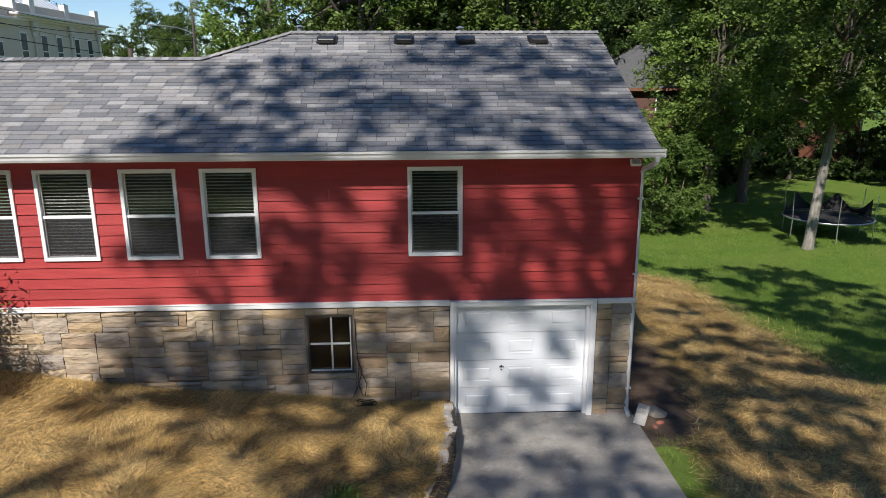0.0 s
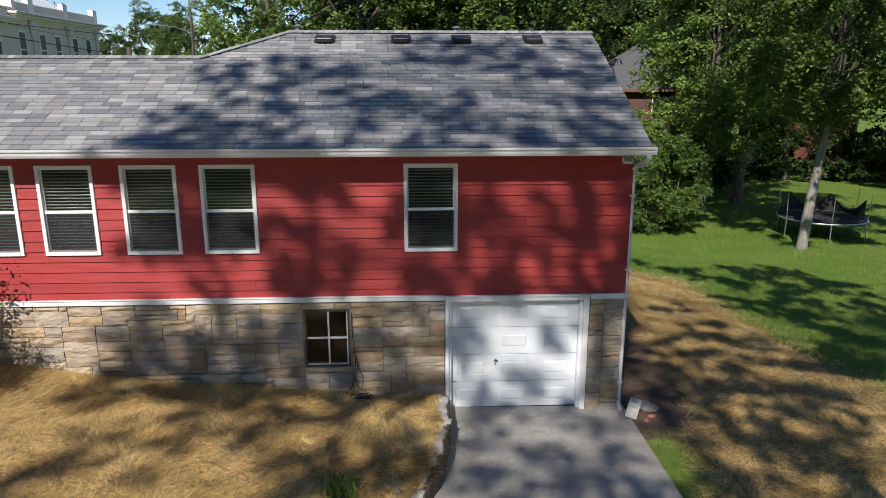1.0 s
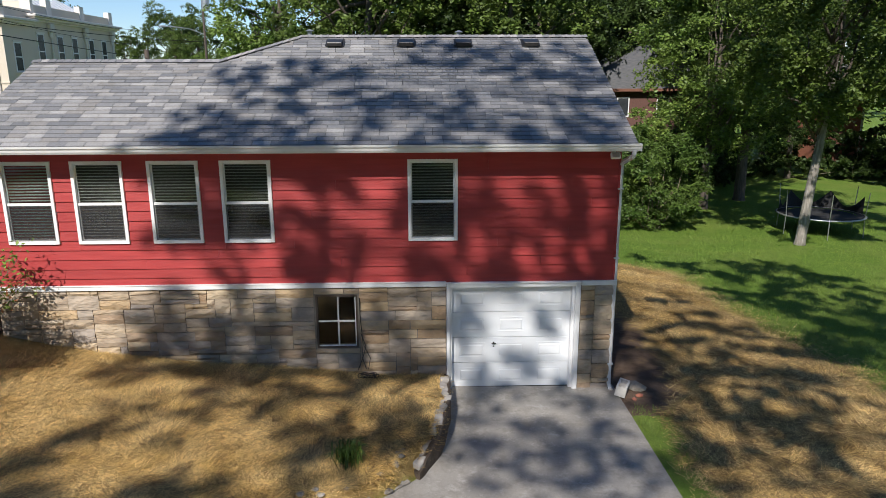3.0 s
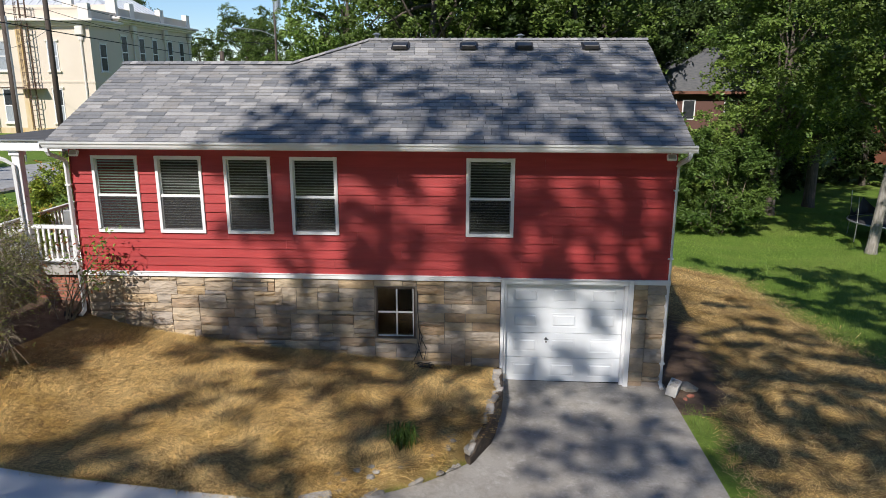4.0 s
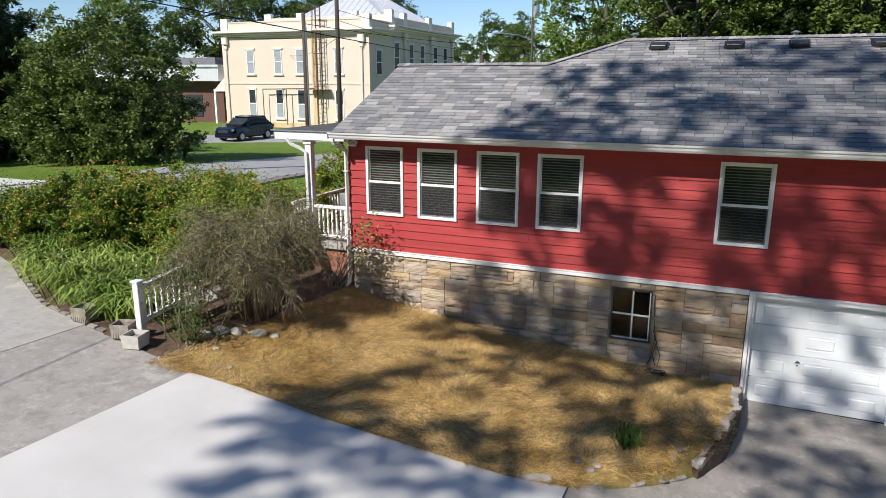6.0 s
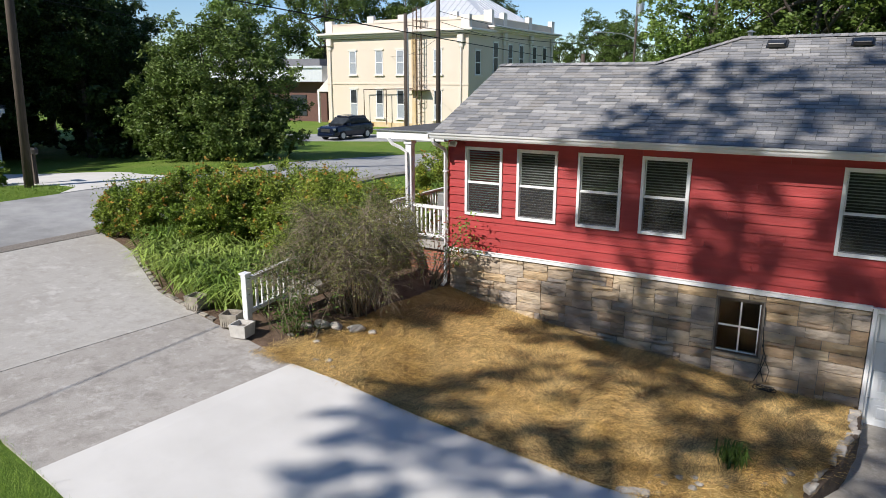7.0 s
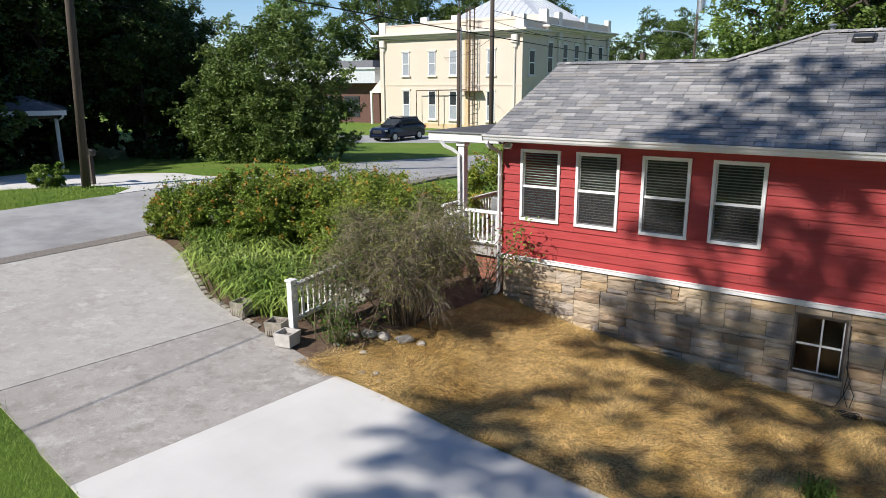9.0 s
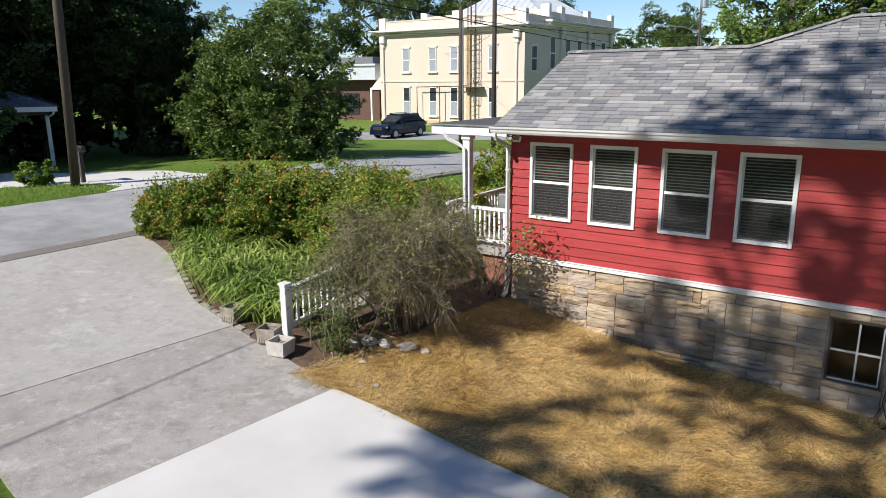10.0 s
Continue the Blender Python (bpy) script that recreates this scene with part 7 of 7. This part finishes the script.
def shop_building():
    t = thing("brick_shop", "low red-brick building with a white fascia beside the cream one", "building", (0, 0, 0))
    part("wall", boxes((-74, 44.6, BZ - 0.6, -53.0, 58, BZ + 4.2)), M_DARK_BRICK, t)
    part("fascia", boxes((-74.6, 43.3, BZ + 4.2, -52.4, 58, BZ + 5.6), (-74.8, 43.1, BZ + 5.6, -52.2, 58, BZ + 5.8)), M_TIN, t, "pale band over the shopfront")
    part("upper_roof", boxes((-72, 46, BZ + 5.6, -55, 57, BZ + 6.6)), M_SHINGLE_FAR, t)
    bm = bmesh.new()
    pts = [(-52.9, 43.0, BZ + 3.2), (-51.0, 43.0, BZ + 3.2), (-51.0, 43.0, BZ + 4.9), (-51.0, 46, BZ + 4.9), (-51.0, 46, BZ + 3.2), (-52.9, 46, BZ + 3.2)]
    v = [bm.verts.new(p) for p in pts]
    for f in ((0, 1, 2), (5, 4, 3), (0, 2, 3, 5), (1, 4, 3, 2), (0, 5, 4, 1)):
        bm.faces.new([v[i] for i in f])
    part("gable_awning", bm, M_CORNICE, t)
    for x in (-70, -66, -62, -58):
        part("window", boxes((x, 44.53, BZ + 0.6, x + 2.2, 44.62, BZ + 2.8)), M_DARK_GLASS, t)
    part("post", boxes((-53.2, 43.4, BZ - 0.2, -53.0, 43.6, BZ + 3.4)), M_WHITE, t)


cream_building()
shop_building()


def suv(x, y, heading):
    """A dark crossover: lofted body and glasshouse, wheels, lamps, mirrors."""
    z = on_ground(x, y) + 0.02
    t = thing("car", "dark blue crossover parked on the side street", "car", (x, y, z))
    t.rotation_euler = (0, 0, radians(heading))

    def loft(stations, mat, name, label=""):
        bm = bmesh.new()
        rings = []
        for sx, w, z0, z1, tuck in stations:
            ring = [(-w, z0 + 0.12), (-w * 1.0, (z0 + z1) * 0.5), (-w * (1 - tuck * 0.4), z1 - 0.1), (-w * (1 - tuck), z1), (w * (1 - tuck), z1), (w * (1 - tuck * 0.4), z1 - 0.1), (w, (z0 + z1) * 0.5), (w, z0 + 0.12), (w * 0.9, z0), (-w * 0.9, z0)]
            rings.append([bm.verts.new((sx, yy, zz)) for yy, zz in ring])
        for a, b in zip(rings, rings[1:]):
            for i in range(10):
                bm.faces.new((a[i], a[(i + 1) % 10], b[(i + 1) % 10], b[i]))
        bm.faces.new(rings[0])
        bm.faces.new(rings[-1])
        return part(name, bm, mat, t, label, smooth=False)

    body = loft([(2.33, 0.72, 0.36, 0.72, 0.1), (2.25, 0.84, 0.26, 0.90, 0.12), (1.9, 0.90, 0.24, 1.0, 0.14), (1.1, 0.92, 0.24, 1.08, 0.1), (0.2, 0.925, 0.24, 1.10, 0.06), (-1.2, 0.925, 0.24, 1.12, 0.06), (-2.1, 0.90, 0.26, 1.12, 0.08), (-2.32, 0.80, 0.36, 1.05, 0.1)], M_CAR, "body", "dark blue bodywork")
    glass = loft([(1.18, 0.70, 1.06, 1.09, 0.02), (0.45, 0.80, 1.08, 1.58, 0.16), (-0.4, 0.82, 1.10, 1.66, 0.18), (-1.5, 0.81, 1.10, 1.62, 0.18), (-2.12, 0.74, 1.08, 1.15, 0.08)], M_DARK_GLASS, "glasshouse", "dark tinted glass")
    part("roof_panel", boxes((-1.65, -0.64, 1.60, 0.35, 0.64, 1.69), bevel=0.05), M_CAR, t)
    for yy in (-0.8, 0.8):
        for xx in (0.42, -0.55, -1.5):
            bm = boxes((xx - 0.05, yy - 0.035, 1.08, xx + 0.05, yy + 0.035, 1.62))
            for v in bm.verts:
                if v.co.z > 1.3:
                    v.co.y *= 0.84
            part("pillar", bm, M_CAR, t)
        part("roof_rail", tubes(([(0.3, yy * 0.76, 1.70), (-0.6, yy * 0.76, 1.74), (-1.6, yy * 0.76, 1.70)], 0.022), sides=5), M_GREY_METAL, t)
        part("mirror", boxes((0.72, yy * 1.16 - 0.09, 1.06, 0.86, yy * 1.16 + 0.09, 1.2), bevel=0.03), M_CAR, t)
        part("headlight", boxes((2.05, yy * 0.86 - 0.17, 0.72, 2.27, yy * 0.86 + 0.14, 0.90), bevel=0.04), M_GREY_METAL, t, "clear headlight")
        part("tail_light", boxes((-2.33, yy * 0.92 - 0.12, 0.82, -2.2, yy * 0.92 + 0.12, 1.05), bevel=0.03), M_BRICK, t, "red tail light")
        for xx in (1.42, -1.40):
            bm = bmesh.new()
            bmesh.ops.create_cone(bm, cap_ends=True, segments=24, radius1=0.35, radius2=0.35, depth=0.22, matrix=pose(xx, yy * 1.04, 0.35, 90))
            w = part("wheel", bm, M_RUBBER, t, "black tyre")
            bm = bmesh.new()
            bmesh.ops.create_cone(bm, cap_ends=True, segments=20, radius1=0.22, radius2=0.2, depth=0.24, matrix=pose(xx, yy * 1.045, 0.35, 90))
            part("rim", bm, M_GREY_METAL, w, "silver alloy rim")
    part("grille", boxes((2.26, -0.45, 0.60, 2.35, 0.45, 0.84), bevel=0.02), M_RUBBER, t)
    part("bumper", boxes((2.2, -0.8, 0.28, 2.38, 0.8, 0.5), bevel=0.05), M_CAR, t)


suv(-37.6, 28.7, -92)


def utility_pole(x, y, height, label, arm=None, lamp=None, lean=(0, 0)):
    z = on_ground(x, y)
    t = thing("utility_pole", label, "utility pole", (x, y, z))
    part("pole", tubes(([(-lean[0] * 0.04, -lean[1] * 0.04, -0.5), (lean[0] * 0.5, lean[1] * 0.5, height * 0.5), (lean[0], lean[1], height)], [0.155, 0.14, 0.11]), sides=10), M_POLE, t, smooth=True)
    if arm:
        part("crossarm", boxes((-arm, -0.06, height - 0.9, arm, 0.06, height - 0.75)), M_POLE, t)
        for u in (-0.9, -0.35, 0.35, 0.9):
            part("insulator", tubes(([(u * arm, 0, height - 0.75), (u * arm, 0, height - 0.6)], [0.05, 0.03]), sides=6), M_GREY_METAL, t)
    if lamp:
        part("transformer", tubes(([(0.45, -0.3, 11.4), (0.45, -0.3, 13.2)], 0.42), sides=14), M_GREY_METAL, t, "pale transformer can")
        ax, ay = lamp
        n = math.hypot(ax, ay)
        zl = 9.6
        part("lamp_arm", tubes(([(0, 0, zl - 0.7), (ax * 0.4, ay * 0.4, zl - 0.15), (ax * 0.8, ay * 0.8, zl), (ax, ay, zl)], [0.06, 0.05, 0.045, 0.04]), sides=6), M_GREY_METAL, t)
        bm = boxes((-0.35, -0.14, -0.1, 0.35, 0.14, 0.08), bevel=0.05)
        bmesh.ops.transform(bm, matrix=pose(ax * 1.06, ay * 1.06, zl, 0, 0, math.degrees(math.atan2(ay, ax))), verts=bm.verts)
        part("lamp_head", bm, M_GREY_METAL, t, "grey street lamp head")
    return t


utility_pole(-27.55, -0.6, 13.0, "dark wooden utility pole on the far verge", lean=(0.37, 0.26))
pa = utility_pole(-27.4, 21.9, 8.0, "short dark wooden utility pole before the cream building")
part("conduit", tubes(([(0.2, -0.1, 0), (0.2, -0.1, 7.2)], 0.05), sides=6), M_GREY_METAL, pa)
utility_pole(-27.0, 24.9, 12.9, "tall dark wooden utility pole before the cream building", arm=1.1)
utility_pole(-27.2, 68.0, 14.0, "pale distant street-lamp pole with a long arm", lamp=(-3.4, -2.4))


def wire(a, b, sag, r=0.018):
    t = thing("power_line", "thin black overhead power line between poles", "wire", a)
    o, e = Vector(a), Vector(b)
    pts = []
    for i in range(17):
        u = i / 16
        p = o.lerp(e, u) - o
        pts.append((p.x, p.y, p.z - 4 * sag * u * (1 - u)))
    part("line", tubes((pts, r), sides=4), M_RUBBER, t)


utility_pole(-16.5, 22.0, 5.4, "low wooden service pole behind the house")
utility_pole(-15.25, -34.0, 8.2, "wooden service pole on the grass behind the drive")
wire((-15.25, -34.0, 9.3), (-16.5, 22.0, 6.75), 0.25, 0.017)
wire((-27.4, 21.9, 8.2), (-27.72, -0.47, 8.6), 0.5, 0.012)
wire((-27.4, 21.9, 9.0), (-13.0, 46, 8.6), 0.6, 0.024)
wire((-27.0, 24.9, 8.4), (-42.0, 41.0, 8.0), 0.4, 0.012)
wire((-27.0, 24.9, 9.4), (-27.2, 68.0, 10.0), 1.2, 0.016)
wire((-27.0, 24.9, 10.0), (-27.2, 68.0, 11.2), 1.0, 0.016)


def mailbox(x, y):
    t = thing("mailbox", "dark mailbox on a wooden post across the street", "mailbox", (x, y, on_ground(x, y)))
    part("post", boxes((-0.06, -0.06, -0.1, 0.06, 0.06, 1.05)), M_POLE, t)
    bm = boxes((-0.26, -0.1, 1.02, 0.26, 0.1, 1.24), bevel=0.05)
    part("box", bm, M_METAL_DARK, t)


mailbox(-28.0, -0.1)


def carport():
    """An open carport with a dark shingle roof, seen from the street."""
    o = Vector((-36.0, 2.75, on_ground(-36.0, 2.75)))
    t = thing("carport", "open carport with a dark shingle roof and white posts", "carport", o)
    t.rotation_euler = (0, 0, radians(60))
    bm = bmesh.new()
    v = [bm.verts.new(p) for p in ((-14, -0.5, 2.6), (0.45, -0.5, 2.6), (0.45, 6.0, 2.6), (-14, 6.0, 2.6), (-14, 2.75, 3.9), (-2.9, 2.75, 3.9))]
    for f in ((0, 1, 5, 4), (1, 2, 5), (2, 3, 4, 5), (0, 4, 3), (3, 2, 1, 0)):
        bm.faces.new([v[i] for i in f])
    part("roof", bm, M_SHINGLE_FAR, t, "dark shingle roof")
    part("fascia", boxes((-14.0, -0.56, 2.46, 0.48, -0.5, 2.66)), M_WHITE, t)
    part("beam", boxes((-13.9, -0.08, 2.3, 0.1, 0.08, 2.48)), M_POLE, t)
    for x in (0.0, -4.6, -9.2):
        part("post", boxes((x - 0.06, -0.06, -0.1, x + 0.06, 0.06, 2.32)), M_WHITE if x == 0 else M_POLE, t)
    part("downspout", tubes(([(0.35, -0.5, 2.5), (0.3, -0.45, 2.36), (0.06, -0.12, 2.2), (0.06, -0.12, 0.05)], 0.055), sides=4), M_WHITE, t)
    part("back_wall", boxes((-13.9, 5.6, -0.2, -3.0, 5.8, 2.5)), M_DARK_BRICK, t)
    part("side_wall", boxes((-13.9, 0.3, -0.2, -13.7, 5.6, 2.5)), M_DARK_BRICK, t)


carport()


# ---- the side yard and the houses behind it ----
def neighbour_gable():
    """The dark brick house behind, its roof slope facing this way."""
    t = thing("neighbour_house", "dark brick house among the trees with a grey gable roof", "house", (0, 0, 0))
    x0, x1, y0, y1 = 8.0, 17.5, 38.0, 48.0
    z0 = on_ground(12, 40)
    ze = 5.0
    part("wall", boxes((x0, y0, z0 - 0.3, x1, y1, ze)), M_DARK_BRICK, t)
    bm = bmesh.new()
    v = [bm.verts.new(p) for p in ((x0 - 0.5, y0 - 0.5, ze), (x1 + 0.5, y0 - 0.5, ze), (x1 + 0.5, y1 + 0.5, ze), (x0 - 0.5, y1 + 0.5, ze), (12.7, y0 - 0.5, ze + 3.0), (12.7, y1 + 0.5, ze + 3.0))]
    for f in ((0, 4, 5, 3), (1, 2, 5, 4), (0, 1, 4), (2, 3, 5), (0, 3, 2, 1)):
        bm.faces.new([v[i] for i in f])
    part("roof", bm, M_SHINGLE_FAR, t)
    part("fascia", boxes((x0 - 0.55, y0 - 0.56, ze - 0.2, x1 + 0.55, y0 - 0.5, ze)), M_WOOD_BROWN, t)
    for x in (9.3, 10.6, 13.5):
        w = part("window", boxes((x, y0 - 0.05, ze - 2.0, x + 0.9, y0 + 0.02, ze - 0.6)), M_WHITE, t)
        part("pane", boxes((x + 0.08, y0 - 0.06, ze - 1.92, x + 0.82, y0 - 0.05, ze - 0.68)), M_DARK_GLASS, w)


def brick_neighbour():
    """Lit brick wall, shingle roof and a stained deck beyond the side lawn."""
    t = thing("brick_house", "orange brick house wall with a stained wooden deck", "house", (2.4, 0, 0))
    z0 = on_ground(27, 46)
    part("wall", boxes((28.6, 46.0, z0 - 0.3, 31.6, 54.0, 4.6)), M_BRICK, t, "orange-red brick wall")
    part("corner_trim", boxes((31.55, 45.93, z0 - 0.3, 31.72, 46.1, 4.6)), M_WHITE, t)
    bm = extrude_profile(bmesh.new(), [(45.3, 4.5), (50, 7.0), (54.7, 4.5), (54.7, 4.35), (50, 6.8), (45.3, 4.35)], 28.2, 32.2)
    part("roof", bm, M_SHINGLE_FAR, t)
    part("fascia", boxes((28.2, 45.24, 4.3, 32.2, 45.3, 4.52)), M_WHITE, t)
    part("window", boxes((29.0, 45.9, 1.6, 29.7, 46.02, 3.2)), M_DARK_GLASS, t)
    d = thing("deck", "dark stained wooden deck with railing and lattice", "deck", (2.4, 0, 0))
    part("deck_floor", boxes((26.0, 41.5, 0.3, 33.0, 45.9, 0.45)), M_WOOD_BROWN, d)
    for k in range(8):
        x = 26.05 + k * 0.97
        part("deck_post", boxes((x, 41.5, z0 - 0.3, x + 0.12, 41.62, 1.45)), M_WOOD_BROWN, d)
    part("deck_rail", boxes((26.0, 41.48, 1.35, 33.0, 41.64, 1.45), (26.0, 41.5, 0.55, 33.0, 41.6, 0.63)), M_WOOD_BROWN, d)
    for k in range(52):
        x = 26.1 + k * 0.133
        under("baluster", box_mesh("baluster", x, 41.53, 0.6, x + 0.04, 41.57, 1.36, M_WOOD_BROWN), d)
    for k in range(22):
        x = 26.0 + k * 0.33
        for s in (-1, 1):
            part("lattice_strip", tubes(([(x, 41.56, z0 + 0.05), (x + s * 1.0, 41.56, 0.3)], 0.02), sides=4), M_WOOD_BROWN, d)


def trampoline(x, y):
    z = on_ground(x, y)
    t = thing("trampoline", "round black trampoline with a sagging safety net on the lawn", "trampoline", (x, y, z))
    r = 1.9
    ring = [(r * math.cos(a), r * math.sin(a), 0.88) for a in np.linspace(0, 2 * math.pi, 41)]
    part("frame_ring", tubes((ring, 0.04), sides=6), M_GREY_METAL, t, "galvanised frame ring")
    bm = bmesh.new()
    bmesh.ops.create_cone(bm, cap_ends=True, segments=40, radius1=r * 0.8, radius2=r * 0.8, depth=0.02, matrix=pose(0, 0, 0.86))
    part("mat", bm, M_FABRIC, t, "black jumping mat")
    bm = bmesh.new()
    inner = [(bm.verts.new((r * 0.8 * math.cos(a), r * 0.8 * math.sin(a), 0.9)), bm.verts.new((r * 1.03 * math.cos(a), r * 1.03 * math.sin(a), 0.88))) for a in np.linspace(0, 2 * math.pi, 40, endpoint=False)]
    for i in range(40):
        a, b = inner[i], inner[(i + 1) % 40]
        bm.faces.new((a[0], a[1], b[1], b[0]))
    part("spring_pad", bm, M_FABRIC, t, "worn black spring pad")
    for k in range(6):
        a = k * math.pi / 3 + 0.2
        c, s = math.cos(a), math.sin(a)
        part("leg", tubes(([(r * c, r * s, 0.88), (r * 1.02 * c, r * 1.02 * s, 0.0)], 0.025), sides=6), M_GREY_METAL, t)
        part("net_pole", tubes(([(r * c, r * s, 0.88), (r * 1.04 * c, r * 1.04 * s, 2.1)], 0.022), sides=6), M_GREY_METAL, t, "net pole")
    # net hanging slack between some poles
    for k in range(3):
        a0, a1 = 0.2 + k * math.pi / 3 - 0.4, 0.2 + (k + 1) * math.pi / 3 - 0.4
        bm = bmesh.new()
        cols = 8
        grid = []
        for i in range(cols + 1):
            a = a0 + (a1 - a0) * i / cols
            sag = math.sin(math.pi * i / cols)
            top = 1.75 - 0.65 * sag
            grid.append([bm.verts.new((r * (0.98 - 0.1 * sag * (j / 4)) * math.cos(a), r * (0.98 - 0.1 * sag * (j / 4)) * math.sin(a), 0.9 + (top - 0.9) * j / 4)) for j in range(5)])
        for i in range(cols):
            for j in range(4):
                bm.faces.new((grid[i][j], grid[i + 1][j], grid[i + 1][j + 1], grid[i][j + 1]))
        part("safety_net", bm, M_FABRIC, t, "slack black net")


def bird_bath(x, y):
    z = on_ground(x, y)
    t = thing("bird_bath", "small pale bird bath under the trees", "bird bath", (x, y, z))
    part("pedestal", tubes(([(0, 0, 0), (0, 0, 0.15), (0, 0, 0.8), (0, 0, 0.9)], [0.26, 0.12, 0.09, 0.16]), sides=12), M_CINDER, t, smooth=True)
    part("bowl", tubes(([(0, 0, 0.88), (0, 0, 0.95), (0, 0, 1.06)], [0.14, 0.34, 0.42]), sides=16), M_CINDER, t, smooth=True)


neighbour_gable()
brick_neighbour()
trampoline(15.45, 19.4)
bird_bath(20.4, 38.4)


# ---- loose cover on the ground ----
def scatter_cover():
    rng = np.random.default_rng(77)
    # straw over the front lawn and the side strip
    def strands(n, x0, x1, y0, y1, keep, length, width, mat, name, label, up=0.25):
        x, y = rng.uniform(x0, x1, n), rng.uniform(y0, y1, n)
        ok = keep(x, y)
        x, y = x[ok], y[ok]
        m = len(x)
        z = ground_height(x, y) + rng.uniform(0.0, 0.02, m)
        comb = 2.4 * np.sin(0.9 * x + 1.3 * y) + 1.8 * np.sin(1.7 * x - 0.8 * y + 1) + 1.2 * np.sin(3.9 * y + 2.1 * x)
        a = np.where(up < 0.5, comb + rng.normal(size=m) * 1.1, rng.uniform(0, 2 * math.pi, m))
        ln = length * rng.uniform(0.5, 1.4, m)
        d = np.stack([np.cos(a), np.sin(a), rng.normal(size=m) * up * 0.5 + up * 0.4], 1) * ln[:, None]
        s = np.stack([-np.sin(a), np.cos(a), np.zeros(m)], 1) * (width * rng.uniform(0.6, 1.4, m))[:, None]
        p = np.stack([x, y, z], 1)
        q = np.stack([p - s, p + s, p + d + s * 0.6, p + d - s * 0.6], 1)
        ob = new(name, quad_mesh(name, q, mat))
        tagged(ob, label, "ground cover", kind="stuff")

    def front(x, y):
        d = edge_distance(x, y, LAWN_EDGE)
        return (d > 0.05) & (y < -0.03) & (x > -10.3 - 0.9 * rng.random(len(x)) + 0.25 * (y + 2)) & (x < -3.2)

    def side(x, y):
        e = np.interp(y, [-4, 1.7, 4.2, 10.8, 12.3], [5.2, 5.9, 5.3, 5.3, 3.6])
        return (x > np.interp(y, [-5, -2.6, -2.0, -1.0, -0.5, 1, 4.0, 7.0], [0.2, 0.2, 0.5, 0.4, 1.0, 1.4, 2.0, 1.0]) + 0.6 * rng.random(len(x))) & (x < e + rng.normal(size=len(x)) * 0.4)

    strands(200000, -12.2, -3.1, -5.7, 0.0, front, 0.16, 0.0023, M_STRAW, "straw_mulch", "golden straw strewn over the front lawn")
    strands(80000, 0.2, 6.5, -5, 12.3, side, 0.18, 0.0026, M_STRAW, "straw_strip", "golden straw strewn down the side of the house")

    strands(30000, -12.2, -3.1, -5.7, 0.0, front, 0.18, 0.003, M_STRAW, "long_straw", "long pale straw stalks lying on the front lawn", up=0.16)
    strands(80000, -12.2, -3.1, -5.7, 0.0, front, 0.15, 0.0035, M_STRAW_DARK, "rotted_straw", "brown rotted straw among the golden stalks")
    strands(15000, 0.2, 6.5, -5, 12.3, side, 0.2, 0.004, M_STRAW, "long_straw", "long pale straw stalks beside the house", up=0.12)
    strands(60000, 0.2, 6.5, -5, 12.3, side, 0.16, 0.0045, M_STRAW_DARK, "rotted_straw", "brown rotted straw beside the house")

    def lawn(x, y):
        e = np.interp(y, [-4, 1.7, 4.2, 10.8, 12.3, 13], [5.2, 5.9, 5.3, 5.3, 3.6, 0.5])
        return (x > e - 0.2 + rng.normal(size=len(x)) * 0.25)

    def kerbside(x, y):
        return (y < drive_south(x) - 0.02 + rng.normal(size=len(x)) * 0.03)

    def by_apron(x, y):
        return (x > 0.14) & (rng.random(len(x)) < np.clip(1.0 - (x - 0.1) * 1.0, 0, 1)) & (y < -0.9) & (y > -2.7)

    strands(150000, 1, 20, 0, 26, lawn, 0.045, 0.0055, M_GRASS, "side_lawn_grass", "mown green lawn grass at the side", up=1.6)
    strands(60000, -16.5, -6, -12.5, -8.9, kerbside, 0.045, 0.0025, M_GRASS, "drive_verge_grass", "mown green grass along the driveway", up=1.6)
    strands(7000, 0.12, 2.0, -6, -0.9, by_apron, 0.06, 0.003, M_GRASS, "apron_grass", "sparse grass beside the apron", up=1.6)
    strands(30000, -34, -25.8, -9, 0.5, lambda x, y: (y < np.interp(x, [-36, -30.2, -28, -26.6, -25.8], [-5.2, -2.4, -0.5, 0.6, -0.6]) - 0.05), 0.04, 0.008, M_GRASS, "far_verge_grass", "grass verge across the street", up=1.6)


scatter_cover()
